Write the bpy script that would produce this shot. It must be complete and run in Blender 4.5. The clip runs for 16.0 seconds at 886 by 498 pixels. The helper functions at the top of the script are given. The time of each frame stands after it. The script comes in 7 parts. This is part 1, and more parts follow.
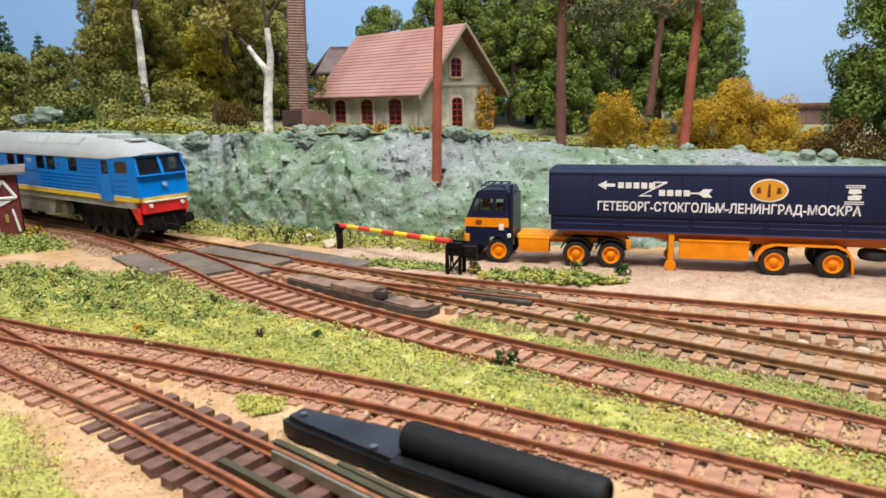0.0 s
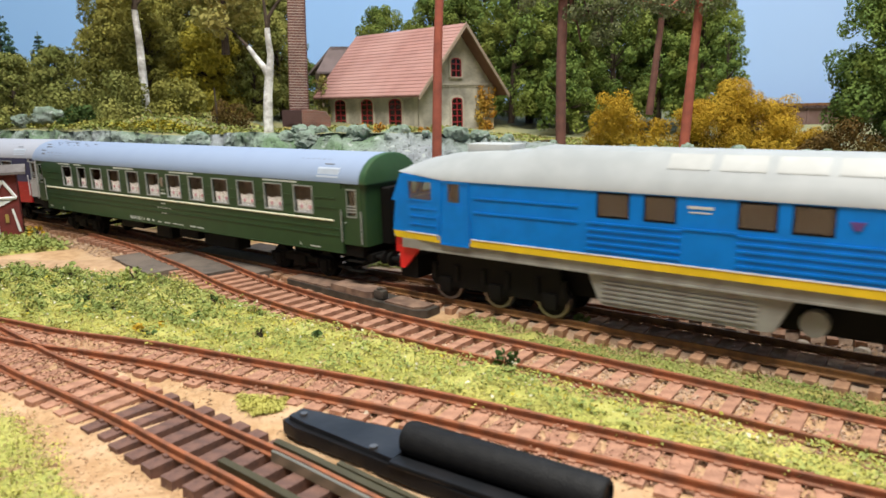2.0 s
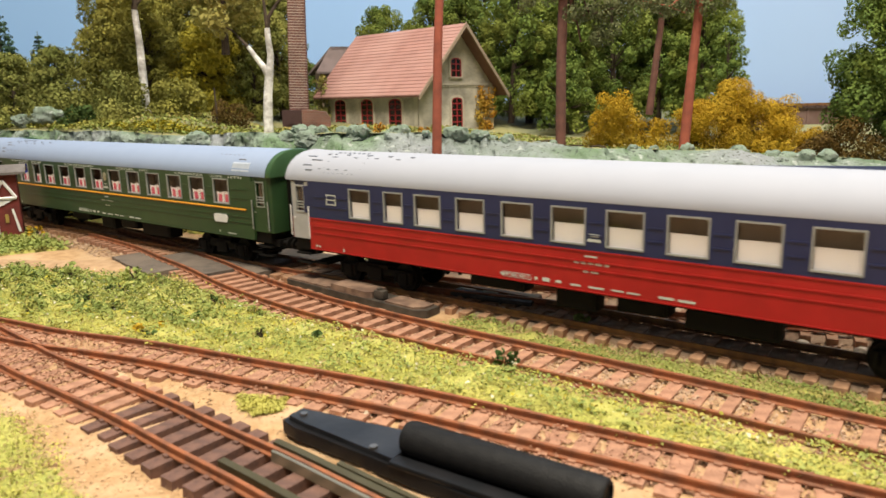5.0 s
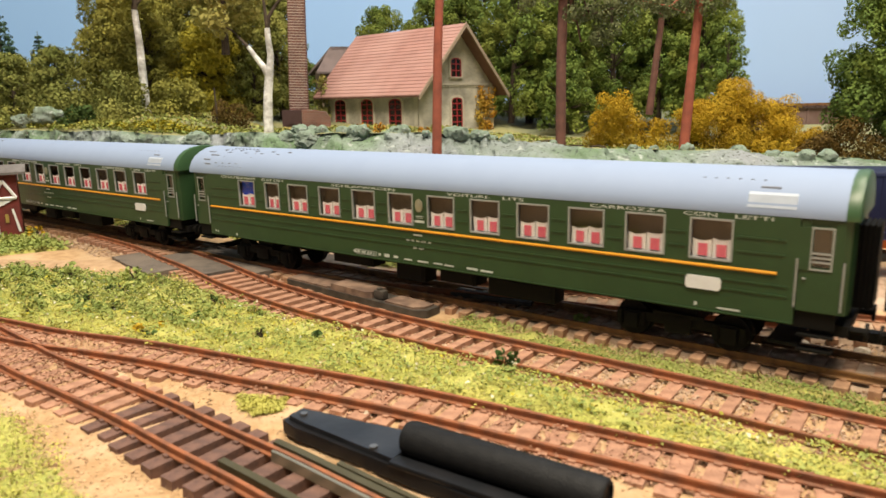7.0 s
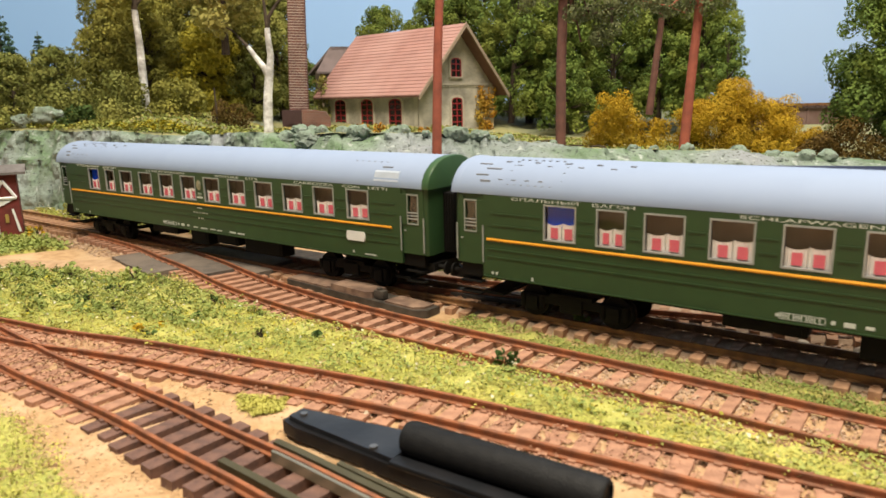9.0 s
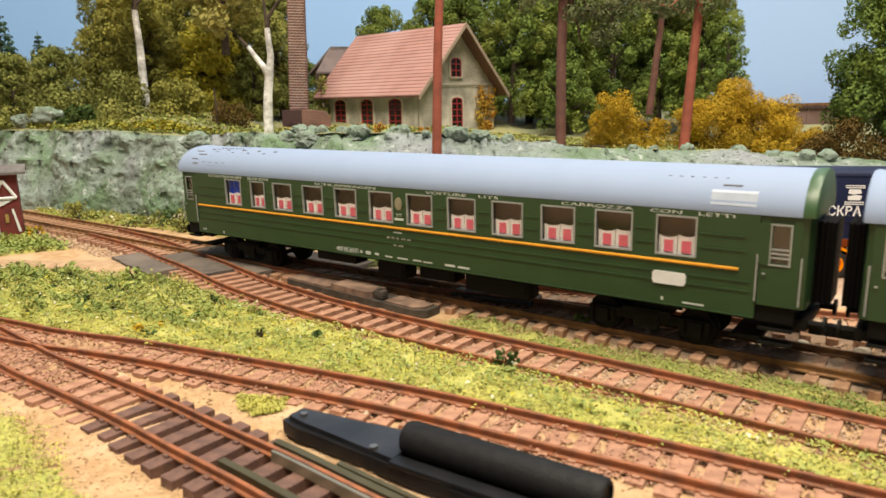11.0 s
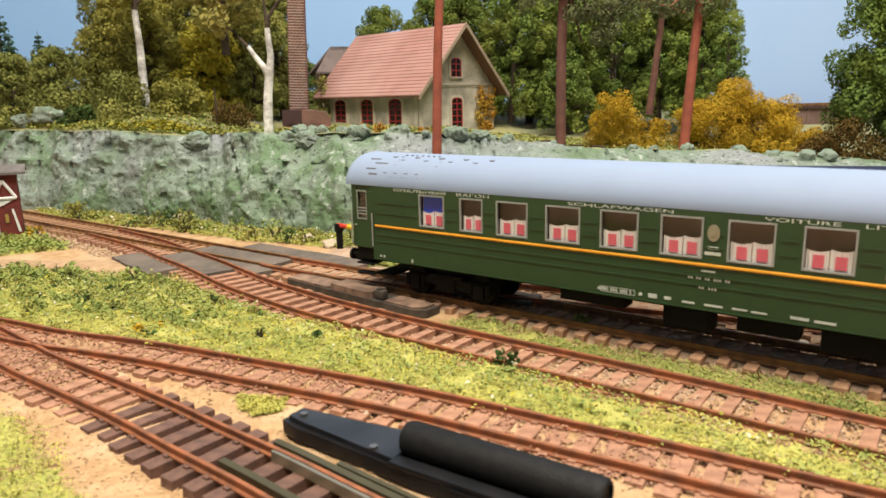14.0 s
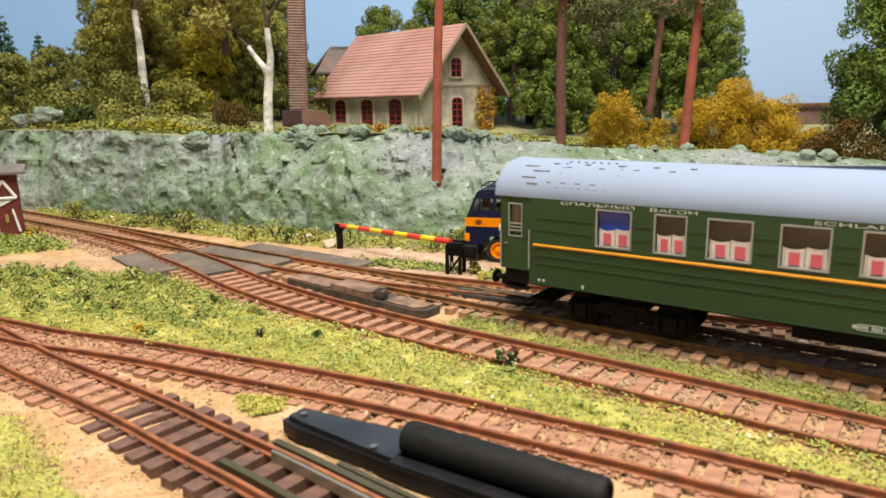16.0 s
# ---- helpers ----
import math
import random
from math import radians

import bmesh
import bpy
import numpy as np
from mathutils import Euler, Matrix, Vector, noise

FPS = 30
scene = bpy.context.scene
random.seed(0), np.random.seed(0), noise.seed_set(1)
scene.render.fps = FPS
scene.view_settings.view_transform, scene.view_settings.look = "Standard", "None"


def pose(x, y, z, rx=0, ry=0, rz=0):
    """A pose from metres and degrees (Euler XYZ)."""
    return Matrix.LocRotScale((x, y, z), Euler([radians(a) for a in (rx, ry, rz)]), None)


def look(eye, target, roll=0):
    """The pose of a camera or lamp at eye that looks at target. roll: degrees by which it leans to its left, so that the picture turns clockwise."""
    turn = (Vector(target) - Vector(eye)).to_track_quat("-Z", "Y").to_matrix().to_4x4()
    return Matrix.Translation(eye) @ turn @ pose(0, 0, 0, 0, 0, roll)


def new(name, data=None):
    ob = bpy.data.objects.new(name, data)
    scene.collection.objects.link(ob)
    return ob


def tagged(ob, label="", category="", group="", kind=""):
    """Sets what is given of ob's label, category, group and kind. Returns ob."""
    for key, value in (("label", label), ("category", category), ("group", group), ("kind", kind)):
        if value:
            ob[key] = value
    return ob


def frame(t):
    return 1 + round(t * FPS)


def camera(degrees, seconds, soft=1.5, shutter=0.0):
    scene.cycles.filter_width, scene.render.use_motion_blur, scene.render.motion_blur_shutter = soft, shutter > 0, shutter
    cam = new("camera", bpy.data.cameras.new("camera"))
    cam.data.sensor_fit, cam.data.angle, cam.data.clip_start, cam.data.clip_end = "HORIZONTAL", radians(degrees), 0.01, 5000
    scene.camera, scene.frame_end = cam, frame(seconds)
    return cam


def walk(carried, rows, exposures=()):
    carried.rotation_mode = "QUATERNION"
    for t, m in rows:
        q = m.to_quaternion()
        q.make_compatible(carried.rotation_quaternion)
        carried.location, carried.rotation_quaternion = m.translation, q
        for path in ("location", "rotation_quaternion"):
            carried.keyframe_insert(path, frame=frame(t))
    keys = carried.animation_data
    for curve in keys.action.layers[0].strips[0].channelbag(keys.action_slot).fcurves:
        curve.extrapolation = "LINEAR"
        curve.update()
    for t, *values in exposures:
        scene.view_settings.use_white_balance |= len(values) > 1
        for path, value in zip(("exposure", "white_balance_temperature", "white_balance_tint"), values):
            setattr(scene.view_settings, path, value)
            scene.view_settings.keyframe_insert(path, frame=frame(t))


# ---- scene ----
cam = camera(65.45, 16.0, soft=1.6, shutter=0.2)
cam.data.dof.use_dof = True
cam.data.dof.focus_distance, cam.data.dof.aperture_fstop = 0.36, 38.0
K = 0.001                     # the plan is in millimetres of the H0 model layout


def PM(x, y, z=0.0, rz=0.0, rx=0.0, ry=0.0):
    return pose(x * K, y * K, z * K, rx, ry, rz)


EYE = pose(0, 0, 0.07381, 0, 0, 0) @ pose(0, 0, 0, 90 - 12.368, 0, 0) @ pose(0, 0, 0, 0, 0, -1.292)
walk(cam, [(0, EYE), (16, EYE)], exposures=[(0, -0.30, 6200, 10), (1.5, -0.30, 6050, 10), (2.5, -0.28, 6700, 10), (3.5, -0.26, 6950, 10), (7, -0.24, 7350, 10), (12.5, -0.25, 7100, 10), (16, -0.26, 7000, 10)])

# ---- light: the layout room's ceiling lamps and its pale walls ----
world = bpy.data.worlds.new("room")
scene.world = world
world.use_nodes = True
wn = world.node_tree.nodes["Background"]
wn.inputs[0].default_value = (0.93, 0.96, 1.0, 1)
wn.inputs[1].default_value = 0.24


def ceiling_lamp(x, y, z, tx, ty, tz, w, h, watts, colour):
    d = bpy.data.lights.new("ceiling_lamp", "AREA")
    d.shape, d.size, d.size_y, d.energy, d.color = "RECTANGLE", w, h, watts, colour
    o = new("ceiling_lamp", d)
    o.matrix_world = look((x, y, z), (tx, ty, tz))
    return o


ceiling_lamp(-0.1, -0.15, 1.15, 0.0, 0.22, 0.0, 0.6, 0.35, 28.5, (1.0, 0.93, 0.80))
ceiling_lamp(0.55, 0.45, 1.4, 0.05, 0.55, 0.0, 1.0, 0.3, 21, (1.0, 0.96, 0.90))

# ---- materials ----
MATS = {}


def mat(name, base, rough=0.6, metal=0.0, second=None, scale=300.0, bump=0.0, bscale=None, third=None, per=0.0,
        spec=0.5, alpha=None, detail=6.0, lo=0.38, hi=0.62, coat=0.0):
    """A procedural surface: two or three colours mixed by noise at two scales, fine relief, and a small change from piece to piece."""
    if name in MATS:
        return MATS[name]
    m = bpy.data.materials.new(name)
    m.use_nodes = True
    nt = m.node_tree
    N, L = nt.nodes, nt.links
    b = N["Principled BSDF"]
    b.inputs["Roughness"].default_value = rough
    b.inputs["Metallic"].default_value = metal
    b.inputs["Specular IOR Level"].default_value = spec
    b.inputs["Coat Weight"].default_value = coat
    tc = N.new("ShaderNodeTexCoord")
    second = second or tuple(c * 0.8 for c in base)
    n1 = N.new("ShaderNodeTexNoise")
    n1.inputs["Scale"].default_value, n1.inputs["Detail"].default_value = scale, detail
    L.new(tc.outputs["Object"], n1.inputs["Vector"])
    r1 = N.new("ShaderNodeMapRange")
    r1.inputs["From Min"].default_value, r1.inputs["From Max"].default_value = lo, hi
    L.new(n1.outputs["Fac"], r1.inputs["Value"])
    mx = N.new("ShaderNodeMix")
    mx.data_type = "RGBA"
    mx.inputs["A"].default_value, mx.inputs["B"].default_value = (*base, 1), (*second, 1)
    L.new(r1.outputs["Result"], mx.inputs["Factor"])
    out = mx.outputs["Result"]
    if third:
        n2 = N.new("ShaderNodeTexNoise")
        n2.inputs["Scale"].default_value, n2.inputs["Detail"].default_value = scale * 0.21, 4
        L.new(tc.outputs["Object"], n2.inputs["Vector"])
        r2 = N.new("ShaderNodeMapRange")
        r2.inputs["From Min"].default_value, r2.inputs["From Max"].default_value = 0.45, 0.68
        L.new(n2.outputs["Fac"], r2.inputs["Value"])
        m2 = N.new("ShaderNodeMix")
        m2.data_type = "RGBA"
        m2.inputs["B"].default_value = (*third, 1)
        L.new(r2.outputs["Result"], m2.inputs["Factor"])
        L.new(out, m2.inputs["A"])
        out = m2.outputs["Result"]
    if per:
        oi, gi = N.new("ShaderNodeObjectInfo"), N.new("ShaderNodeNewGeometry")
        ad = N.new("ShaderNodeMath")
        ad.operation = "ADD"
        L.new(oi.outputs["Random"], ad.inputs[0])
        L.new(gi.outputs["Random Per Island"], ad.inputs[1])
        mr = N.new("ShaderNodeMapRange")
        mr.inputs["From Max"].default_value = 2.0
        mr.inputs["To Min"].default_value, mr.inputs["To Max"].default_value = 1 - per, 1 + per
        L.new(ad.outputs[0], mr.inputs["Value"])
        hs = N.new("ShaderNodeHueSaturation")
        L.new(mr.outputs["Result"], hs.inputs["Value"])
        L.new(out, hs.inputs["Color"])
        out = hs.outputs["Color"]
    L.new(out, b.inputs["Base Color"])
    if bump:
        n3 = N.new("ShaderNodeTexNoise")
        n3.inputs["Scale"].default_value, n3.inputs["Detail"].default_value = bscale or scale * 3, 5
        L.new(tc.outputs["Object"], n3.inputs["Vector"])
        bp = N.new("ShaderNodeBump")
        bp.inputs["Strength"].default_value, bp.inputs["Distance"].default_value = bump, 0.0006
        L.new(n3.outputs["Fac"], bp.inputs["Height"])
        L.new(bp.outputs["Normal"], b.inputs["Normal"])
    MATS[name] = m
    return m


def plain(name, base, rough=0.5, metal=0.0, **k):
    return mat(name, base, rough, metal, second=tuple(c * 0.88 for c in base), scale=k.pop("scale", 160.0), **k)


SAND = mat("sand", (0.51, 0.335, 0.185), 0.95, second=(0.40, 0.245, 0.125), third=(0.55, 0.385, 0.24), scale=260, bump=0.9, bscale=900)
GRAVEL = mat("road_gravel", (0.48, 0.34, 0.25), 0.95, second=(0.38, 0.26, 0.19), third=(0.52, 0.39, 0.30), scale=500, bump=0.8, bscale=1400)
TURF = mat("turf", (0.43, 0.425, 0.11), 0.95, second=(0.48, 0.455, 0.135), third=(0.34, 0.375, 0.10), scale=700, bump=1.0, bscale=1500)


def rock_mat():
    """Washed plaster rock: pale grey and green washes, dark specks and pits."""
    m = mat("rock", (0.215, 0.285, 0.23), 0.9, second=(0.13, 0.21, 0.12), third=(0.25, 0.275, 0.30), scale=55, bump=1.0, bscale=260, lo=0.42, hi=0.58, detail=9)
    nt = m.node_tree
    N, L = nt.nodes, nt.links
    b = N["Principled BSDF"]
    src = b.inputs["Base Color"].links[0].from_socket
    tc = N.new("ShaderNodeTexCoord")
    for sc, lo, hi, col in ((430, 0.60, 0.66, (0.06, 0.075, 0.065)), (95, 0.60, 0.70, (0.13, 0.16, 0.14)), (170, 0.60, 0.70, (0.38, 0.43, 0.41))):
        n = N.new("ShaderNodeTexNoise")
        n.inputs["Scale"].default_value, n.inputs["Detail"].default_value = sc, 3
        L.new(tc.outputs["Object"], n.inputs["Vector"])
        r = N.new("ShaderNodeMapRange")
        r.inputs["From Min"].default_value, r.inputs["From Max"].default_value = lo, hi
        L.new(n.outputs["Fac"], r.inputs["Value"])
        mx = N.new("ShaderNodeMix")
        mx.data_type = "RGBA"
        mx.inputs["B"].default_value = (*col, 1)
        L.new(r.outputs["Result"], mx.inputs["Factor"])
        L.new(src, mx.inputs["A"])
        src = mx.outputs["Result"]
    L.new(src, b.inputs["Base Color"])
    bp = [n for n in N if n.type == "BUMP"][0]
    bp.inputs["Distance"].default_value = 0.002
    return m


ROCK = rock_mat()
RAILR = mat("rusty_rail", (0.33, 0.115, 0.05), 0.65, 0.1, second=(0.19, 0.075, 0.04), scale=220, bump=0.3)
RAILD = mat("dark_rail", (0.27, 0.135, 0.05), 0.55, 0.15, second=(0.16, 0.08, 0.035), scale=220, bump=0.3)
SLEEP = mat("sleeper_wood", (0.41, 0.22, 0.145), 0.85, second=(0.31, 0.16, 0.105), scale=400, bump=0.4, per=0.14)
SLEEPT = mat("sleeper_tan", (0.43, 0.25, 0.15), 0.85, second=(0.29, 0.16, 0.095), scale=400, bump=0.4, per=0.2)
SLEEPD = mat("sleeper_dark", (0.17, 0.09, 0.07), 0.8, second=(0.11, 0.06, 0.05), scale=400, bump=0.4, per=0.2)

# ---- mesh building, in millimetres ----


def box(bm, x0, x1, y0, y1, z0, z1, bev=0.0):
    v = [bm.verts.new((x, y, z)) for z in (z0, z1) for y in (y0, y1) for x in (x0, x1)]
    fs = [bm.faces.new([v[i] for i in q]) for q in
          ((0, 2, 3, 1), (4, 5, 7, 6), (0, 1, 5, 4), (2, 6, 7, 3), (0, 4, 6, 2), (1, 3, 7, 5))]
    if bev:
        es = {e for f in fs for e in f.edges}
        bmesh.ops.bevel(bm, geom=list(es), offset=bev, segments=2, affect="EDGES", profile=0.6)
    return bm


def loft(bm, rings, cap=True, closed=True):
    """Skin a list of rings of equally many points."""
    vs = [[bm.verts.new(p) for p in r] for r in rings]
    n = len(vs[0])
    for a, b in zip(vs, vs[1:]):
        for i in range(n if closed else n - 1):
            j = (i + 1) % n
            bm.faces.new((a[i], a[j], b[j], b[i]))
    if cap and closed:
        bm.faces.new(vs[0][::-1])
        bm.faces.new(vs[-1])
    return bm


def cyl(bm, p0, p1, r0, r1=None, seg=12):
    r1 = r0 if r1 is None else r1
    p0, p1 = Vector(p0), Vector(p1)
    a = (p1 - p0).normalized()
    u = a.orthogonal().normalized()
    w = a.cross(u)
    ring = lambda p, r: [p + u * (r * math.cos(2 * math.pi * i / seg)) + w * (r * math.sin(2 * math.pi * i / seg)) for i in range(seg)]
    return loft(bm, [ring(p0, r0), ring(p1, r1)])


def tube(bm, pts, r, seg=8):
    for a, b in zip(pts, pts[1:]):
        cyl(bm, a, b, r, r, seg)
    return bm


def prism(bm, prof, axis, a, b):
    """Extrude a closed 2D outline along an axis from a to b."""
    put = {"x": lambda p, s: (s, p[0], p[1]), "y": lambda p, s: (p[0], s, p[1]), "z": lambda p, s: (p[0], p[1], s)}[axis]
    return loft(bm, [[put(p, a) for p in prof], [put(p, b) for p in prof]])


def B():
    return bmesh.new()


def mesh_of(name, bm, material, smooth=False):
    bmesh.ops.recalc_face_normals(bm, faces=bm.faces)
    bmesh.ops.scale(bm, vec=(K, K, K), verts=bm.verts)
    me = bpy.data.meshes.new(name)
    bm.to_mesh(me)
    bm.free()
    me.materials.append(material)
    if smooth:
        me.polygons.foreach_set("use_smooth", [True] * len(me.polygons))
        me.set_sharp_from_angle(angle=radians(38))
    return me


def part(name, bm, material, parent, label="", smooth=True):
    o = new(name, mesh_of(name, bm, material, smooth))
    o.parent = parent
    if label:
        tagged(o, label)
    return o


def put(name, me, parent, m):
    """One more piece on shared mesh data."""
    o = new(name, me)
    o.parent = parent
    o.matrix_basis = m
    return o


def thing(name, label, category, m, group="", kind=""):
    o = new(name)
    o.empty_display_size = 0.01
    o.matrix_world = m
    return tagged(o, label, category, group, kind)


def single(name, bm, material, label, category, m=None, group="", kind="", smooth=True):
    o = new(name, mesh_of(name, bm, material, smooth))
    if m is not None:
        o.matrix_world = m
    return tagged(o, label, category, group, kind)


def noise3(x, y, z=0.0, s=1.0):
    return noise.noise(Vector((x * s, y * s, z * s)))


def spline(pts, step):
    """Evenly spaced points and headings along a smooth curve through pts."""
    P = [Vector(p) for p in pts]
    P = [P[0] * 2 - P[1]] + P + [P[-1] * 2 - P[-2]]
    fine = []
    for i in range(1, len(P) - 2):
        a, b, c, d = P[i - 1:i + 3]
        for k in range(40):
            t = k / 40
            fine.append(0.5 * (2 * b + (c - a) * t + (2 * a - 5 * b + 4 * c - d) * t * t + (3 * b - a - 3 * c + d) * t ** 3))
    fine.append(P[-2])
    out, need = [fine[0]], step
    for a, b in zip(fine, fine[1:]):
        seg = (b - a).length
        pos = 0.0
        while seg - pos >= need:
            pos += need
            out.append(a + (b - a) * (pos / seg))
            need = step
        need -= seg - pos
    res = []
    for i, p in enumerate(out):
        d = (out[min(i + 1, len(out) - 1)] - out[max(i - 1, 0)]).normalized()
        res.append((p, d))
    return res


# ---- the tracks: rail tops lie at z = 0 ----
U = Vector((math.cos(radians(-36.6)), math.sin(radians(-36.6))))
ORIGIN = Vector((72, 209.5))
BEND, RAD = -480.0, 450.0


def main_line(s):
    """Place and heading (degrees) on the main line, s along it; it bends away beyond the crossing keeper's hut."""
    if s >= BEND:
        return ORIGIN + U * s, -36.6
    a = min((BEND - s) / RAD, radians(36.6))
    h = -36.6 + math.degrees(a)
    p = ORIGIN + U * BEND
    n = 24
    for i in range(n):
        hh = radians(-36.6) + a * (i + 0.5) / n
        p -= Vector((math.cos(hh), math.sin(hh))) * (RAD * a / n)
    rest = (BEND - s) - RAD * a
    if rest > 0:
        p -= Vector((math.cos(radians(h)), math.sin(radians(h)))) * rest
    return p, h


def track(name, label, pts, gauge, rail_mat, sleeper_mat, pitch=7.5, width=3.3, length=29.0, skip=(), old=None, old_x=0):
    """A track: two rails on single sleepers."""
    t = thing(name, label, "railway track", Matrix(), kind="structure")
    line = spline(pts, 4.0)
    for side in (-1, 1):
        bm = B()
        rings = []
        for p, d in line:
            n = Vector((-d.y, d.x))
            c = p + n * (side * (gauge / 2 + 0.45))
            prof = ((-0.95, -2.3), (0.95, -2.3), (0.95, -2.0), (0.3, -1.7), (0.3, -0.75), (0.5, -0.6), (0.5, -0.05), (0.4, 0.0), (-0.4, 0.0),
                    (-0.5, -0.05), (-0.5, -0.6), (-0.3, -0.75), (-0.3, -1.7), (-0.95, -2.0))
            rings.append([(c.x + n.x * a, c.y + n.y * a, z) for a, z in prof])
        loft(bm, rings)
        part("rail", bm, rail_mat, t, smooth=False)
    rnd = random.Random(name)
    meshes, olds = [], []
    for k in range(4):
        bm = B()
        w, l = width * (1 + 0.1 * (k - 1.5) / 2), length + (k - 1.5)
        box(bm, -w / 2, w / 2, -l / 2, l / 2, -6.2, -2.32, 0.18)
        for side in (-1, 1):
            for q in (-1, 1):
                y = side * (gauge / 2 + 0.45 + q * 1.35)
                box(bm, -0.8, 0.8, y - 0.4, y + 0.4, -2.4, -1.75)
        meshes.append(mesh_of("sleeper", bm, sleeper_mat))
        if old:
            far = meshes[-1].copy()
            far.materials.clear()
            far.materials.append(old)
            olds.append(far)
    for i, (p, d) in enumerate(spline(pts, pitch)):
        if any(a < p.x < b for a, b in skip):
            continue
        put("sleeper", (olds if old and p.x < old_x else meshes)[rnd.randrange(4)], t,
            PM(p.x, p.y, rnd.uniform(-0.15, 0.0), math.degrees(math.atan2(d.y, d.x)) + rnd.uniform(-1.5, 1.5)))
    return t


# ---- ground ----
def ground_z(x, y):
    # the sand is heaped up to the sleepers of the narrow gauge and thins out beside the main line
    k = max(0.0, min(1.0, (215 - 0.5 * x - y) / 25 + 0.3))
    low = max(0.0, min(1.0, (x + 82) / 20)) * max(0.0, min(1.0, (17 - 0.77 * abs(y - 98 + 0.818 * x)) / 7))
    return -5.0 + 1.9 * k - 2.6 * low + (0.5 + 0.3 * k) * noise3(x, y, 0, 0.03) + (0.35 + 0.5 * k) * noise3(x, y, 3, 0.11)


def sheet(bm, xs, ys, f):
    rows = [[bm.verts.new((x, y, f(x, y))) for x in xs] for y in ys]
    for a, b in zip(rows, rows[1:]):
        for i in range(len(xs) - 1):
            bm.faces.new((a[i], a[i + 1], b[i + 1], b[i]))
    return bm


bm = B()
xs = [-2200, -1200, -700] + list(range(-420, 420, 3)) + [600, 1000, 2200]
ys = [-1500, -700, -200, 0] + list(range(60, 640, 3)) + [800, 1100]
sheet(bm, xs, ys, ground_z)
single("ground", bm, SAND, "sandy tan ground of a model railway layout", "ground", kind="structure")

MAIN = [tuple(main_line(s)[0]) for s in range(-1900, 0, 60)] + [tuple(main_line(s)[0]) for s in (0, 150, 400, 800, 1400)]
LINE_C = [(-205, 411), (-180, 389), (-156, 366), (-135, 342), (-113, 318), (-84, 283), (-54, 253), (-31, 233), (-11, 217), (7, 203.5), (38, 181), (72, 155.5), (91, 141), (200, 60), (500, -160)]
LINE_E = [(-80, 321), (-67, 311.5), (-40, 294), (0, 273), (45, 252), (65, 243.5), (83, 235.5), (100, 228.5), (117, 221), (141, 210.5), (220, 176), (500, 55)]
LINE_B = [(-300, 300), (-225, 262), (-160, 231), (-132, 217), (-108, 208), (-86, 199), (-66, 189.5), (-47, 180.5), (-29, 172), (-13, 164), (1, 156.5), (26, 142), (48, 129.5), (75, 113), (120, 86), (300, -25)]
LINE_A = [(-200, 250), (-173, 235), (-150, 217), (-124, 195), (-99, 177), (-77, 161), (-57, 145), (-39, 131), (-23.5, 118), (0, 98), (40, 62)]
track("track_main", "main line with brown weathered rails", [p for p in MAIN if -700 < p[0] < 700], 16.5, RAILD, SLEEPT)
track("track_branch", "rusty branch track with reddish wooden sleepers", LINE_C, 16.5, RAILR, SLEEP)
track("track_siding", "rusty siding diverging beside the gravel road", LINE_E, 16.5, RAILR, SLEEPT)
track("track_narrow", "narrow gauge track with rusty rails sunk in sand", LINE_B, 12.0, RAILR, SLEEP, length=21, pitch=6.8, width=4.2)
track("track_narrow_branch", "narrow gauge branch with red-brown rails", LINE_A, 12.0, RAILR, SLEEPD, length=25, pitch=7.4, width=4.2, old=SLEEP, old_x=-84)

# ---- rock face and plateau ----
def lerp_table(tab, x):
    if x <= tab[0][0]:
        return tab[0][1:]
    for a, b in zip(tab, tab[1:]):
        if x <= b[0]:
            t = (x - a[0]) / (b[0] - a[0])
            t = t * t * (3 - 2 * t)
            return tuple(p + (q - p) * t for p, q in zip(a[1:], b[1:]))
    return tab[-1][1:]


#        x,  foot y, top y, top z
CLIFF = [(-2000, 900, 950, 66), (-700, 720, 760, 66), (-420, 590, 625, 56), (-330, 540, 575, 55), (-260, 508, 535, 54), (-175, 462, 490, 52), (-110, 425, 462, 54),
         (-60, 400, 440, 54), (0, 376, 438, 52), (60, 362, 432, 45), (100, 352, 425, 41), (160, 345, 425, 39), (225, 345, 425, 33), (300, 350, 440, 28), (600, 380, 500, 24), (2000, 500, 700, 24)]


def cliff_point(x, v):
    fy, ty, tz = lerp_table(CLIFF, x)
    bulge = 0.5 - 0.5 * math.cos(math.pi * v)
    y = fy + (ty - fy) * (0.25 * v + 0.75 * v ** 2.2)
    z = -5 + (tz + 5) * v
    n = noise.fractal(Vector((x * 0.03, y * 0.02, z * 0.045)), 0.9, 2.1, 6)
    r = noise.ridged_multi_fractal(Vector((x * 0.018, 5, z * 0.03)), 0.9, 2.0, 5, 1.0, 2.0)
    w = 0.35 + bulge
    f = noise.fractal(Vector((x * 0.11, y * 0.05, z * 0.13)), 0.8, 2.2, 5)
    crack = max(0.0, 0.16 - abs(noise3(x, z * 0.35, 4, 0.035))) * 40 * (1 if noise3(x, z, 8, 0.02) > -0.1 else 0)
    crack += max(0.0, 0.10 - abs(noise3(x + 0.25 * z, z * 0.18, 11, 0.075))) * 55 * max(0.0, min(1.0, 0.4 + 2 * noise3(x, z, 13, 0.02)))
    return Vector((x + 2 * noise3(z, x, 2, 0.09), y - w * (5.5 * n) + 4.5 * w * (1 - r) - 1.9 * f + crack * min(1, w), z + ((1.6 * n + 0.7 * f) if v > 0.05 else 0)))


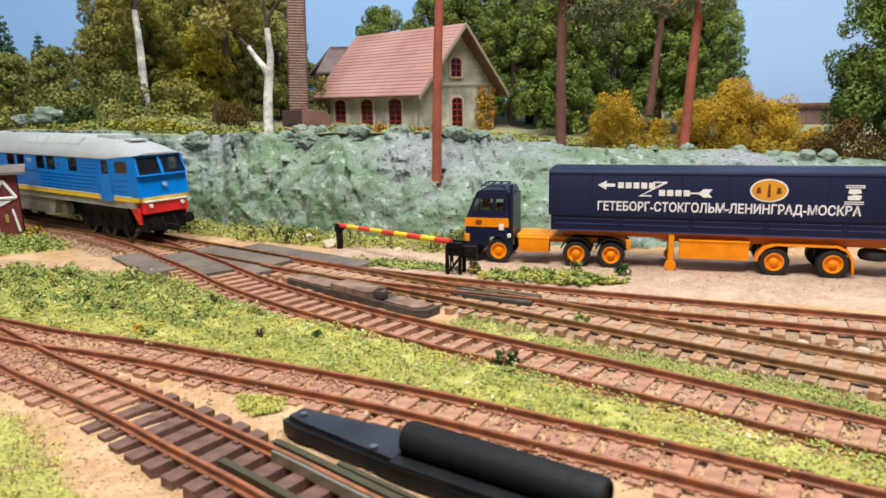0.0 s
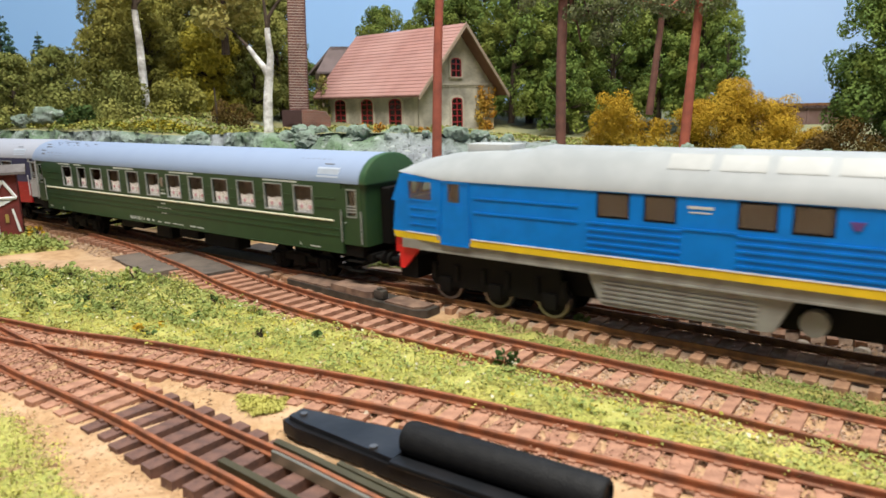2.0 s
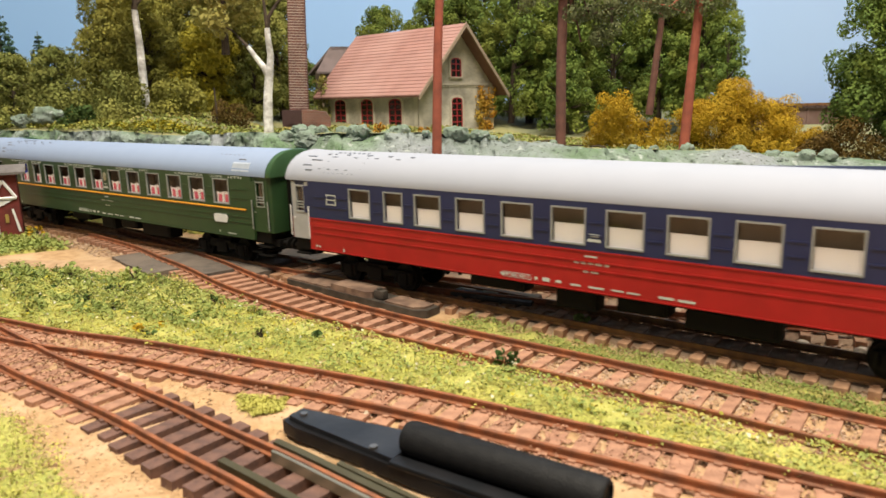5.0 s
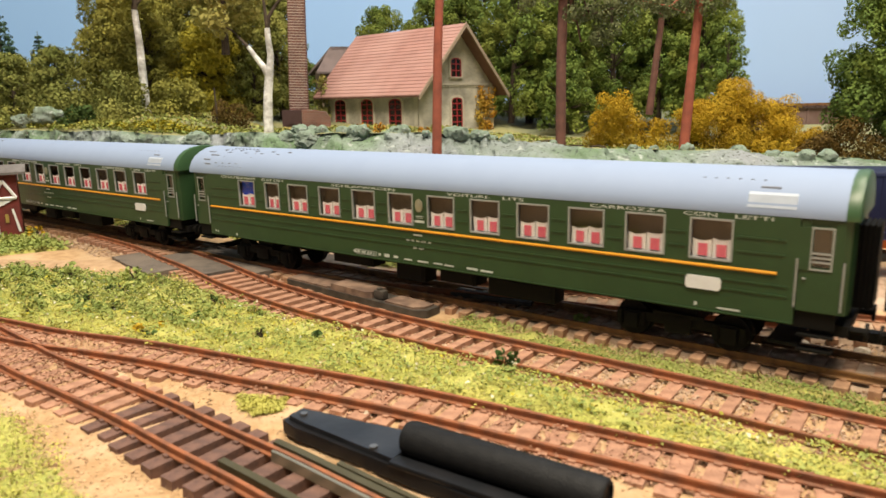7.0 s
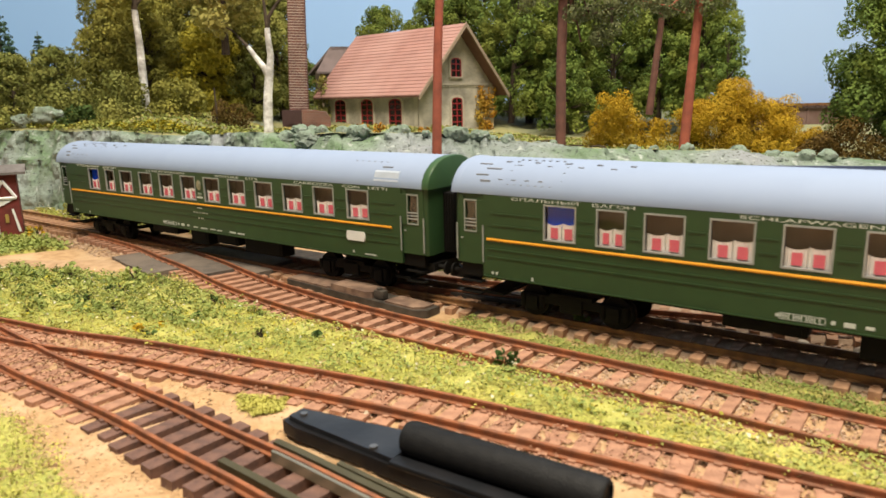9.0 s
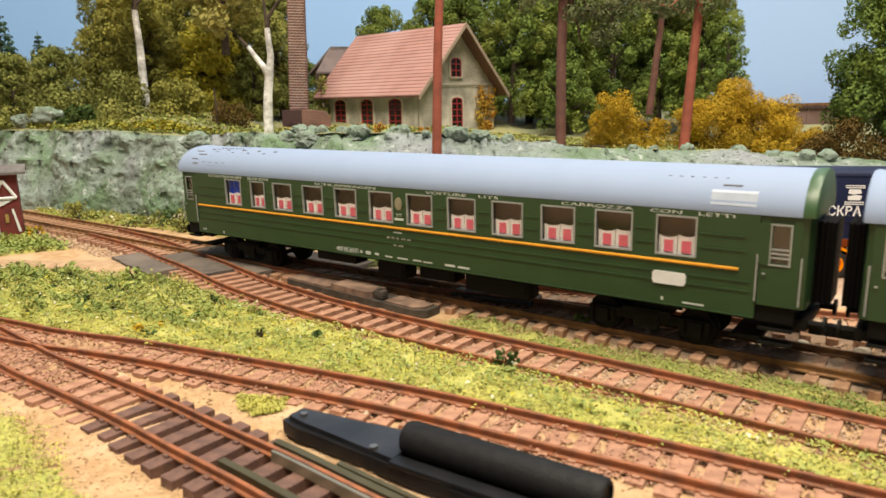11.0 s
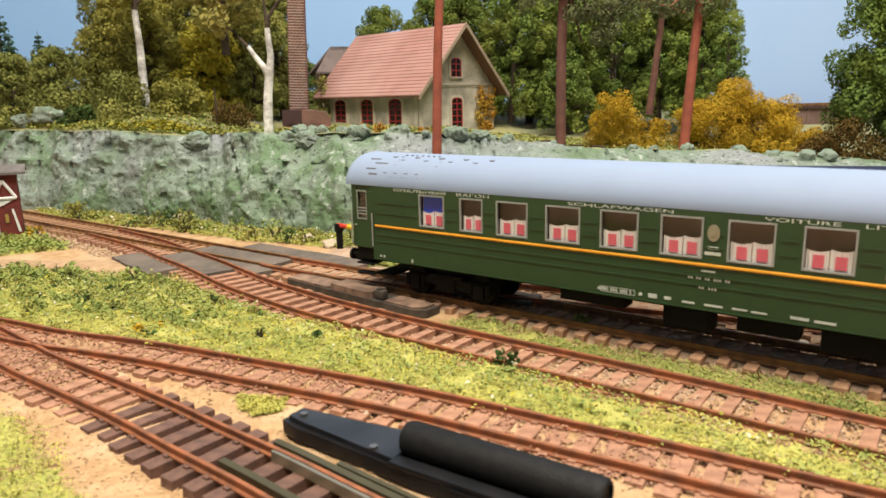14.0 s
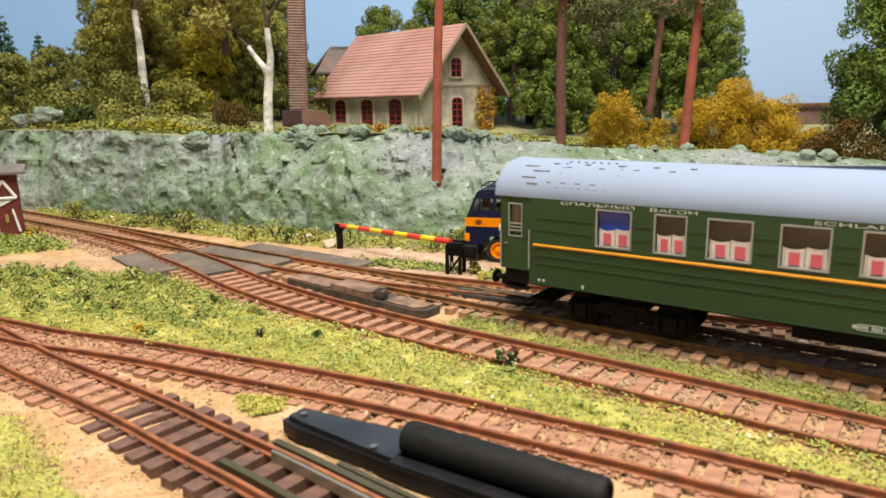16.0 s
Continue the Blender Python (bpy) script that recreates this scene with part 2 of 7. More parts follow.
def plateau_z(x, y):
    fy, ty, tz = lerp_table(CLIFF, x)
    k = max(0.0, min(1.0, (y - ty) / 60))
    return tz + (-5 + 15 * max(0.0, min(1.0, (-150 - x) / 60))) * k + 2.2 * noise3(x, y, 7, 0.025) * k + 0.8 * noise3(x, y, 9, 0.1) + max(0, y - 660) * 0.06


bm = B()
xs = [-2000, -1200, -800, -600] + list(np.arange(-450, 420, 1.6)) + [500, 700, 1200, 2000]
NV = 44
cols = [[bm.verts.new(cliff_point(x, v / NV)) for v in range(NV + 1)] for x in xs]
for a, b in zip(cols, cols[1:]):
    for i in range(NV):
        bm.faces.new((a[i], b[i], b[i + 1], a[i + 1]))
single("rock_face", bm, ROCK, "grey-green rugged plaster rock face beside the line", "rock face", kind="structure", smooth=True)
bm = B()
rows = []
for x in xs:
    fy, ty, tz = lerp_table(CLIFF, x)
    top = cliff_point(x, 1.0)
    col = [bm.verts.new(top)]
    for d in [1.5, 3, 6, 10, 15, 20, 26, 33, 42, 52, 65, 80, 100, 125, 150, 180, 215, 260, 320, 400, 520, 700]:
        yy = min(ty + d, 1130) if abs(x) < 1000 else ty + min(d, 60)
        col.append(bm.verts.new((x, yy, plateau_z(x, yy) + (top.z - tz) * max(0, 1 - d / 12))))
    rows.append(col)
for a, b in zip(rows, rows[1:]):
    for i in range(len(a) - 1):
        bm.faces.new((a[i], b[i], b[i + 1], a[i + 1]))
single("hill_ground", bm, mat("hill_turf", (0.27, 0.27, 0.13), 0.95, second=(0.30, 0.28, 0.12), third=(0.21, 0.245, 0.17), scale=120, bump=1.0, bscale=900),
       "mossy turf plateau above the rock face", "hill ground", kind="structure")

# ---- backdrop ----
def sky_mat():
    """Painted sky: deeper blue to one side, paling to the other, with soft uneven brushing."""
    m = mat("backdrop_sky", (0.27, 0.52, 0.95), 0.95, second=(0.31, 0.55, 0.96), third=(0.25, 0.49, 0.92), scale=2.0)
    N, L = m.node_tree.nodes, m.node_tree.links
    b = N["Principled BSDF"]
    src = b.inputs["Base Color"].links[0].from_socket
    tc, sp, rg, mx = N.new("ShaderNodeTexCoord"), N.new("ShaderNodeSeparateXYZ"), N.new("ShaderNodeMapRange"), N.new("ShaderNodeMix")
    L.new(tc.outputs["Object"], sp.inputs[0])
    rg.inputs["From Min"].default_value, rg.inputs["From Max"].default_value = -0.7, 0.6
    L.new(sp.outputs["X"], rg.inputs["Value"])
    mx.data_type = "RGBA"
    mx.inputs["B"].default_value = (0.43, 0.63, 1.0, 1)
    L.new(rg.outputs["Result"], mx.inputs["Factor"])
    L.new(src, mx.inputs["A"])
    L.new(mx.outputs["Result"], b.inputs["Base Color"])
    return m


SKY = sky_mat()
bm = B()
arc = [(-1900, 900), (-1500, 1100), (-900, 1180), (0, 1200), (900, 1180), (1500, 1000), (1900, 600)]
loft(bm, [[(x, y, -60), (x, y, 900), (x, y + 10, 900), (x, y + 10, -60)] for x, y in arc])
single("backdrop", bm, SKY, "pale blue painted sky backdrop board", "backdrop", kind="structure")

# ---- writing ----
def words(name, text, size, material, parent, m, stretch=1.0, label="", depth=0.05, width=0.0, bold=0.0):
    c = bpy.data.curves.new(name, "FONT")
    c.body, c.size, c.extrude, c.align_x, c.align_y = text, 1.0, depth / size, "CENTER", "CENTER"
    c.offset = bold
    tmp = bpy.data.objects.new(name, c)
    scene.collection.objects.link(tmp)
    bpy.context.view_layer.update()
    me = bpy.data.meshes.new_from_object(tmp.evaluated_get(bpy.context.evaluated_depsgraph_get()))
    bpy.data.objects.remove(tmp)
    me.materials.clear()
    me.materials.append(material)
    wide = max(v.co.x for v in me.vertices) - min(v.co.x for v in me.vertices)
    kx = width * K / wide if width else stretch * size * K
    for v in me.vertices:
        v.co = Vector((v.co.x * kx, v.co.y * size * K, v.co.z * size * K))
    o = new(name, me)
    o.parent, o.matrix_basis = parent, m
    if label:
        tagged(o, label)
    return o


def bars(bm, x, z, y, spec):
    """Small flat plates for lettering too small to read: (dx, dz, width, height)."""
    for dx, dz, w, h in spec:
        box(bm, x + dx - w / 2, x + dx + w / 2, y - 0.08, y, z + dz - h / 2, z + dz + h / 2)


# ---- train materials ----
GREEN = plain("coach_green", (0.022, 0.060, 0.022), 0.42, bump=0.05)
GREEN2 = plain("coach_green_trim", (0.04, 0.10, 0.042), 0.4)
ROOFB = mat("coach_roof_blue_grey", (0.26, 0.335, 0.49), 0.7, second=(0.252, 0.326, 0.48), scale=90, spec=0.25)
ROOFW = mat("coach_roof_white_grey", (0.36, 0.39, 0.47), 0.7, second=(0.35, 0.38, 0.46), scale=90, spec=0.25)
ROOFD = plain("roof_vent_grey", (0.22, 0.25, 0.31), 0.6)
RED = plain("coach_red", (0.40, 0.018, 0.018), 0.4, spec=0.35)
NAVY = plain("coach_navy", (0.012, 0.022, 0.085), 0.4)
ORANGE = plain("stripe_orange", (0.72, 0.32, 0.03), 0.4)
CREAM = plain("stripe_cream", (0.72, 0.72, 0.55), 0.45)
SILVER = plain("window_silver", (0.36, 0.39, 0.40), 0.4, 0.3)
GREYD = plain("door_grey", (0.40, 0.41, 0.42), 0.45)
BLACK = plain("frame_black", (0.006, 0.0055, 0.005), 0.65, spec=0.15)
BLACK2 = plain("bogie_black", (0.006, 0.0055, 0.005), 0.65, bump=0.2, spec=0.2)
STEEL = plain("wheel_steel", (0.32, 0.30, 0.28), 0.35, 0.9)
INSIDE = mat("compartment_brown", (0.30, 0.22, 0.17), 0.7, second=(0.20, 0.14, 0.10), scale=60)
CURTW = plain("curtain_white", (0.88, 0.84, 0.85), 0.8)
CURTR = plain("curtain_red", (0.74, 0.12, 0.19), 0.8)
CURTP = plain("curtain_pink_print", (0.72, 0.36, 0.44), 0.8)
BLUEBL = plain("blind_blue", (0.0, 0.06, 0.75), 0.7, spec=0.1)
LETTER = plain("lettering_white", (0.55, 0.60, 0.57), 0.6)
WHITE = plain("plate_white", (0.76, 0.78, 0.80), 0.5)
BRONZE = plain("crest_bronze", (0.34, 0.33, 0.25), 0.4, 0.4)


def glass_mat(name, tint, gloss):
    m = bpy.data.materials.new(name)
    m.use_nodes = True
    nt = m.node_tree
    nt.nodes.remove(nt.nodes["Principled BSDF"])
    tr, gl, mx = nt.nodes.new("ShaderNodeBsdfTransparent"), nt.nodes.new("ShaderNodeBsdfGlossy"), nt.nodes.new("ShaderNodeMixShader")
    tr.inputs[0].default_value = (*tint, 1)
    gl.inputs["Roughness"].default_value = 0.03
    mx.inputs[0].default_value = gloss
    nt.links.new(tr.outputs[0], mx.inputs[1])
    nt.links.new(gl.outputs[0], mx.inputs[2])
    nt.links.new(mx.outputs[0], nt.nodes["Material Output"].inputs["Surface"])
    return m


GLASS = glass_mat("window_glass", (0.94, 0.94, 0.93), 0.025)
GLASSD = glass_mat("cab_glass", (0.75, 0.76, 0.76), 0.07)

SHARED = {}


def shared(key, make):
    if key not in SHARED:
        SHARED[key] = make()
    return SHARED[key]


def ring_frame(x0, x1, z0, z1, w, y0, y1):
    bm = B()
    box(bm, x0, x1, y0, y1, z0, z0 + w)
    box(bm, x0, x1, y0, y1, z1 - w, z1)
    box(bm, x0, x0 + w, y0, y1, z0 + w, z1 - w)
    box(bm, x1 - w, x1, y0, y1, z0 + w, z1 - w)
    return bm


def wheelset(parent, x, r, name="wheelset"):
    """Two wheels on an axle, bright treads only on the larger ones; it turns about its own middle."""
    def make():
        bm = B()
        cyl(bm, (0, -9, 0), (0, 9, 0), 1.0, seg=8)
        for s in (-1, 1):
            cyl(bm, (0, s * 7.2, 0), (0, s * 9.6, 0), r, seg=28)
            cyl(bm, (0, s * 6.6, 0), (0, s * 7.3, 0), r + 0.7, seg=28)
            for k in range(8):
                a = k * math.pi / 4
                cyl(bm, (r * .62 * math.cos(a), s * 9.5, r * .62 * math.sin(a)), (r * .62 * math.cos(a), s * 9.75, r * .62 * math.sin(a)), r * 0.16, seg=6)
        return mesh_of(name, bm, BLACK2, True)
    def tread():
        bm = B()
        for s in (-1, 1):
            n = 28
            pts = [(0.99 * math.cos(2 * math.pi * i / n), 0.99 * math.sin(2 * math.pi * i / n)) for i in range(n)]
            o = [[(p[0] * q, y, p[1] * q) for p in pts] for q, y in ((r * 0.86, s * 9.72), (r * 1.025, s * 9.72), (r * 1.025, s * 7.3))]
            loft(bm, o, cap=False)
        # coach treads are coloured black to stand for the shade beneath the body
        return mesh_of("tread", bm, STEEL if r > 5.5 else BLACK2, True)
    w = put(name, shared((name, r), make), parent, PM(x, 0, r))
    put("tread", shared(("tread", r), tread), w, Matrix())
    return w


WHEELS = []      # (wheelset, x on its bogie, radius, vehicle offset)


def bogie(parent, x, off):
    def make():
        bm = B()
        for s in (-1, 1):
            box(bm, -17, 17, s * 10.6 - 0.9, s * 10.6 + 0.9, 5.2, 8.2, 0.3)
            for q in (-14.5, 14.5):
                box(bm, q - 2.2, q + 2.2, s * 11.4 - 0.9, s * 11.4 + 0.9, 2.6, 7.6, 0.4)
                cyl(bm, (q - 3.6, s * 11.2, 3.5), (q - 3.6, s * 11.2, 8), 1.0, seg=8)
                cyl(bm, (q + 3.6, s * 11.2, 3.5), (q + 3.6, s * 11.2, 8), 1.0, seg=8)
            box(bm, -4, 4, s * 11.6 - 0.7, s * 11.6 + 0.7, 3.2, 9.4, 0.4)
            box(bm, -7.5, 7.5, s * 11.9 - 0.4, s * 11.9 + 0.4, 8.2, 9.4)
        box(bm, -5, 5, -10, 10, 6, 11)
        return mesh_of("bogie", bm, BLACK2, True)
    b = put("bogie", shared("bogie", make), parent, PM(x, 0, 0))
    for q in (-14.5, 14.5):
        WHEELS.append((wheelset(b, q, 5.3), q, 5.3))
    return b


WINX = [(-102.8, 10.8), (-84.7, 9.0)] + [(-69.7 + 18.66 * i, 11.5) for i in range(9)] + [(98.6, 11.2)]
ROOFP = [(16.3, 41.6), (16.4, 42.6), (15.9, 44.6), (14.6, 46.9), (12.6, 49.0), (9.8, 50.9), (6.2, 52.2), (2.0, 52.8)]
ROOFP = ROOFP + [(-y, z) for y, z in ROOFP[::-1]]


def coach(label, livery, off):
    """A long-distance coach, 277 mm over the body; x runs ahead along the line."""
    lo, hi, trim, stripe, roofm = livery
    t = thing("railway_coach", label, "railway coach", Matrix(), group="coaches of the passenger train")
    HL, W = 138.5, 16.2
    # lower and upper side walls with real openings
    low, up = B(), B()
    z0, z1 = 28.2, 39.4
    for s in (-1, 1):
        ya, yb = sorted((s * W, s * (W - 1.1)))
        box(low, -126.3, 126.3, ya, yb, 13.0, 26.2)
        for e in (-1, 1):
            xa, xb = sorted((e * 126.3, e * 136.6))
            box(low, xa, xb, ya + (0.7 if s < 0 else 0), yb - (0.7 if s > 0 else 0), 17.2, 26.2)
        ends = [(-134.6, 5.6)] + WINX + [(129.0, 5.6)]
        zlo = 26.2
        box(up, -126.3, 126.3, ya, yb, zlo, z0)
        box(up, -126.3, 126.3, ya, yb, z1, 42.2)
        for e in (-1, 1):
            xa, xb = sorted((e * 126.3, e * 136.6))
            box(up, xa, xb, ya + (0.7 if s < 0 else 0), yb - (0.7 if s > 0 else 0), zlo, z0)
            box(up, xa, xb, ya + (0.7 if s < 0 else 0), yb - (0.7 if s > 0 else 0), z1, 42.2)
        x = -136.6
        for wx, ww in ends:
            if wx - x > 0.05:
                inset = 0.7 if abs((x + wx) / 2) > 126.3 else 0
                box(up, x, wx, ya + (inset if s < 0 else 0), yb - (inset if s > 0 else 0), z0, z1)
            x = wx + ww
        box(up, x, 136.6, ya + (0.7 if s < 0 else 0), yb - (0.7 if s > 0 else 0), z0, z1)
    for e in (-1, 1):                       # rounded end walls with a gangway opening
        for a, b2, bm, in ((16.8, 26.2, low), (26.2, 41.8, up)):
            for s in (-1, 1):
                prism(bm, [(e * 136.6, s * 15.5), (e * 138.0, s * 14.9), (e * 138.5, s * 13.6), (e * 138.5, s * 5.2), (e * 136.8, s * 5.2)], "z", a, b2)
        box(up, *sorted((e * 136.8, e * 138.4)), -5.2, 5.2, 39.5, 41.8)
    part("lower_side", low, lo, t)
    part("upper_side", up, hi, t)
    bm = B()
    box(bm, -136, 136, -15.0, 15.0, 12.2, 16.8)
    box(bm, -136.5, 136.5, -0.4, 0.4, 16.8, 42)
    part("floor", bm, BLACK, t)
    bm = B()
    box(bm, -124, 124, -9.0, -7.6, 16.9, 41.5)
    box(bm, -124, 124, 7.6, 9.0, 16.9, 41.5)
    for i in range(13):
        x = -88 + 18.66 * (i - 1) + 14
        if abs(x) < 124:
            box(bm, x - 0.3, x + 0.3, -14.6, -9.1, 16.9, 41.4)
    part("compartment_wall", bm, INSIDE, t)
    # roof with domed ends
    bm = B()
    rings = []
    for x, k in ((-138.9, 0.965), (-138.6, 0.99), (-137.6, 1.0), (137.6, 1.0), (138.6, 0.99), (138.9, 0.965)):
        rings.append([(x, y * k, 41.6 + (z - 41.6) * k) for y, z in ROOFP])
    loft(bm, rings)
    roof = part("roof", bm, roofm, t)
    for e in (-1, 1):
        def rim():
            bm = B()
            r1 = [[(0, y * 1.0, z) for y, z in ROOFP], [(2.2, y * 1.012, 41.5 + (z - 41.5) * 1.03) for y, z in ROOFP],
                  [(3.0, y * 1.0, 41.5 + (z - 41.5) * 1.0) for y, z in ROOFP], [(3.3, y * 0.93, 41.5 + (z - 41.5) * 0.93) for y, z in ROOFP]]
            return mesh_of("roof_end", loft(bm, r1), ROOFW if livery is LIV_RB else GREEN2 if e > 0 else ROOFB, True)
        put("roof_end", shared(("roof_end", livery is LIV_RB, e), rim), t, PM(e * 136.3, 0, 0, 0 if e > 0 else 180))
    def vents():
        bm = B()
        for x, y, l in ((-128, -13.2, 5), (-126, -14.6, 4), (-124.5, -11, 6), (-129, -9, 5), (118, -12.5, 5)):
            zz = 41.6 + 11.4 * (1 - (abs(y) / 16.4) ** 2.3) ** 0.62
            box(bm, x - l / 2, x + l / 2, y - 0.7, y + 0.7, zz - 0.7, zz + 0.25, 0.15)
        for i in range(9):
            y = -9 if i % 2 else -7
            zz = 41.6 + 11.4 * (1 - (abs(y) / 16.4) ** 2.3) ** 0.62
            box(bm, -122 + 5.5 * i, -120.2 + 5.5 * i, y - 0.5, y + 0.5, zz - 0.5, zz + 0.2)
        for i in range(4):
            y = -14.3
            zz = 41.6 + 11.4 * (1 - (abs(y) / 16.4) ** 2.3) ** 0.62
            box(bm, -121 + 5 * i, -119.4 + 5 * i, y - 0.5, y + 0.5, zz - 0.8, zz + 0.25)
        def dot(x, y):
            zz = 41.6 + 11.4 * (1 - (abs(y) / 16.4) ** 2.3) ** 0.62
            box(bm, x - 0.45, x + 0.45, y - 0.35, y + 0.35, zz - 0.5, zz + 0.16)
        for i in range(7):
            dot(-117 + 2.6 * i, -15.2)
            dot(-117 + 2.6 * i, -5.0)
        for i in range(4):
            dot(-117.5, -14.0 + 2.4 * i)
            dot(-98, -14.0 + 2.4 * i)
        for i in range(6):
            dot(100 + 3.2 * i, -10.5)
        return mesh_of("roof_vents", bm, ROOFD)
    tagged(put("roof_vents", shared("vents", vents), roof, Matrix()), kind="stuff")
    def hatch():
        bm = B()
        prism(bm, [(-16.25, 43.6), (-14.95, 46.9), (-14.3, 47.5), (-13, 46.0), (-14.5, 43.2)], "x", 113, 125)
        return mesh_of("roof_hatch", bm, plain("hatch_pale_blue", (0.42, 0.49, 0.60), 0.5))
    put("roof_hatch", shared("hatch", hatch), roof, Matrix())
    # windows: frame, pane and curtains
    for s in (-1, 1):
        for i, (wx, ww) in enumerate(WINX):
            def fr():
                bm = ring_frame(-0.3, ww + 0.3, z0 - 0.3, z1 + 0.3, 0.5, -0.3, 0.5)
                return mesh_of("window", bm, SILVER)
            def gl():
                bm = B()
                box(bm, 0.4, ww - 0.4, 0.55, 0.75, z0 + 0.4, z1 - 0.4)
                return mesh_of("pane", bm, GLASS)
            m = PM(wx, -W, 0) if s < 0 else PM(wx + ww, W, 0, 180)
            w = put("window", shared(("fr", round(ww, 1)), fr), t, m)
            put("pane", shared(("gl", round(ww, 1)), gl), w, Matrix()).visible_shadow = False
            if s < 0:
                red = livery is LIV_SLEEP
                def cw():
                    bm = B()
                    n = 14
                    h = 5.3
                    for side in (0, 1):
                        a, b2 = (0.3, ww / 2 - 0.1) if side == 0 else (ww / 2 + 0.1, ww - 0.3)
                        pts = [(a + (b2 - a) * k / n, 1.5 + 0.18 * math.sin(k * 2.3 + side)) for k in range(n + 1)]
                        top = z0 + h + (0.5 if side else 0.0)
                        loft(bm, [[(x, y, z0 - 1.2) for x, y in pts], [(x, y, top - 0.6 * math.sin(math.pi * k / n)) for k, (x, y) in enumerate(pts)]], closed=False)
                    return mesh_of("curtain", bm, CURTW, True)
                def cr():
                    bm = B()
                    for a, b2 in ((0.17, 0.40), (0.62, 0.86)):
                        if red:
                            box(bm, ww * a, ww * b2, 1.05, 1.2, z0 + 0.5, z0 + 4.0)
                        else:
                            cyl(bm, (ww * (a + b2) / 2, 1.05, z0 + 2.3), (ww * (a + b2) / 2, 1.2, z0 + 2.3), 0.85, seg=8)
                    return mesh_of("curtain_print", bm, CURTR if red else CURTP)
                if livery is not LIV_RB:
                    put("curtain", shared(("cw", round(ww, 1), livery is LIV_SLEEP), cw), w, Matrix())
                    put("curtain_print", shared(("cr", round(ww, 1), red), cr), w, Matrix())
                else:
                    def cb():
                        bm = B()
                        box(bm, 0.3, ww - 0.3, 1.3, 1.5, z0, z0 + 6.0)
                        return mesh_of("curtain", bm, CURTW)
                    put("curtain", shared(("cb", round(ww, 1)), cb), w, Matrix())
                if i == 0 and red:
                    def bl():
                        bm = B()
                        box(bm, 0.3, ww - 0.3, 1.7, 1.9, z0 + 4, z1)
                        return mesh_of("blind", bm, BLUEBL)
                    put("blind", shared("blind", bl), w, Matrix())
        for e in (-1, 1):                   # end doors with louvred windows and grab rails
            c = e * 131.6
            def dr():
                bm = ring_frame(-2.9, 2.9, z0 - 0.2, z1 + 0.3, 0.8, 0.25, 1.2)
                box(bm, -5.0, 5.0, 0.35, 0.6, 17.0, 28.0)
                box(bm, -5.0, -2.9, 0.35, 0.6, 28.0, 41.0)
                box(bm, 2.9, 5.0, 0.35, 0.6, 28.0, 41.0)
                return mesh_of("door", bm, GREYD if livery is LIV_RB else GREEN)
            def dw():
                bm = B()
                box(bm, -2.2, 2.2, 0.8, 1.0, z0 + 0.4, z1 - 0.4)
                return mesh_of("pane", bm, GLASSD)
            def dl():
                bm = ring_frame(-2.7, 2.7, z0 - 0.05, z1 + 0.1, 0.45, 0.1, 0.6)
                for k in range(3):
                    box(bm, -2.4, 2.4, 0.2, 0.7, z0 + 1.9 + 1.15 * k, z0 + 2.3 + 1.15 * k)
                return mesh_of("door_window_frame", bm, SILVER)
            def gr():
                bm = B()
                for q in (-5.4, 5.4):
                    cyl(bm, (q, -0.35, 18), (q, -0.35, 31), 0.28, seg=6)
                box(bm, -4.0, -3.2, -0.2, 0.3, 25.6, 26.0)
                return mesh_of("grab_rail", bm, WHITE if livery is LIV_RB else SILVER)
            m = PM(c, -W, 0) if s < 0 else PM(c, W, 0, 180)
            rb = livery is LIV_RB
            d = put("door", shared(("dr", rb), dr), t, m)
            put("pane", shared("dw", dw), d, Matrix())
            put("window_frame", shared("dl", dl), d, Matrix())
            put("grab_rail", shared(("gr", rb), gr), d, Matrix())
    # pressed ribs, stripe and lettering
    for s in (-1, 1):
        bm, bu, st = B(), B(), B()
        ys = sorted((s * W, s * (W + 0.28)))
        for z in (22.9, 20.2):
            box(bm, -124.5, 124.5, *ys, z - 0.22, z + 0.22)
        box(bm, -126.2, 126.2, *ys, 13.0, 13.4)
        x = -124.5
        for wx, ww in WINX + [(124.5, 0)]:
            if wx - x > 3:
                for z in (35.3, 31.3):
                    box(bu, x + 1.3, wx - 1.3, *ys, z - 0.2, z + 0.2)
            x = wx + ww
        part("rib", bm, lo, t)
        part("rib", bu, hi, t)
        cyl(st, (-124.7, s * (W + 0.1), 26.2), (121.6, s * (W + 0.1), 26.2), 0.5, seg=8) if livery is not LIV_RB else box(st, -126.3, 126.3, *ys, 25.9, 26.4)
        part("stripe", st, stripe, t)
    bm = B()
    yy = -W - 0.05
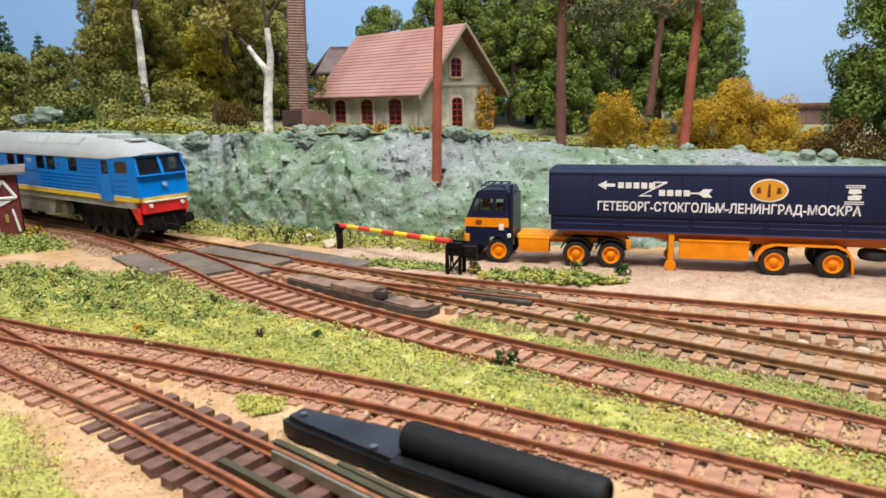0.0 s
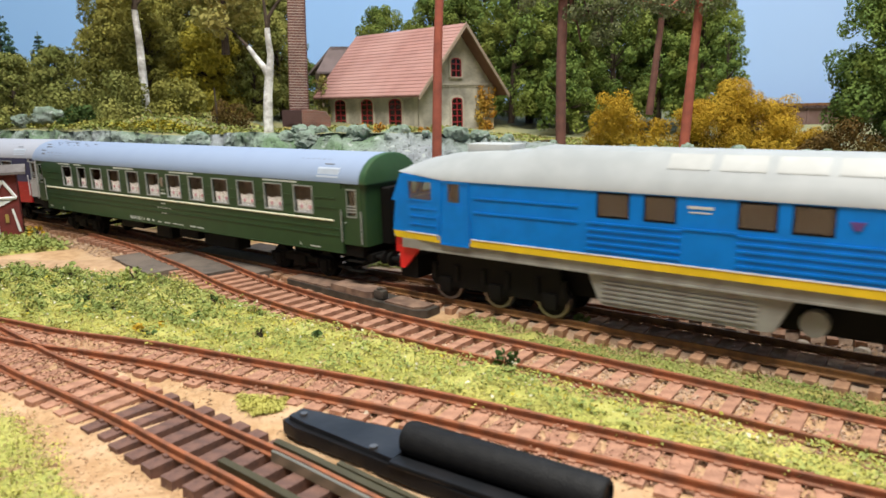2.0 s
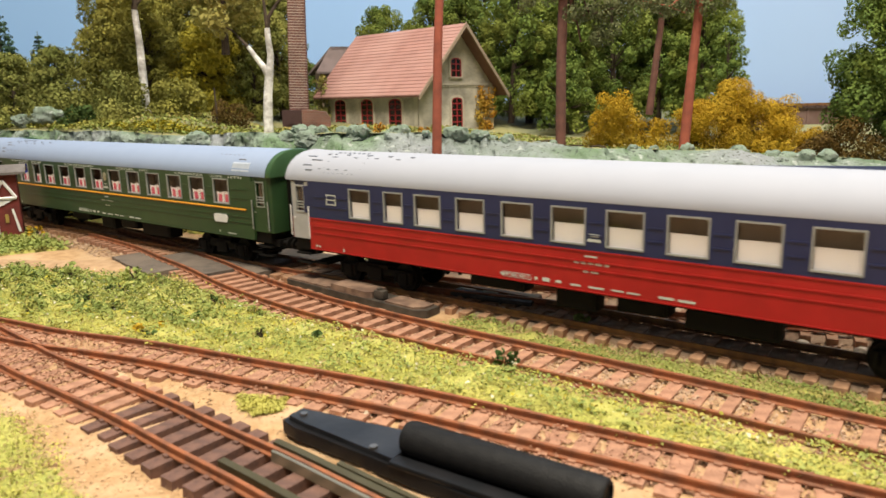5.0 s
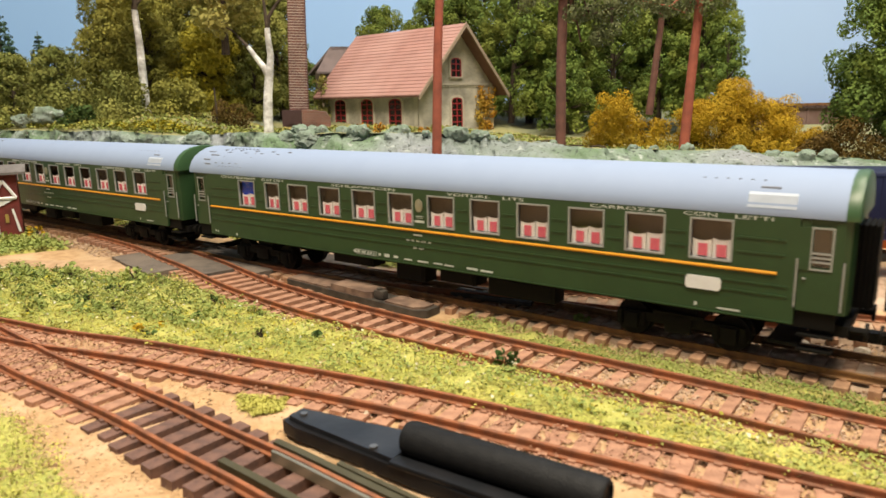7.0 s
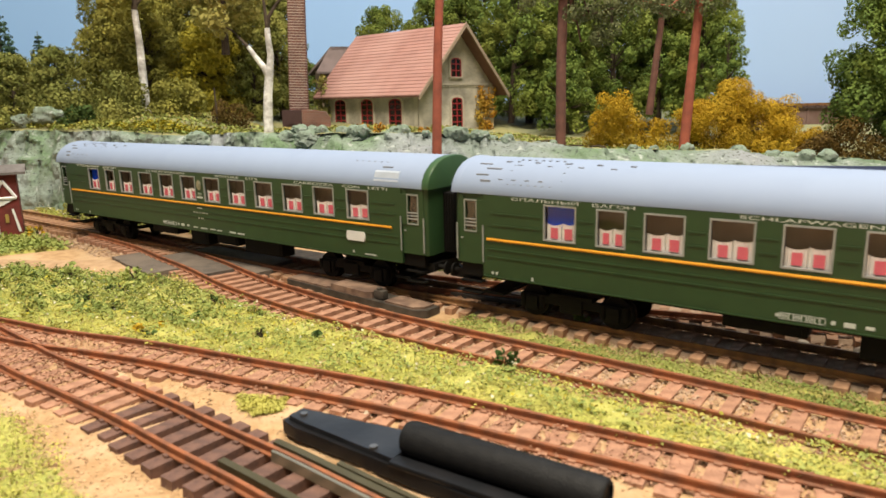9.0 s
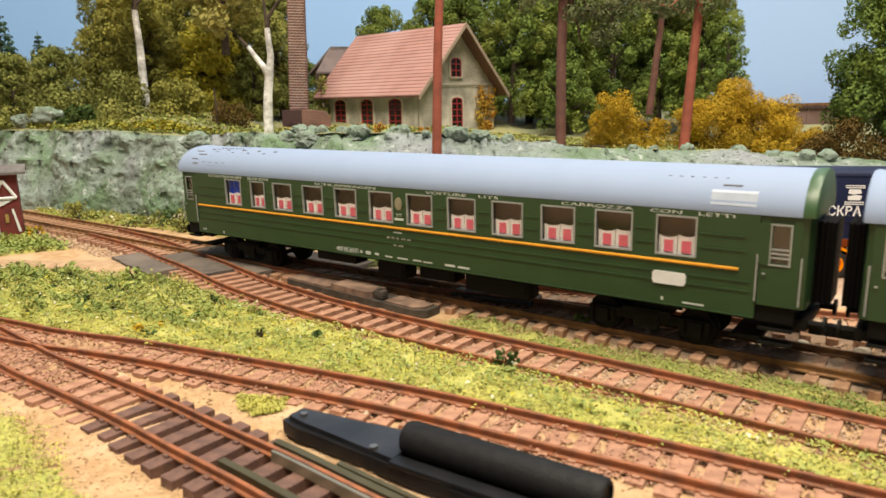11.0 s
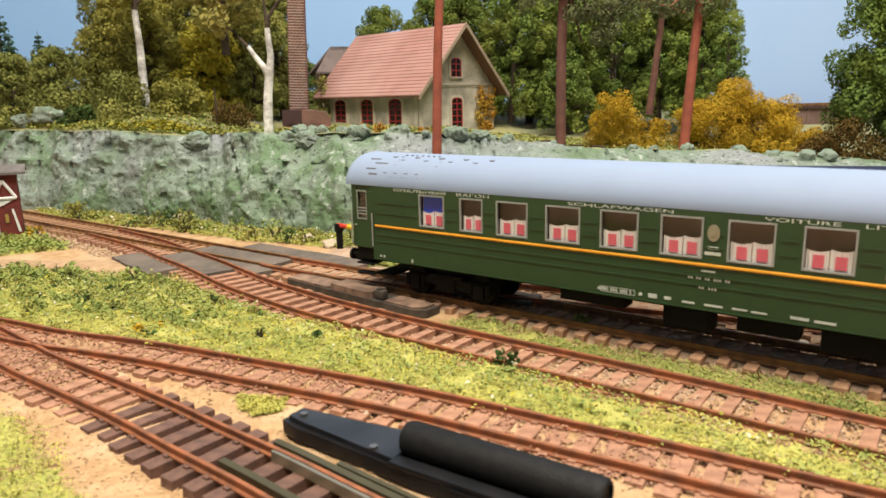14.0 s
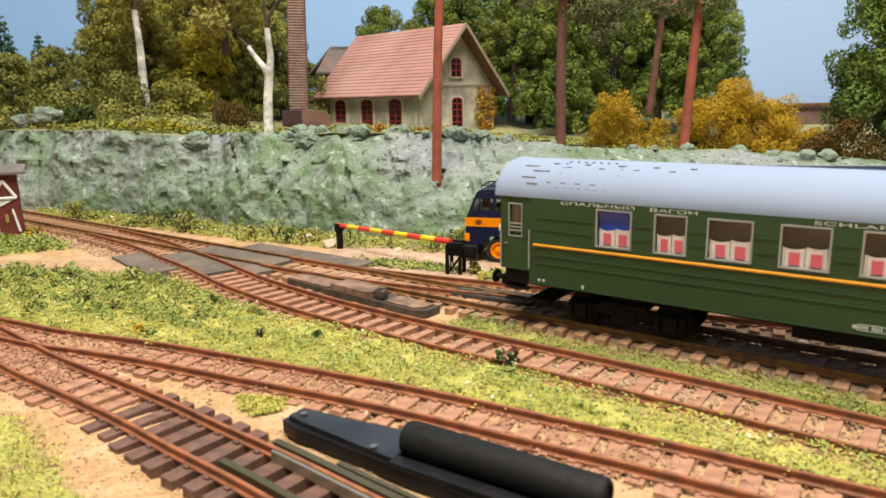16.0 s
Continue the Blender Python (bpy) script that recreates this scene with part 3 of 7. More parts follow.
    for x, z, spec in ((-113, 14.6, [(-9.5, 0, .9, .9), (-7.8, 0, .9, .9), (6, -.3, .8, 1.2)]),
                       (0, 23.9, [(0, 0.6, 4, .5)] + [(-5.2 + 0.78 * k, -1.5, .5, .95) for k in range(15) if k not in (2, 5, 8, 12)] + [(-2 + 0.85 * k, -4.2, .55, .95) for k in range(6) if k != 2]),
                       (0, 15.0, [(-32.5, 0, 0.8, 0.8)] + [(-31.6 + 0.62 * k, 0, 0.36, 0.95) for k in range(16) if k % 5 != 4] + [(-26.5, 0.8, 11, .16), (-26.5, -0.8, 11, .16), (-32, 0, .16, 1.6), (-21, 0, .16, 1.6), (-19.2, 0, 1.0, 1.0), (-15.5, 0, 2.6, 1.3), (-11, 0, 2, .9), (-5, -.3, 3.6, .6), (2, -.3, 5, .6), (9, -.2, 4, .5), (14, -.3, 4, .5), (24, -.2, 4.5, .8), (30, -.3, 5, .7)]),
                       (0, 30, [(0.9, 1.3, 3.0, .9), (0.9, -.3, 4.4, .9)]),
                       (105, 14.8, [(-4, 0, .7, 1.1), (5, -.4, 6, .5)])):
        bars(bm, x, z, yy, spec)
    tagged(part("lettering", bm, LETTER, t, "small white lettering plates"), kind="stuff")
    bm = B()
    if livery is not LIV_RB:
        n = 16
        prism(bm, [(0.9 + 1.7 * math.cos(2 * math.pi * k / n), 35.6 + 2.4 * math.sin(2 * math.pi * k / n)) for k in range(n)], "y", yy - 0.35, yy)
        prism(bm, [(0.9 + 0.9 * math.cos(2 * math.pi * k / n), 35.9 + 1.3 * math.sin(2 * math.pi * k / n)) for k in range(n)], "y", yy - 0.6, yy - 0.3)
        part("crest", bm, STEEL if livery is LIV_SEAT else BRONZE, t, "small oval metal crest")
    else:
        for x in (109, -113):
            for dz, h in ((34.5, .5), (36.4, .5), (32.6, .5)):
                box(bm, x - 2.2, x + 2.2, yy - 0.08, yy, dz - h / 2, dz + h / 2)
            for q in (-2.45, 2.45):
                box(bm, x + q - 0.25, x + q + 0.25, yy - 0.08, yy, 32.35, 36.65)
        part("emblem", bm, LETTER, t, "small pale line emblem")
    if livery is LIV_SLEEP:
        bm = B()
        prism(bm, [(102.8 + x, 21.2 + z) for x, z in ((-4.9, -1), (-4.3, -1.9), (4.3, -1.9), (4.9, -1), (4.9, 1), (4.3, 1.9), (-4.3, 1.9), (-4.9, 1))], "y", yy - 0.5, yy)
        part("destination_plate", bm, WHITE, t, "blank white destination plate")
        for x, txt, st2 in ((-103, "СПАЛЬНЫЙ", 1.75), (-79.6, "ВАГОН", 1.75), (-27, "SCHLAFWAGEN", 1.95), (22.5, "VOITURE", 1.85), (40.5, "LITS", 1.95), (79.5, "CARROZZA", 1.85), (101, "CON", 1.75), (115, "LETTI", 1.75)):
            words("lettering", txt, 1.4, LETTER, t, PM(x, yy, 40.6, 0, 90), st2 * 1.7)
    elif livery is LIV_SEAT:
        bm = B()
        bars(bm, 0, 40.8, yy, [(-100, 0, 14, .7), (-84, 0, 8, .7), (-35, 0, 20, .7), (18, 0, 20, .7), (90, 0, 22, .7)])
        tagged(part("lettering", bm, LETTER, t), kind="stuff")
    # underframe, gangways, buffers
    for x, l, d in ((-36, 22, 3.8), (-6, 14, 6.6), (16, 16, 4.6), (42, 26, 6.4)):
        for s in (-1, 1):
            def eb():
                bm = B()
                box(bm, -l / 2, l / 2, -3.6, 3.6, -d, 0, 0.3)
                box(bm, -l / 2 + 1.5, l / 2 - 1.5, -3.8, 3.8, -d + 0.8, -0.8)
                return mesh_of("equipment_box", bm, BLACK, True)
            put("equipment_box", shared(("eb", l, d), eb), t, PM(x, s * 10.2, 12.4))
    bm = B()
    box(bm, -60, 60, -1.5, 1.5, 8, 12.4)
    part("centre_sill", bm, BLACK, t)
    for e in (-1, 1):
        bm = B()
        rings = []
        for k in range(9):
            x = 138.4 + 0.8 * k * 0.75
            g = 0.0 if k % 2 else 0.7
            rings.append([(e * x, -5.6 - g, 17), (e * x, 5.6 + g, 17), (e * x, 5.6 + g, 39.0 + g), (e * x, -5.6 - g, 39.0 + g)])
        loft(bm, rings)
        part("gangway_bellows", bm, BLACK, t, "black folded gangway bellows")
    for e in (-1, 1):
        bm = B()
        box(bm, *sorted((e * 130, e * 139)), -13, 13, 10.5, 13.5)
        for s in (-1, 1):
            cyl(bm, (e * 138.5, s * 10, 12), (e * 142.5, s * 10, 12), 1.0, seg=8)
            cyl(bm, (e * 142.4, s * 10, 12), (e * 143.2, s * 10, 12), 2.4, seg=14)
        box(bm, *sorted((e * 120, e * 128)), -13.5, 13.5, 6, 7)
        box(bm, *sorted((e * 138, e * 145)), -1.6, 1.6, 6.5, 9.5)
        for s in (-1, 1):
            for z in (6.0, 10.0):
                box(bm, *sorted((e * 127.5, e * 136)), *sorted((s * 12.5, s * 15.8)), z, z + 0.6)
        part("buffer_beam", bm, BLACK2, t)
    for x in (-95, 95):
        bogie(t, x, off)
    VEH.append((t, off, 95))
    return t


VEH = []
LIV_SLEEP = (GREEN, GREEN, GREEN2, ORANGE, ROOFB)
LIV_SEAT = (GREEN, GREEN, GREEN2, CREAM, ROOFB)
LIV_RB = (RED, NAVY, GREYD, RED, ROOFW)
coach("dark green sleeping coach with orange stripe, last in the train", LIV_SLEEP, 0)
coach("dark green sleeping coach with an orange stripe and red curtains", LIV_SLEEP, 289)
coach("red and navy blue passenger coach with a white-grey roof", LIV_RB, 578)
coach("dark green passenger coach with a cream stripe behind the locomotive", LIV_SEAT, 867)

# ---- locomotive ----
BLUE = plain("loco_blue", (0.0, 0.19, 0.68), 0.38, bump=0.04, spec=0.25)
YEL = plain("loco_yellow", (0.80, 0.56, 0.015), 0.42)
LROOF = mat("loco_roof_grey", (0.36, 0.39, 0.41), 0.6, second=(0.32, 0.35, 0.37), scale=120)
LFRAME = mat("loco_frame_grey", (0.30, 0.30, 0.27), 0.6, second=(0.23, 0.22, 0.20), scale=150)
LRED = plain("loco_red", (0.75, 0.02, 0.02), 0.4)
LAMPM = plain("headlamp_lens", (0.8, 0.8, 0.75), 0.15)


def locomotive(off):
    t = thing("diesel_locomotive", "bright blue diesel locomotive with a grey roof and yellow stripe", "locomotive", Matrix())
    W = 16.4

    def half(x):                      # the cabs narrow towards their ends
        a = abs(x)
        return W if a < 96 else W - (a - 96) * 0.075

    XS = [-117, -114, -108, -102, -96, 96, 102, 108, 114, 117]
    # body below the windows and above, split by the window band
    def hull(z0, z1, lean0=0.0, lean1=0.0):
        bm = B()
        ring = lambda z, lean: [(x - math.copysign(lean if abs(x) > 105 else 0, x), -half(x), z) for x in XS] + \
                               [(x - math.copysign(lean if abs(x) > 105 else 0, x), half(x), z) for x in XS[::-1]]
        rows = [ring(z0, lean0), ring(z1, lean1)]
        return loft(bm, rows)
    lower = hull(25.2, 36.6, 0.0, -1.6)
    part("lower_body", lower, BLUE, t)
    part("yellow_stripe", hull(22.7, 25.25, 1.2, 0.0), YEL, t, "yellow waist stripe")
    bm = B()
    zs, ze = 36.6, 45.4
    wins = [(-109, 12.0), (-90.5, 6), (-80.6, 0.1), (-33.7, 10), (-19.0, 9.2), (7.1, 9.6), (20.5, 9.6), (47.5, 9.0), (84.5, 6), (97, 12.0)]
    for s in (-1, 1):
        x = -110.5
        for wx, ww in wins + [(110.5, 0)]:
            k = lambda q: s * half(q)
            if wx - x > 0.2:
                xs2 = [x, wx]
                if x < -96 < wx or x < 96 < wx:
                    xs2 = [x, math.copysign(96, x + wx), wx]
                for a, b2 in zip(xs2, xs2[1:]):
                    loft(bm, [[(q, k(q), zs), (q, k(q) - s * 1.2, zs), (q, k(q) - s * 1.2, ze), (q, k(q), ze)] for q in (a, b2)])
            loft(bm, [[(q, k(q), 44.7), (q, k(q) - s * 1.2, 44.7), (q, k(q) - s * 1.2, ze), (q, k(q), ze)] for q in (wx, wx + ww + 0.01)])
            loft(bm, [[(q, k(q), zs), (q, k(q) - s * 1.2, zs), (q, k(q) - s * 1.2, 37.4), (q, k(q), 37.4)] for q in (wx, wx + ww + 0.01)])
            x = wx + ww
    for e in (-1, 1):
        for s in (-1, 1):
            loft(bm, [[(e * q, s * half(q), 45.2), (e * q, s * (half(q) - 1.2), 45.2), (e * q, s * (half(q) - 1.2), z), (e * q, s * half(q), z)] for q, z in ((88, 45.5), (97, 45.9), (104, 46.5), (110.4, 47.0))])
    bmesh.ops.remove_doubles(bm, verts=bm.verts, dist=0.02)
    part("upper_side", bm, BLUE, t)
    for e in (-1, 1):                  # raked cab front: pillars, sill and header round two windscreens
        bm = B()
        def pl(y, z, d=0.0):
            f = (z - 36.6) / 11.4
            return (e * (117.6 - 5.0 * f - d), y * (1 - 0.06 * f), z)
        def slab(y0, y1, z0, z1):
            loft(bm, [[pl(y0, z0), pl(y1, z0), pl(y1, z1), pl(y0, z1)], [pl(y0, z0, 1.4), pl(y1, z0, 1.4), pl(y1, z1, 1.4), pl(y0, z1, 1.4)]])
        slab(-14.6, 14.6, 36.6, 37.6)
        slab(-14.2, 14.2, 46.2, 47.8)
        slab(-14.6, -13.7, 37.6, 46.2)
        slab(13.7, 14.6, 37.6, 46.2)
        slab(-0.9, 0.9, 37.6, 46.2)
        for s in (-1, 1):
            loft(bm, [[(e * 109.2, s * half(109.2), z), (e * (117.6 - 5.0 * (z - 36.6) / 11.4), s * 14.5, z), (e * (116.0 - 5.0 * (z - 36.6) / 11.4), s * 13.6, z), (e * 108.4, s * 13.8, z)] for z in (36.6, 46.8)])
        part("cab_front", bm, BLUE, t)
        for s in (-1, 1):
            bm = B()
            for y0, y1, z0, z1 in ((0.9, 13.7, 37.6, 38.2), (0.9, 13.7, 45.6, 46.2), (0.9, 1.5, 37.6, 46.2), (13.1, 13.7, 37.6, 46.2)):
                loft(bm, [[pl(s * y0, z0, -0.25), pl(s * y1, z0, -0.25), pl(s * y1, z1, -0.25), pl(s * y0, z1, -0.25)],
                          [pl(s * y0, z0, 0.8), pl(s * y1, z0, 0.8), pl(s * y1, z1, 0.8), pl(s * y0, z1, 0.8)]])
            ws = part("windscreen", bm, BLACK, t, "dark rubber framed windscreen")
            bm = B()
            loft(bm, [[pl(s * 1.5, 38.2, 0.5), pl(s * 13.1, 38.2, 0.5), pl(s * 13.1, 45.6, 0.5), pl(s * 1.5, 45.6, 0.5)],
                      [pl(s * 1.5, 38.2, 0.7), pl(s * 13.1, 38.2, 0.7), pl(s * 13.1, 45.6, 0.7), pl(s * 1.5, 45.6, 0.7)]])
            part("pane", bm, GLASSD, ws)
            bm = B()
            cyl(bm, (e * 117, s * 9.4, 20.6), (e * 118.6, s * 9.4, 20.6), 1.05, seg=14)
            part("headlight", bm, LAMPM, t, "small clear headlight in the red beam")
            bm = B()
            cyl(bm, (e * 117, s * 10, 12), (e * 122, s * 10, 12), 1.2, seg=10)
            cyl(bm, (e * 121.8, s * 10, 12), (e * 122.8, s * 10, 12), 2.9, seg=18)
            part("buffer", bm, BLACK2, t)
            bm = B()
            prism(bm, [(e * 104.5, 19.4), (e * 114.5, 19.4), (e * 114.5, 10.6), (e * 112.6, 10.6)], "y", *sorted((s * 14.2, s * 13.2)))
            part("snow_skirt", bm, LRED, t, "bright red triangular skirt")
        bm = B()
        prism(bm, [(-13.0, 16.4), (13.0, 16.4), (13.0, 19), (12.6, 22.4), (-12.6, 22.4), (-13.0, 19)], "x", *sorted((e * 111, e * 117.4)))
        part("buffer_beam", bm, LRED, t, "bright red buffer beam")
        bm = B()
        box(bm, *sorted((e * 110, e * 118)), -12.5, 12.5, 22.3, 22.75)
        box(bm, *sorted((e * 116, e * 118.3)), -12.9, 12.9, 22.75, 23.2)
        part("white_edge", bm, WHITE, t)
        bm = B()
        cyl(bm, (e * 117, 0, 31.5), (e * 118.4, 0, 31.5), 1.25, seg=14)
        part("marker_lamp", bm, plain("marker_lens", (0.30, 0.42, 0.62), 0.2), t)
        bm = B()
        box(bm, *sorted((e * 116, e * 126)), -1.4, 1.4, 6.5, 9.8, 0.3)
        for s in (-1, 1):
            tube(bm, [(e * 117, s * 3.5, 14), (e * 120, s * 3.7, 9), (e * 120.5, s * 3.5, 5)], 0.45, 6)
        box(bm, *sorted((e * 108, e * 116)), -12, 12, 6.5, 15)
        part("coupling", bm, BLACK2, t)
    # roof: sloped shoulders, a long grille hump and drooping ends
    bm = B()
    rings = []
    for x, zc, ze2, k in ((-114.6, 48.4, 47.4, 0.80), (-112.4, 49.6, 47.2, 0.86), (-104, 52.2, 46.6, 0.95), (-92, 54.4, 45.4, 1.0), (-78, 55.4, 45.3, 1.0), (-62, 55.8, 45.3, 1.0), (-60, 57.2, 45.3, 1.0),
                          (54, 57.2, 45.3, 1.0), (58, 56.0, 45.3, 1.0), (78, 55.4, 45.3, 1.0), (92, 54.2, 45.4, 1.0), (104, 52.2, 46.6, 0.95), (112.4, 49.6, 47.2, 0.86), (114.6, 48.4, 47.4, 0.80)):
        h = zc - ze2
        prof = [(16.8, 0), (16.6, 0.10), (14.6, 0.40), (11.6, 0.72), (8.6, 0.94), (6.0, 1.0)]
        prof = prof + [(-y, z) for y, z in prof[::-1]]
        rings.append([(x, y * k, ze2 + h * z) for y, z in prof])
    loft(bm, rings)
    roof = part("roof", bm, LROOF, t)
    LGR = plain("loco_grille", (0.46, 0.49, 0.50), 0.5)
    for i in range(5):
        bm = B()
        x = -14 + 14.5 * i
        prism(bm, [(-12.9, 52.4), (-9.3, 56.2), (-9.0, 56.6), (-12.7, 52.9)], "x", x, x + 12)
        part("roof_grille", bm, LGR, roof)
    for x, l in ((72, 20), (-80, 18), (94, 8)):
        bm = B()
        box(bm, x - l / 2, x + l / 2, -5, 5, 54.2, 57.6 if abs(x) < 90 else 55.4, 0.4)
        part("roof_hatch", bm, LGR, roof)
    # ribs and doors on the sides
    for s in (-1, 1):
        bm = B()
        ys = sorted((s * W, s * (W + 0.3)))
        for a, b2, zz in ((-37, -8, (35.3, 33.2, 31.1, 29, 27)), (7, 79, (35.3, 33.2, 31.1, 29, 27)), (60, 79, (44.2, 42.2, 40.2, 38)), (-79, -40, (40, 35)), (-8, 7, (36,))):
            for z in zz:
                box(bm, a, b2, *ys, z - 0.3, z + 0.3)
        for e in (-1, 1):
            for z in (34.5, 31.5, 28.5):
                loft(bm, [[(e * q, s * (half(q) + 0.25), z - 0.25), (e * q, s * (half(q) - 0.2), z - 0.25), (e * q, s * (half(q) - 0.2), z + 0.25), (e * q, s * (half(q) + 0.25), z + 0.25)] for q in (95, 108)])
        part("rib", bm, BLUE, t)
        for e in (-1, 1):
            c = e * 87.2
            bm = B()
            ring = ring_frame(c - 6.2, c + 6.2, 22.2, 45.2, 0.7, *ys)
            box(ring, c - 5.4, c + 5.4, *sorted((s * (W - 0.2), s * (W + 0.12))), 22.4, 36.8)
            d = part("door", ring, BLUE, t)
            bm = B()
            for q in (-6.9, 6.9):
                cyl(bm, (c + q, s * (W + 0.7), 24), (c + q, s * (W + 0.7), 33), 0.25, seg=6)
            part("handrail", bm, BLUE, d)
        for wx, ww in wins:
            if ww < 1:
                continue
            bm = ring_frame(wx - 0.2, wx + ww + 0.2, 37.2, 44.9, 0.6, -0.25, 0.4)
            a = math.degrees(math.atan2(half(wx + ww) - half(wx), ww))
            fr = part("window", bm, BLACK if abs(wx) < 90 else BLUE, t)
            y = s * (half(wx + ww / 2))
            fr.matrix_basis = PM(0, y + (0.15 if s < 0 else -0.15), 0) @ PM(wx + ww / 2, 0, 0, a if s > 0 else -a) @ PM(-wx - ww / 2, 0, 0)
            bm = B()
            box(bm, wx + 0.3, wx + ww - 0.3, -0.1, 0.1, 37.6, 44.5)
            part("pane", bm, GLASSD, fr)
    bm = B()
    box(bm, -104, 104, -12, 12, 25.5, 36.4)
    box(bm, -100, 100, -0.6, 0.6, 36.4, 49)
    box(bm, -78, 78, -13.5, 13.5, 36.4, 45)
    for e in (-1, 1):
        box(bm, *sorted((e * 88, e * 90)), -13, 13, 36.4, 47)
    part("engine_room", bm, plain("engine_dark", (0.055, 0.06, 0.065), 0.7), t)
    bm = B()
    prism(bm, [(-112, 19.2), (112, 19.2), (112, 22.7), (-112, 22.7)], "y", -15.6, 15.6)
    box(bm, -104, 104, -15.9, 15.9, 19.0, 19.6)
    part("frame", bm, LFRAME, t, "dusty grey underframe")
    # black filler box, added to make the gap between tank and bogies dark
    bm = B()
    box(bm, -100, 100, -7, 7, 8.5, 19.0)
    part("centre_sill", bm, BLACK, t)
    for s in (-1, 1):
        for a, b2 in ((-110, -94), (-80.5, 80.5), (94, 110)):
            bm = B()
            loft(bm, [[(q, s * (half(q) - 0.2), 25.15), (q, s * (half(q) + 0.18), 25.15), (q, s * (half(q) + 0.18), 25.6), (q, s * (half(q) - 0.2), 25.6)] for q in ((a, b2) if abs(a) < 90 else (a, math.copysign(96, a), b2))])
            part("white_line", bm, WHITE, t, "thin white line above the yellow stripe")
    for s in (-1, 1):
        bm = B()
        prism(bm, [(-37, 18.8), (22, 18.8), (18, 9.6), (16, 9.0), (-31, 9.0), (-33, 9.8)], "y", *sorted((s * 14.6, s * 4)))
        for k in range(5):
            box(bm, -32, 13, *sorted((s * 14.4, s * 15.0)), 10.3 + 1.5 * k, 11.0 + 1.5 * k)
        part("fuel_tank", bm, LFRAME, t, "ribbed grey fuel tank")
        bm = B()
        cyl(bm, (27, s * 8.5, 12.6), (27, s * 12.6, 12.6), 3.6, seg=18)
        part("air_reservoir", bm, LFRAME, t)
    bm = B()
    bars(bm, -3, 41.5, -W - 0.05, [(0, .8, 7, .8), (0, -.6, 6, .4)])
    part("lettering", bm, LETTER, t)
    bm = B()
    prism(bm, [(35 + x, 40.6 + z) for x, z in ((-1.8, 1), (1.8, 1), (0.5, -1.2), (-0.5, -1.2))], "y", -W - 0.3, -W)
    part("emblem", bm, plain("emblem_red", (0.10, 0.05, 0.22), 0.5), t)
    for e in (-1, 1):
        bm = B()
        for s in (-1, 1):
            prism(bm, [(-29, 8.4), (-27, 5.5), (27, 5.5), (29, 8.4), (27, 12), (-27, 12)], "y", *sorted((s * 10.2, s * 11.4)))
            for q in (-21.6, 0, 21.6):
                box(bm, q - 2.5, q + 2.5, *sorted((s * 11.0, s * 12.4)), 3.4, 9.0, 0.4)
                cyl(bm, (q - 5, s * 11.4, 8), (q - 5, s * 11.4, 14), 1.1, seg=8)
                cyl(bm, (q + 5, s * 11.4, 8), (q + 5, s * 11.4, 14), 1.1, seg=8)
            box(bm, -25, 25, *sorted((s * 9, s * 11.5)), 11, 19)
        box(bm, -24, 24, -9, 9, 9, 18)
        bg = part("bogie", bm, BLACK2, t)
        bg.matrix_basis = PM(e * 73.3, 0, 0)
        for q in (-21.6, 0, 21.6):
            WHEELS.append((wheelset(bg, q, 6.0, "drive_wheelset"), q, 6.0))
    VEH.append((t, off, 73.3))
    return t


locomotive(1136)

# ---- level crossing, road and track gear ----
ASPH = mat("crossing_asphalt", (0.145, 0.118, 0.10), 0.9, second=(0.10, 0.085, 0.075), third=(0.18, 0.145, 0.12), scale=200, bump=0.6, bscale=1200)
TIMB = mat("weathered_board", (0.27, 0.175, 0.125), 0.85, second=(0.13, 0.08, 0.06), scale=150, bump=0.5)
DARKP = mat("point_black", (0.035, 0.030, 0.026), 0.6, second=(0.07, 0.06, 0.05), scale=200, bump=0.4)
OLIVE = plain("olive_rail", (0.11, 0.095, 0.05), 0.4, 0.5)
BRIGHT = plain("worn_rail", (0.36, 0.33, 0.25), 0.35, 0.7)


def along(line, x0, x1, o0, o1, z0, z1, ragged=0.0):
    """A slab that follows a track between two x, offset sideways from its middle."""
    bm = B()
    rings = []
    for p, d in spline(line, 3.0):
        if x0 <= p.x <= x1:
            n = Vector((-d.y, d.x))
            r = ragged * noise3(p.x, p.y, 1, 0.3)
            a, b2 = p + n * (o0 + r), p + n * (o1 - r)
            rings.append([(a.x, a.y, z0), (b2.x, b2.y, z0), (b2.x, b2.y, z1), (a.x, a.y, z1)])
    return loft(bm, rings)


MAINV = [main_line(s)[0] for s in range(-420, 60, 40)]
LC = thing("level_crossing", "level crossing of dark grey-brown asphalt panels between the rails", "level crossing", Matrix())
for line, x0, x1, o0, o1, zz in ((LINE_C, -140, -101, -7.4, 7.4, -1.4), (LINE_C, -154, -117, -24, -9.6, -2.2), (MAINV, -128, -76, -7.4, 7.4, -1.2),
                                 (LINE_C, -140, -92, 9.6, 20, -1.4), (MAINV, -118, -48, 9.6, 26, -1.6)):
    part("panel", along(line, x0, x1, o0, o1, -5, zz, 0.8), ASPH, LC, smooth=False)

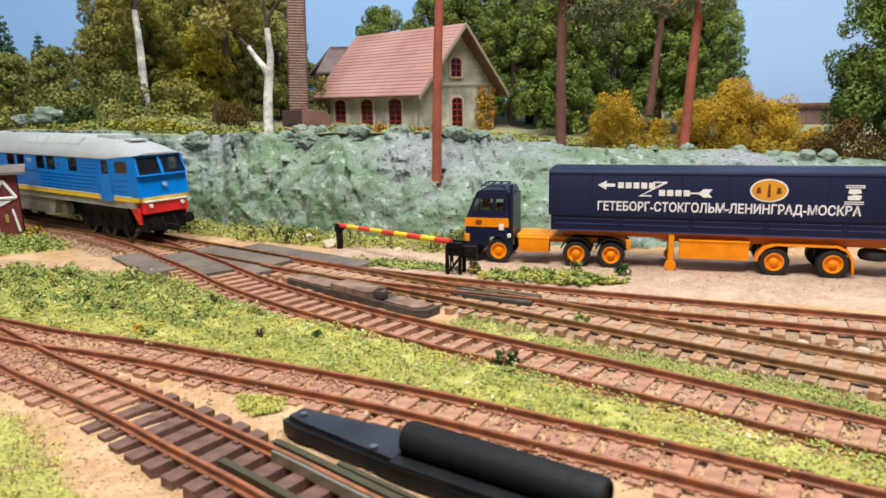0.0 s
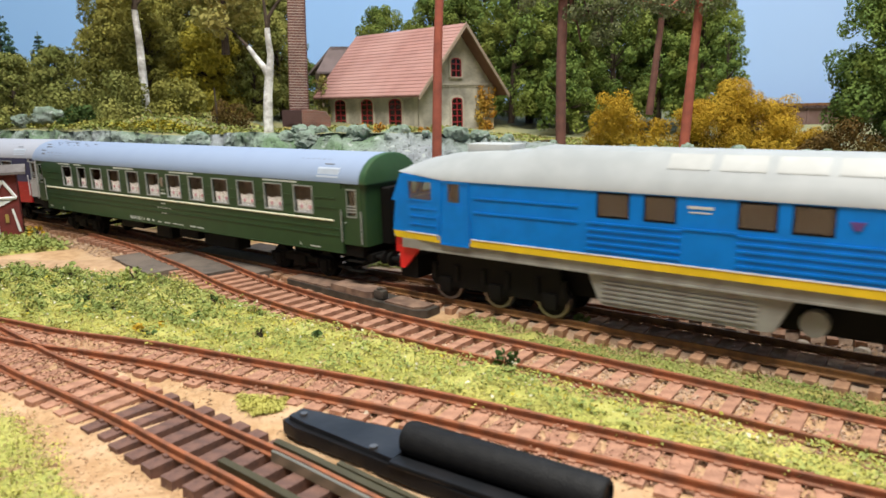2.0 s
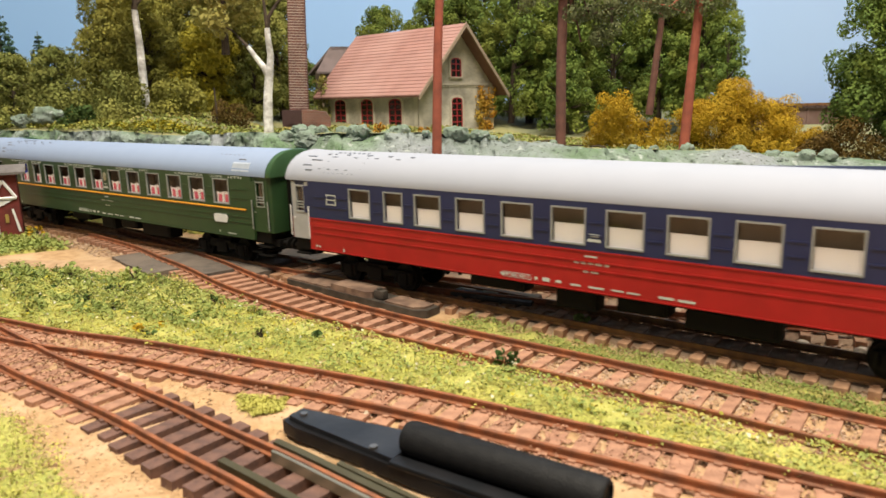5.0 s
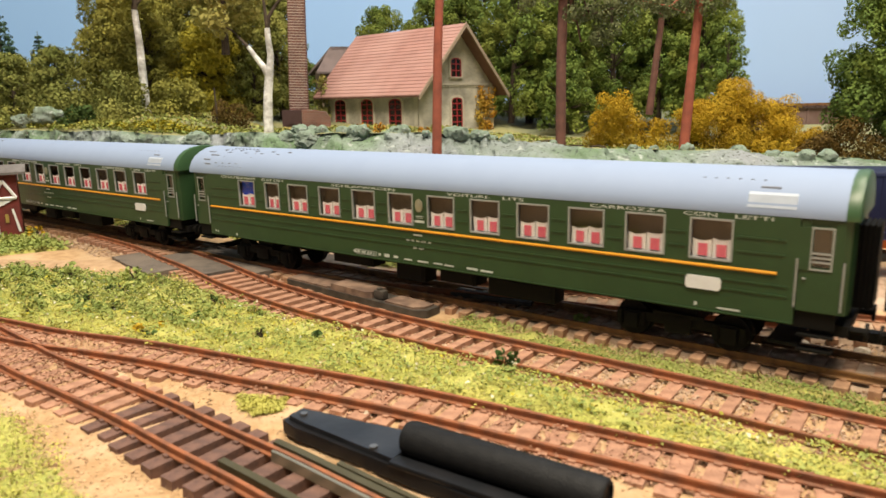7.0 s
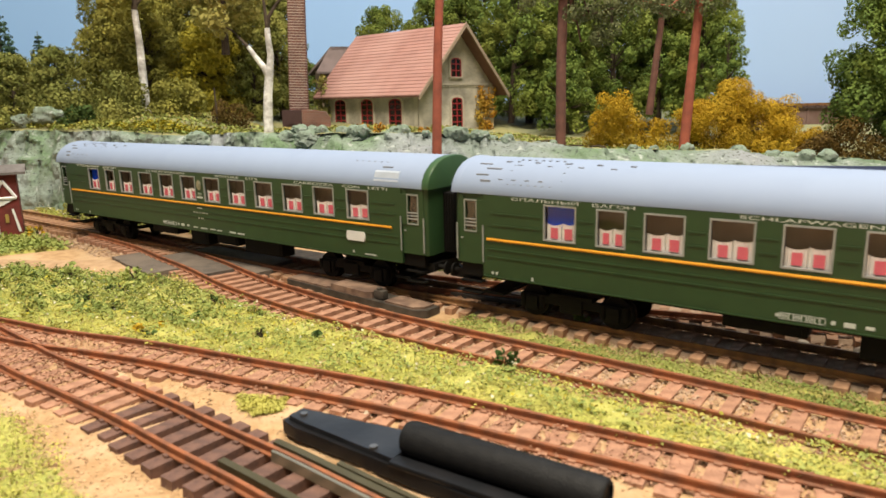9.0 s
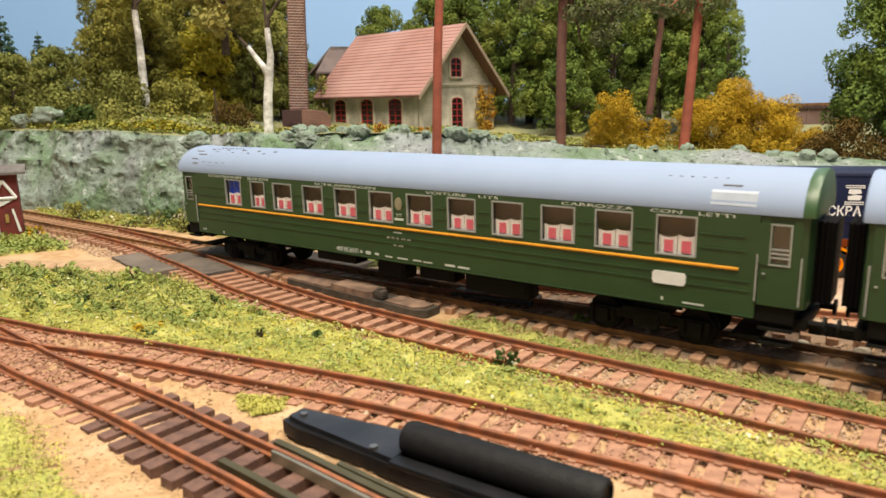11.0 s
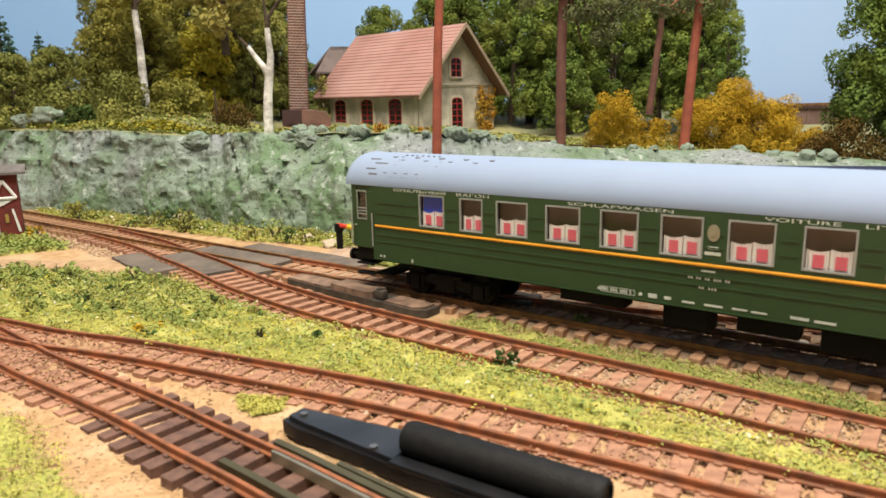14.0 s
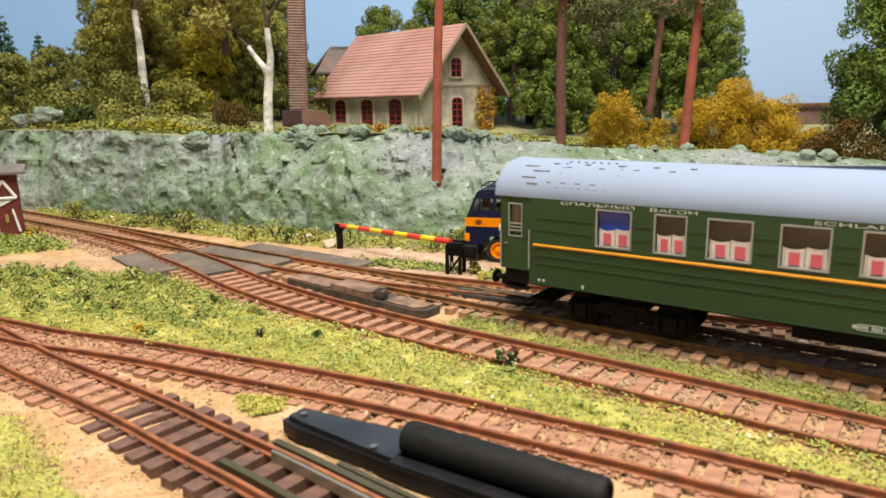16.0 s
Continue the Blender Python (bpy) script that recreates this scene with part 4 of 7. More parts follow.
# the road: a sandy strip in front of the rock face
bm = B()
rings = []
for p, d in spline([(-60, 352), (-20, 338), (30, 325), (80, 305), (140, 285), (200, 262), (300, 225), (420, 180)], 4.0):
    n = Vector((-d.y, d.x))
    row = []
    for k in range(15):
        q = p + n * (-40 + 5.4 * k + (1.5 * noise3(p.x, k, 3, 0.2)))
        row.append((q.x, q.y, -3.7 + 0.25 * noise3(q.x, q.y, 2, 0.15) - (1.9 if k in (0, 14) else 0)))
    rings.append(row)
loft(bm, rings, cap=False, closed=False)
single("road", bm, GRAVEL, "pinkish tan gravel road beside the siding", "road", kind="structure")
bm = B()
rings = []
for p, d in spline([(-330, 330), (-260, 345), (-200, 338), (-165, 335), (-140, 325)], 4.0):
    n = Vector((-d.y, d.x))
    rings.append([((p + n * (-12 + 4 * k)).x, (p + n * (-12 + 4 * k)).y, -3.5 + 0.2 * noise3(p.x, k, 2, 0.2) - (2.0 if k in (0, 6) else 0)) for k in range(7)])
loft(bm, rings, cap=False, closed=False)
single("path", bm, mat("path_sand", (0.46, 0.31, 0.19), 0.95, second=(0.36, 0.23, 0.13), scale=200, bump=0.5, bscale=900), "smooth sandy path leading to the crossing", "path", kind="structure")

# point motor between the branch and the main line
t = thing("point_motor", "long grey-brown point motor casing beside the branch track", "point motor", PM(-33, 268, -0.9, -41))
bm = B()
prism(bm, [(-42, -5.5), (34, -6), (38, -3), (38, 4), (30, 5), (-42, 5)], "z", -5, -1.0)
part("base", bm, DARKP, t)
bm = B()
prism(bm, [(-42, -5), (-16, -5), (-15, -4), (-15, 4.4), (-42, 4.4)], "z", -1.0, -0.2)
part("lid", bm, TIMB, t, "weathered grey-brown lid")
bm = B()
prism(bm, [(-13, -5.2), (8, -5.5), (10, -4), (10, 4), (-13, 4.4)], "z", -1.0, 1.6)
part("lid", bm, TIMB, t)
bm = B()
prism(bm, [(18, -5), (33, -5), (36, -2), (36, 3), (18, 4)], "z", -1.0, -0.2)
part("lid", bm, TIMB, t)
bm = B()
box(bm, 11, 16, -4, -1, -0.6, 2.6, 0.3)
cyl(bm, (13, -2.5, 2.6), (13, -2.5, 3.4), 1.2, seg=8)
part("terminal", bm, DARKP, t)

t = thing("point_drive", "dark weathered point drive plate between main line and siding", "point drive", PM(20, 258, 0, -30))
bm = B()
box(bm, -17, 17, -6, 6, -4, -0.8, 0.5)
part("plate", bm, DARKP, t)
for x in (-12, -2, 9):
    bm = B()
    box(bm, x - 3.2, x + 3.2, -0.5, 0.5, -0.8, -0.4)
    part("bright_bar", bm, BRIGHT, t)

# newer rails and check rail on the narrow gauge branch
t = thing("point_rails", "newer olive steel rails bolted beside the narrow branch", "rails", Matrix(), kind="structure")
for o0, o1, x0, x1, m_ in ((-4.6, -2.9, -46, 20, OLIVE), (7.6, 9.3, -45, 25, OLIVE), (4.6, 5.4, -42, 20, BRIGHT), (9.8, 11.0, -30, 25, OLIVE)):
    part("rail", along(LINE_A, x0, x1, o0, o1, -2.3, 0.15), m_, t, smooth=False)

# black point machine in the foreground
PLAST = mat("black_plastic", (0.007, 0.008, 0.010), 0.42, second=(0.011, 0.011, 0.013), scale=150, bump=0.2, spec=0.3)
t = thing("turnout_machine", "black plastic turnout machine with a ribbed round motor", "turnout machine", PM(-37.5, 147.5, 0, -34) @ PM(-1, 4.2, 0))
bm = B()
prism(bm, [(-1.5, -2.6), (4, -4.0), (10, -4.2), (50, -6.8), (96, -6.8), (96, 5), (34, 6), (26, 7), (12, 5.0), (4, 4.4), (-1.5, 3.6)], "z", -2.6, 0.6)
part("base_plate", bm, PLAST, t)
bm = B()
prism(bm, [(0, -1.8), (6, -2.8), (12, -3.2), (33, -5), (33, 5.2), (27, 6.2), (14, 4.2), (6, 3.4), (0, 2.6)], "z", 0.6, 1.8)
part("cover", bm, mat("dusty_black_plastic", (0.024, 0.026, 0.032), 0.36, second=(0.011, 0.012, 0.015), scale=90, bump=0.15), t, "dusty grey-black cover")
bm = B()
box(bm, 33, 96, -6.5, -3.0, 0.6, 1.9, 0.5)
part("rail_bed", bm, PLAST, t)
for x, y in ((3, 0), (27, -3.6)):
    bm = B()
    cyl(bm, (x, y, 1.9), (x, y, 2.4), 0.9, seg=10)
    part("screw", bm, STEEL, t, "small bright screw head")
bm = B()
n = 26
prof = [(3.7 * math.cos(2 * math.pi * k / n), 3.7 * math.sin(2 * math.pi * k / n)) for k in range(n)]
rings = []
for x, r in ((32, 0.72), (32.6, 0.93), (34, 1.0), (60, 1.0), (74.5, 1.0), (75.9, 0.97), (76.5, 0.85), (76.6, 0.7), (76, 0.65)):
    rings.append([(x, 1.4 + y * r, 3.7 + z * r) for y, z in prof])
loft(bm, rings)
part("motor", bm, mat("black_foam", (0.006, 0.0065, 0.008), 0.6, second=(0.010, 0.0105, 0.012), scale=500, bump=0.35, bscale=2500, spec=0.25), t, "matt black round motor body")

# ---- crossing barrier ----
RW = plain("barrier_red", (0.72, 0.05, 0.03), 0.5)
YW = plain("barrier_yellow", (0.80, 0.58, 0.03), 0.5)
t = thing("crossing_barrier", "lowered level crossing barrier striped red and yellow", "barrier", PM(-55, 361, -4.8))
bm = B()
box(bm, -1.6, 1.6, -1.6, 1.6, 0, 11.5, 0.3)
box(bm, -2.2, 2.2, -2, 2, 10.5, 14.6, 0.4)
part("post", bm, BLACK, t)
a, b2 = Vector((-1, 0.8, 13.6)), Vector((58.5, -57, 15.2))
for k in range(9):
    p, q = a + (b2 - a) * (k / 9), a + (b2 - a) * ((k + 1) / 9)
    bm = B()
    cyl(bm, p, q, 1.15 + 0.03 * k, seg=10)
    part("boom_section", bm, YW if k % 2 else RW, t)
t = thing("barrier_gear", "black barrier drive frame at the end of the boom", "barrier gear", PM(5, 303, -4.8, -20))
bm = B()
for y in (-3, 3):
    prism(bm, [(-3, 0), (-1.6, 0), (-1.6, 13), (3, 13), (3, 0), (4.4, 0), (4.4, 15.5), (-2, 15.5), (-3, 14)], "y", y - 0.7, y + 0.7)
box(bm, -2.5, 4, -3.2, 3.2, 9.5, 15, 0.6)
tube(bm, [(-2.4, -3.2, 1), (3.6, -3.2, 9)], 0.6, 6)
box(bm, -3.2, 4.6, -4, 4, 0, 0.8)
part("frame", bm, BLACK, t)
bm = B()
box(bm, 4, 11, -2, 2, 8.5, 14, 0.6)
cyl(bm, (8, -2.4, 11), (8, -3.4, 11), 1.8, seg=12)
part("motor_box", bm, BLACK2, t)
bm = B()
prism(bm, [(-0.6, 2), (1.6, 2), (-0.6, 7)], "y", -2.6, -2.3)
part("plate", bm, plain("pale_grey", (0.5, 0.5, 0.48), 0.5), t)

# ---- crossing keeper's hut with white signs ----
t = thing("crossing_hut", "dark red wooden crossing hut with a grey roof and white signs", "hut", PM(-257, 417, -4.8, 28))
HUTR = mat("hut_red", (0.17, 0.025, 0.022), 0.75, second=(0.11, 0.018, 0.016), scale=120, bump=0.4)
bm = B()
for x0, x1, y0, y1 in ((-34, 0, 0, 1.2), (-34, 0, 12.8, 14), (-34, -32.8, 1.2, 12.8), (-1.2, 0, 1.2, 12.8)):
    box(bm, x0, x1, y0, y1, 0, 40)
part("wall", bm, HUTR, t)
for k in range(12):
    bm = B()
    box(bm, -33.6 + 2.8 * k, -31.2 + 2.8 * k, -0.3, 0, 0.5, 39.5)
    part("board", bm, HUTR, t)
bm = B()
prism(bm, [(-3.5, 39.4), (6, 43.5), (13.5, 40.5), (13.5, 41.7), (6, 44.9), (-3.5, 40.8)], "x", -38, 5.5)
part("roof", bm, mat("hut_roof", (0.16, 0.15, 0.15), 0.8, second=(0.11, 0.10, 0.10), scale=150, bump=0.4), t, "dark grey overhanging roof")
bm = B()
for a, b3 in (((-13.2, 25.2), (-1.2, 25.2)), ((-13.2, 25.2), (-7.4, 36.0)), ((-1.2, 25.2), (-7.4, 36.0))):
    cyl(bm, (a[0], -0.7, a[1]), (b3[0], -0.7, b3[1]), 1.0, seg=6)
part("triangle_sign", bm, WHITE, t, "white triangle sign")
bm = B()
prism(bm, [(-16, 24), (-3, 24), (-14, 18.5), (-16, 19)], "y", -0.9, -0.3)
part("pennant_sign", bm, WHITE, t, "white pennant sign")
bm = B()
prism(bm, [(-17, 23.5), (-15.2, 23.5), (-14.6, 18.5), (-17, 17.6)], "y", -1.2, -0.9)
part("red_corner", bm, plain("sign_red", (0.7, 0.05, 0.05), 0.5), t)
for x0, x1, z0, z1 in ((-12.8, -10.2, 1.5, 18), (-16.6, -14.4, 1.5, 17), (-1.6, -4.0, 4.5, 18.5)):
    bm = B()
    prism(bm, [(x0 - 0.7, z0), (x0 + 0.7, z0), (x1 * 0.5 + x0 * 0.5 - 0.6, z1), (x1 * 0.5 + x0 * 0.5 - 1.8, z1)], "y", -0.8, -0.3)
    part("white_stroke", bm, WHITE, t)
bm = B()
box(bm, -8.4, -6.6, -0.8, -0.3, 10.5, 15.5)
part("plate", bm, plain("brass_plate", (0.5, 0.36, 0.12), 0.4, 0.5), t)

# ---- articulated lorry ----
NV = plain("lorry_navy", (0.008, 0.013, 0.050), 0.35, spec=0.35)
TARP = mat("lorry_tarpaulin", (0.008, 0.013, 0.050), 0.5, second=(0.006, 0.010, 0.040), scale=40, bump=0.25, bscale=120, spec=0.3)
OG = plain("lorry_orange", (0.95, 0.30, 0.004), 0.4, spec=0.25)
RUB = plain("tyre_rubber", (0.014, 0.014, 0.014), 0.7, bump=0.2)
WTXT = plain("lorry_white", (0.88, 0.90, 0.93), 0.5)


def lorry_wheel(parent, x, y, r=6.1, wide=5.0):
    """Tyre with a rim and hub, the outer face towards -y."""
    def tyre():
        bm = B()
        n = 32
        rings = []
        for yy, q in ((wide, 0.6), (wide, 0.93), (wide - 0.5, 1.0), (0.7, 1.0), (0.1, 0.95), (0, 0.85), (0.15, 0.64), (0.9, 0.62), (3.0, 0.6)):
            rings.append([(r * q * math.cos(2 * math.pi * k / n), yy, r * q * math.sin(2 * math.pi * k / n)) for k in range(n)])
        return mesh_of("wheel", loft(bm, rings), RUB, True)
    def rim():
        bm = B()
        n = 28
        rings = []
        for yy, q in ((1.6, 0.65), (0.15, 0.65), (0.0, 0.61), (0.1, 0.56), (1.0, 0.50), (1.1, 0.30), (0.2, 0.25), (0.0, 0.20), (-0.05, 0.05)):
            rings.append([(r * q * math.cos(2 * math.pi * k / n), yy, r * q * math.sin(2 * math.pi * k / n)) for k in range(n)])
        return mesh_of("rim", loft(bm, rings), OG, True)
    w = put("wheel", shared(("tyre", r, wide), tyre), parent, PM(x, y, r))
    put("rim", shared(("rim", r), rim), w, Matrix())
    return w


t = thing("lorry_tractor", "navy blue cab-over lorry tractor with orange stripe and wheels", "lorry", PM(26.3, 319.7, -3.9, -16.8))
for x in (0, 36.3, 52):
    lorry_wheel(t, x, 0.2)
    o = lorry_wheel(t, x, 26.2)
    o.matrix_basis = PM(x, 26.4, 6.1, 180)
bm = B()
# cab shell with window openings on its near side
side_prof = lambda z: -16.4 + max(0, z - 22) * 0.42
for y0, y1 in ((0.3, 1.3), (25.3, 26.3)):
    prism(bm, [(-16.4, 9), (-6.5, 9), (-5.5, 12), (-2, 13.6), (3, 13.4), (6.3, 11), (7.6, 10), (7.6, 26.6), (-14.2, 26.6), (-16.2, 22)], "y", y0, y1)
    prism(bm, [(-11.6, 32.4), (7.0, 32.4), (6.8, 35.6), (-9.8, 35.6)], "y", y0, y1)
    prism(bm, [(-14.2, 26.6), (-8.9, 26.6), (-8.1, 32.4), (-11.6, 32.4)], "y", y0, y1) if y0 > 5 else prism(bm, [(-14.2, 26.6), (-12.6, 26.6), (-10.4, 32.4), (-11.6, 32.4)], "y", y0, y1)
    prism(bm, [(-1.4, 26.6), (0.5, 26.6), (0.6, 32.4), (-1.2, 32.4)], "y", y0, y1)
    prism(bm, [(5.3, 26.6), (7.6, 26.6), (7.0, 32.4), (5.1, 32.4)], "y", y0, y1)
    if y0 < 5:
        prism(bm, [(-9.3, 26.6), (-8.3, 26.6), (-7.9, 32.4), (-8.7, 32.4)], "y", y0, y1)
loft(bm, [[(-9.8, y, 35.6), (6.8, y, 35.6), (6.4, y, 36.8), (-8.0, y, 36.8)] for y in (0.6, 26)])
box(bm, 6.4, 7.6, 1.3, 25.3, 10, 35.6)
prism(bm, [(-16.4, 9), (-15.2, 9), (-15.0, 22), (-13.4, 26.6), (-14.2, 26.6), (-16.2, 22)], "y", 1.3, 25.3)
prism(bm, [(-12.0, 31.6), (-10.8, 31.6), (-9.4, 35.6), (-10.4, 35.6)], "y", 1.3, 25.3)
part("cab", bm, NV, t)
bm = B()
box(bm, -12.6, 5.4, 0.75, 0.95, 26.4, 32.6)
part("side_window", bm, GLASSD, t)
bm = B()
prism(bm, [(-14.1, 26.4), (-13.9, 26.4), (-11.2, 31.9), (-11.4, 31.9)], "y", 1.3, 25.3)
part("windscreen", bm, GLASSD, t)
bm = B()
for y in (6, 18):
    box(bm, -6, 0, y - 3.6, y + 3.6, 17, 19, 0.5)
    box(bm, 0, 2, y - 3.6, y + 3.6, 18, 27.5, 0.5)
box(bm, -13, -9, 2, 24, 18, 24)
part("seat", bm, plain("cab_seat", (0.12, 0.11, 0.1), 0.8), t)
bm = B()
box(bm, -10.2, 6.2, 1.4, 25, 13.8, 14.6)
part("cab_floor", bm, BLACK, t)
bm = B()
prism(bm, [(-16.45, 18.2), (7.5, 18.2), (7.5, 22.8), (-16.3, 22.8)], "y", 0.02, 0.3)
prism(bm, [(-16.7, 18.2), (-16.4, 18.2), (-16.2, 22.6), (-16.5, 22.6)], "y", 0.02, 26.5)
part("orange_stripe", bm, OG, t, "orange cab stripe")
bm = B()
n = 14
prism(bm, [(-9 + 1.9 * math.cos(2 * math.pi * k / n), 20.5 + 1.3 * math.sin(2 * math.pi * k / n)) for k in range(n)], "y", -0.15, 0.05)
part("emblem", bm, plain("emblem_brown", (0.22, 0.05, 0.02), 0.5), t)
bm = B()
box(bm, -17.4, -10, 0, 26.6, 3.6, 9, 0.5)
part("bumper", bm, BLACK2, t)
bm = B()
box(bm, -16.9, -14.2, -0.1, 1.5, 10.6, 14.6, 0.3)
part("indicator", bm, OG, t)
bm = B()
box(bm, 2.2, 4.8, -0.1, 0.3, 16.8, 20)
part("white_panel", bm, WTXT, t)
bm = B()
prism(bm, [(-6.6, 8), (-5.6, 11.6), (-2, 13.4), (3, 13.2), (6.4, 10.8), (7.6, 8), (8.4, 8), (7, 11.6), (3.4, 14.2), (-2.4, 14.4), (-6.6, 12.4), (-7.6, 8)], "y", -0.4, 3.5)
part("front_mudguard", bm, NV, t)
bm = B()
tube(bm, [(-8.5, 5, 37), (-8.5, 5, 38.4), (4, 5, 38.4), (4, 5, 37)], 0.4, 6)
tube(bm, [(-8.5, 21, 37), (-8.5, 21, 38.4), (4, 21, 38.4), (4, 21, 37)], 0.4, 6)
for x in (-8.5, -4.3, -0.2, 4):
    tube(bm, [(x, 5, 38.4), (x, 21, 38.4)], 0.4, 6)
part("roof_rack", bm, NV, t)
bm = B()
box(bm, 7.7, 9.6, 0.8, 4.6, 9, 39.5, 0.4)
box(bm, 7.7, 9.4, 4.6, 22, 12, 34)
part("exhaust_pipe", bm, NV, t)
bm = B()
box(bm, 9, 58, 9, 17, 9.6, 12.4)
box(bm, 8, 34, 4.5, 22, 11.8, 13.4, 0.2)
part("chassis", bm, OG, t)
bm = B()
box(bm, 9.6, 23.8, 0.3, 6.5, 6.2, 12.6, 0.4)
box(bm, 9.4, 24, 0.2, 6.6, 12.6, 13.0)
part("tank", bm, OG, t, "orange fuel tank")
bm = B()
box(bm, 6.6, 8.6, -0.2, 1.6, 13.0, 15.0, 0.3)
part("lamp", bm, WTXT, t)
for x in (36.3, 52):
    for y0, y1 in ((-0.2, 5.4), (21.2, 26.8)):
        bm = B()
        outer = [(x + 7.6 * math.cos(a), 6.1 + 7.6 * math.sin(a)) for a in [math.pi * (0.12 + 0.76 * k / 14) for k in range(15)]]
        inner = [(x + 7.0 * math.cos(a), 6.1 + 7.0 * math.sin(a)) for a in [math.pi * (0.88 - 0.76 * k / 14) for k in range(15)]]
        prism(bm, outer + inner, "y", y0, y1)
        part("mudguard", bm, BLACK2, t)
bm = B()
box(bm, 58.5, 60.5, 0.2, 2, 9, 13.5, 0.3)
part("rear_lamp", bm, OG, t)
bm = B()
for x in (0, 36.3, 52):
    cyl(bm, (x, 2, 6.1), (x, 24.6, 6.1), 1.0, seg=8)
box(bm, 34, 56, 9, 17.6, 6, 9.6)
part("axle", bm, BLACK2, t)

CABS = ("cab", "side_window", "windscreen", "seat", "cab_floor", "orange_stripe", "emblem", "indicator", "white_panel", "front_mudguard", "roof_rack", "exhaust_pipe", "lamp")
for o in t.children:
    if o.name.split(".")[0] in CABS:
        o.matrix_basis = PM(-1.6, 0, 0.4) @ Matrix.Diagonal((0.88, 1, 0.94, 1))
t.children[0].matrix_basis = PM(-1.9, 0.2, 5.7) @ Matrix.Diagonal((0.93, 1, 0.93, 1))

t = thing("semi_trailer", "long navy blue tarpaulin semi-trailer with orange chassis and white lettering", "semi-trailer", PM(26.3, 319.7, -3.9, -16.8))
X0, X1 = 23.6, 176
bm = B()
rings = []
for x, k in ((X0, 0.0), (X0 + 0.6, 0.5), (X0 + 1.2, 0.6), (X1 - 1.2, 0.6), (X1 - 0.4, 0.4), (X1, 0)):
    rings.append([(x, 0.2 - k * 0.4, 24.2), (x, 0.2 - k * 0.4, 43.2), (x, 0.7, 44.2 + k * 0.5), (x, 2.4, 44.6 + k * 0.5), (x, 13.5, 45.0 + k * 0.5), (x, 24.6, 44.6 + k * 0.5), (x, 26.3, 44.2 + k * 0.5), (x, 26.8 + k * 0.4, 43.2), (x, 26.8 + k * 0.4, 24.2)])
loft(bm, rings)
part("tarpaulin", bm, TARP, t)
bm = B()
for x in [X0 + 0.4 + 19 * k for k in range(9)]:
    box(bm, x - 0.25, x + 0.25, -0.07, 0.1, 24.2, 43.0)
box(bm, X0, X1, -0.2, 0.3, 42.9, 43.3)
part("seam", bm, TARP, t)
bm = B()
box(bm, X0 + 1, X1, 0.5, 26.5, 17.4, 24.2)
for x in [X0 + 2 + 30 * k for k in range(6)]:
    box(bm, x - 0.6, x + 0.6, 0.2, 0.6, 17.4, 24.3)
part("drop_side", bm, NV, t, "navy drop sides")
bm = B()
for k in range(5):
    a = X0 + 3.2 + 30 * k
    box(bm, a, a + 27.5, 0.25, 0.6, 20.3, 20.6)
    box(bm, a, a + 27.5, 0.25, 0.6, 22.6, 22.8)
box(bm, X0 + 1, X1, 0.3, 0.6, 17.2, 17.6)
part("side_rail", bm, plain("navy_light", (0.05, 0.07, 0.2), 0.4), t)
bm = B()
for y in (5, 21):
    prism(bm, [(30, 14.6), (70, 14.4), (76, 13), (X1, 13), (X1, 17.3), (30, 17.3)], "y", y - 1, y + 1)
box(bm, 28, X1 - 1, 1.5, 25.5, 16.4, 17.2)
# darkened copy of the lorry orange: shade beneath the trailer put into the colour
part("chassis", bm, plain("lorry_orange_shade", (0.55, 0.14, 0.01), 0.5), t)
bm = B()
prism(bm, [(81.6, 6.2), (109.4, 6.2), (109.6, 13.4), (109.6, 14.4), (81.2, 14.4), (81.2, 13.4)], "y", 0.6, 7)
box(bm, 81.0, 109.8, 0.3, 7.2, 13.7, 14.5, 0.2)
part("tool_box", bm, OG, t, "orange underfloor tool box")
for y in (1.5, 25):
    bm = B()
    box(bm, 76.6, 79, y - 0.8, y + 0.8, 4, 17, 0.2)
    cyl(bm, (77.8, y - 1, 2.6), (77.8, y + 1, 2.6), 2.4, seg=16)
    part("landing_leg", bm, OG, t)
for x in (119.8, 142.3):
    lorry_wheel(t, x, 0.2)
    o = lorry_wheel(t, x, 26.4)
    o.matrix_basis = PM(x, 26.4, 6.1, 180)
for y0, y1 in ((-0.2, 5.6), (21, 26.8)):
    bm = B()
    top = [(112.2, 6.6), (112.9, 9.5), (115.4, 12.7), (119, 13.9), (144, 13.9), (147.5, 12.3), (149.6, 9), (150.2, 3)]
    outl = top + [(x + (0.8 if x < 130 else -0.8), z - 0.7) for x, z in top[::-1]]
    prism(bm, outl, "y", y0, y1)
    part("mudguard", bm, OG, t, "orange mudguard")
bm = B()
for x in (119.8, 142.3):
    cyl(bm, (x, 2, 6.1), (x, 24.6, 6.1), 1.0, seg=8)
    box(bm, x - 6, x + 6, 6, 8, 8, 13)
part("axle", bm, BLACK2, t)
bm = B()
n = 24
rings = []
for q, z in ((0.55, 8.0), (0.9, 7.6), (1.0, 8.6), (1.0, 10.2), (0.9, 11.2), (0.55, 10.8)):
    rings.append([(159 + 6 * q * math.cos(2 * math.pi * k / n), 8 + 6 * q * math.sin(2 * math.pi * k / n), z) for k in range(n)])
loft(bm, rings)
part("spare_wheel", bm, RUB, t)
ys = -0.14
words("lettering", "ГЕТЕБОРГ-СТОКГОЛЬМ-ЛЕНИНГРАД-МОСКВА", 5.5, WTXT, t, PM(97.9, ys, 28.6, 0, 90), width=105, bold=0.022)
bm = B()
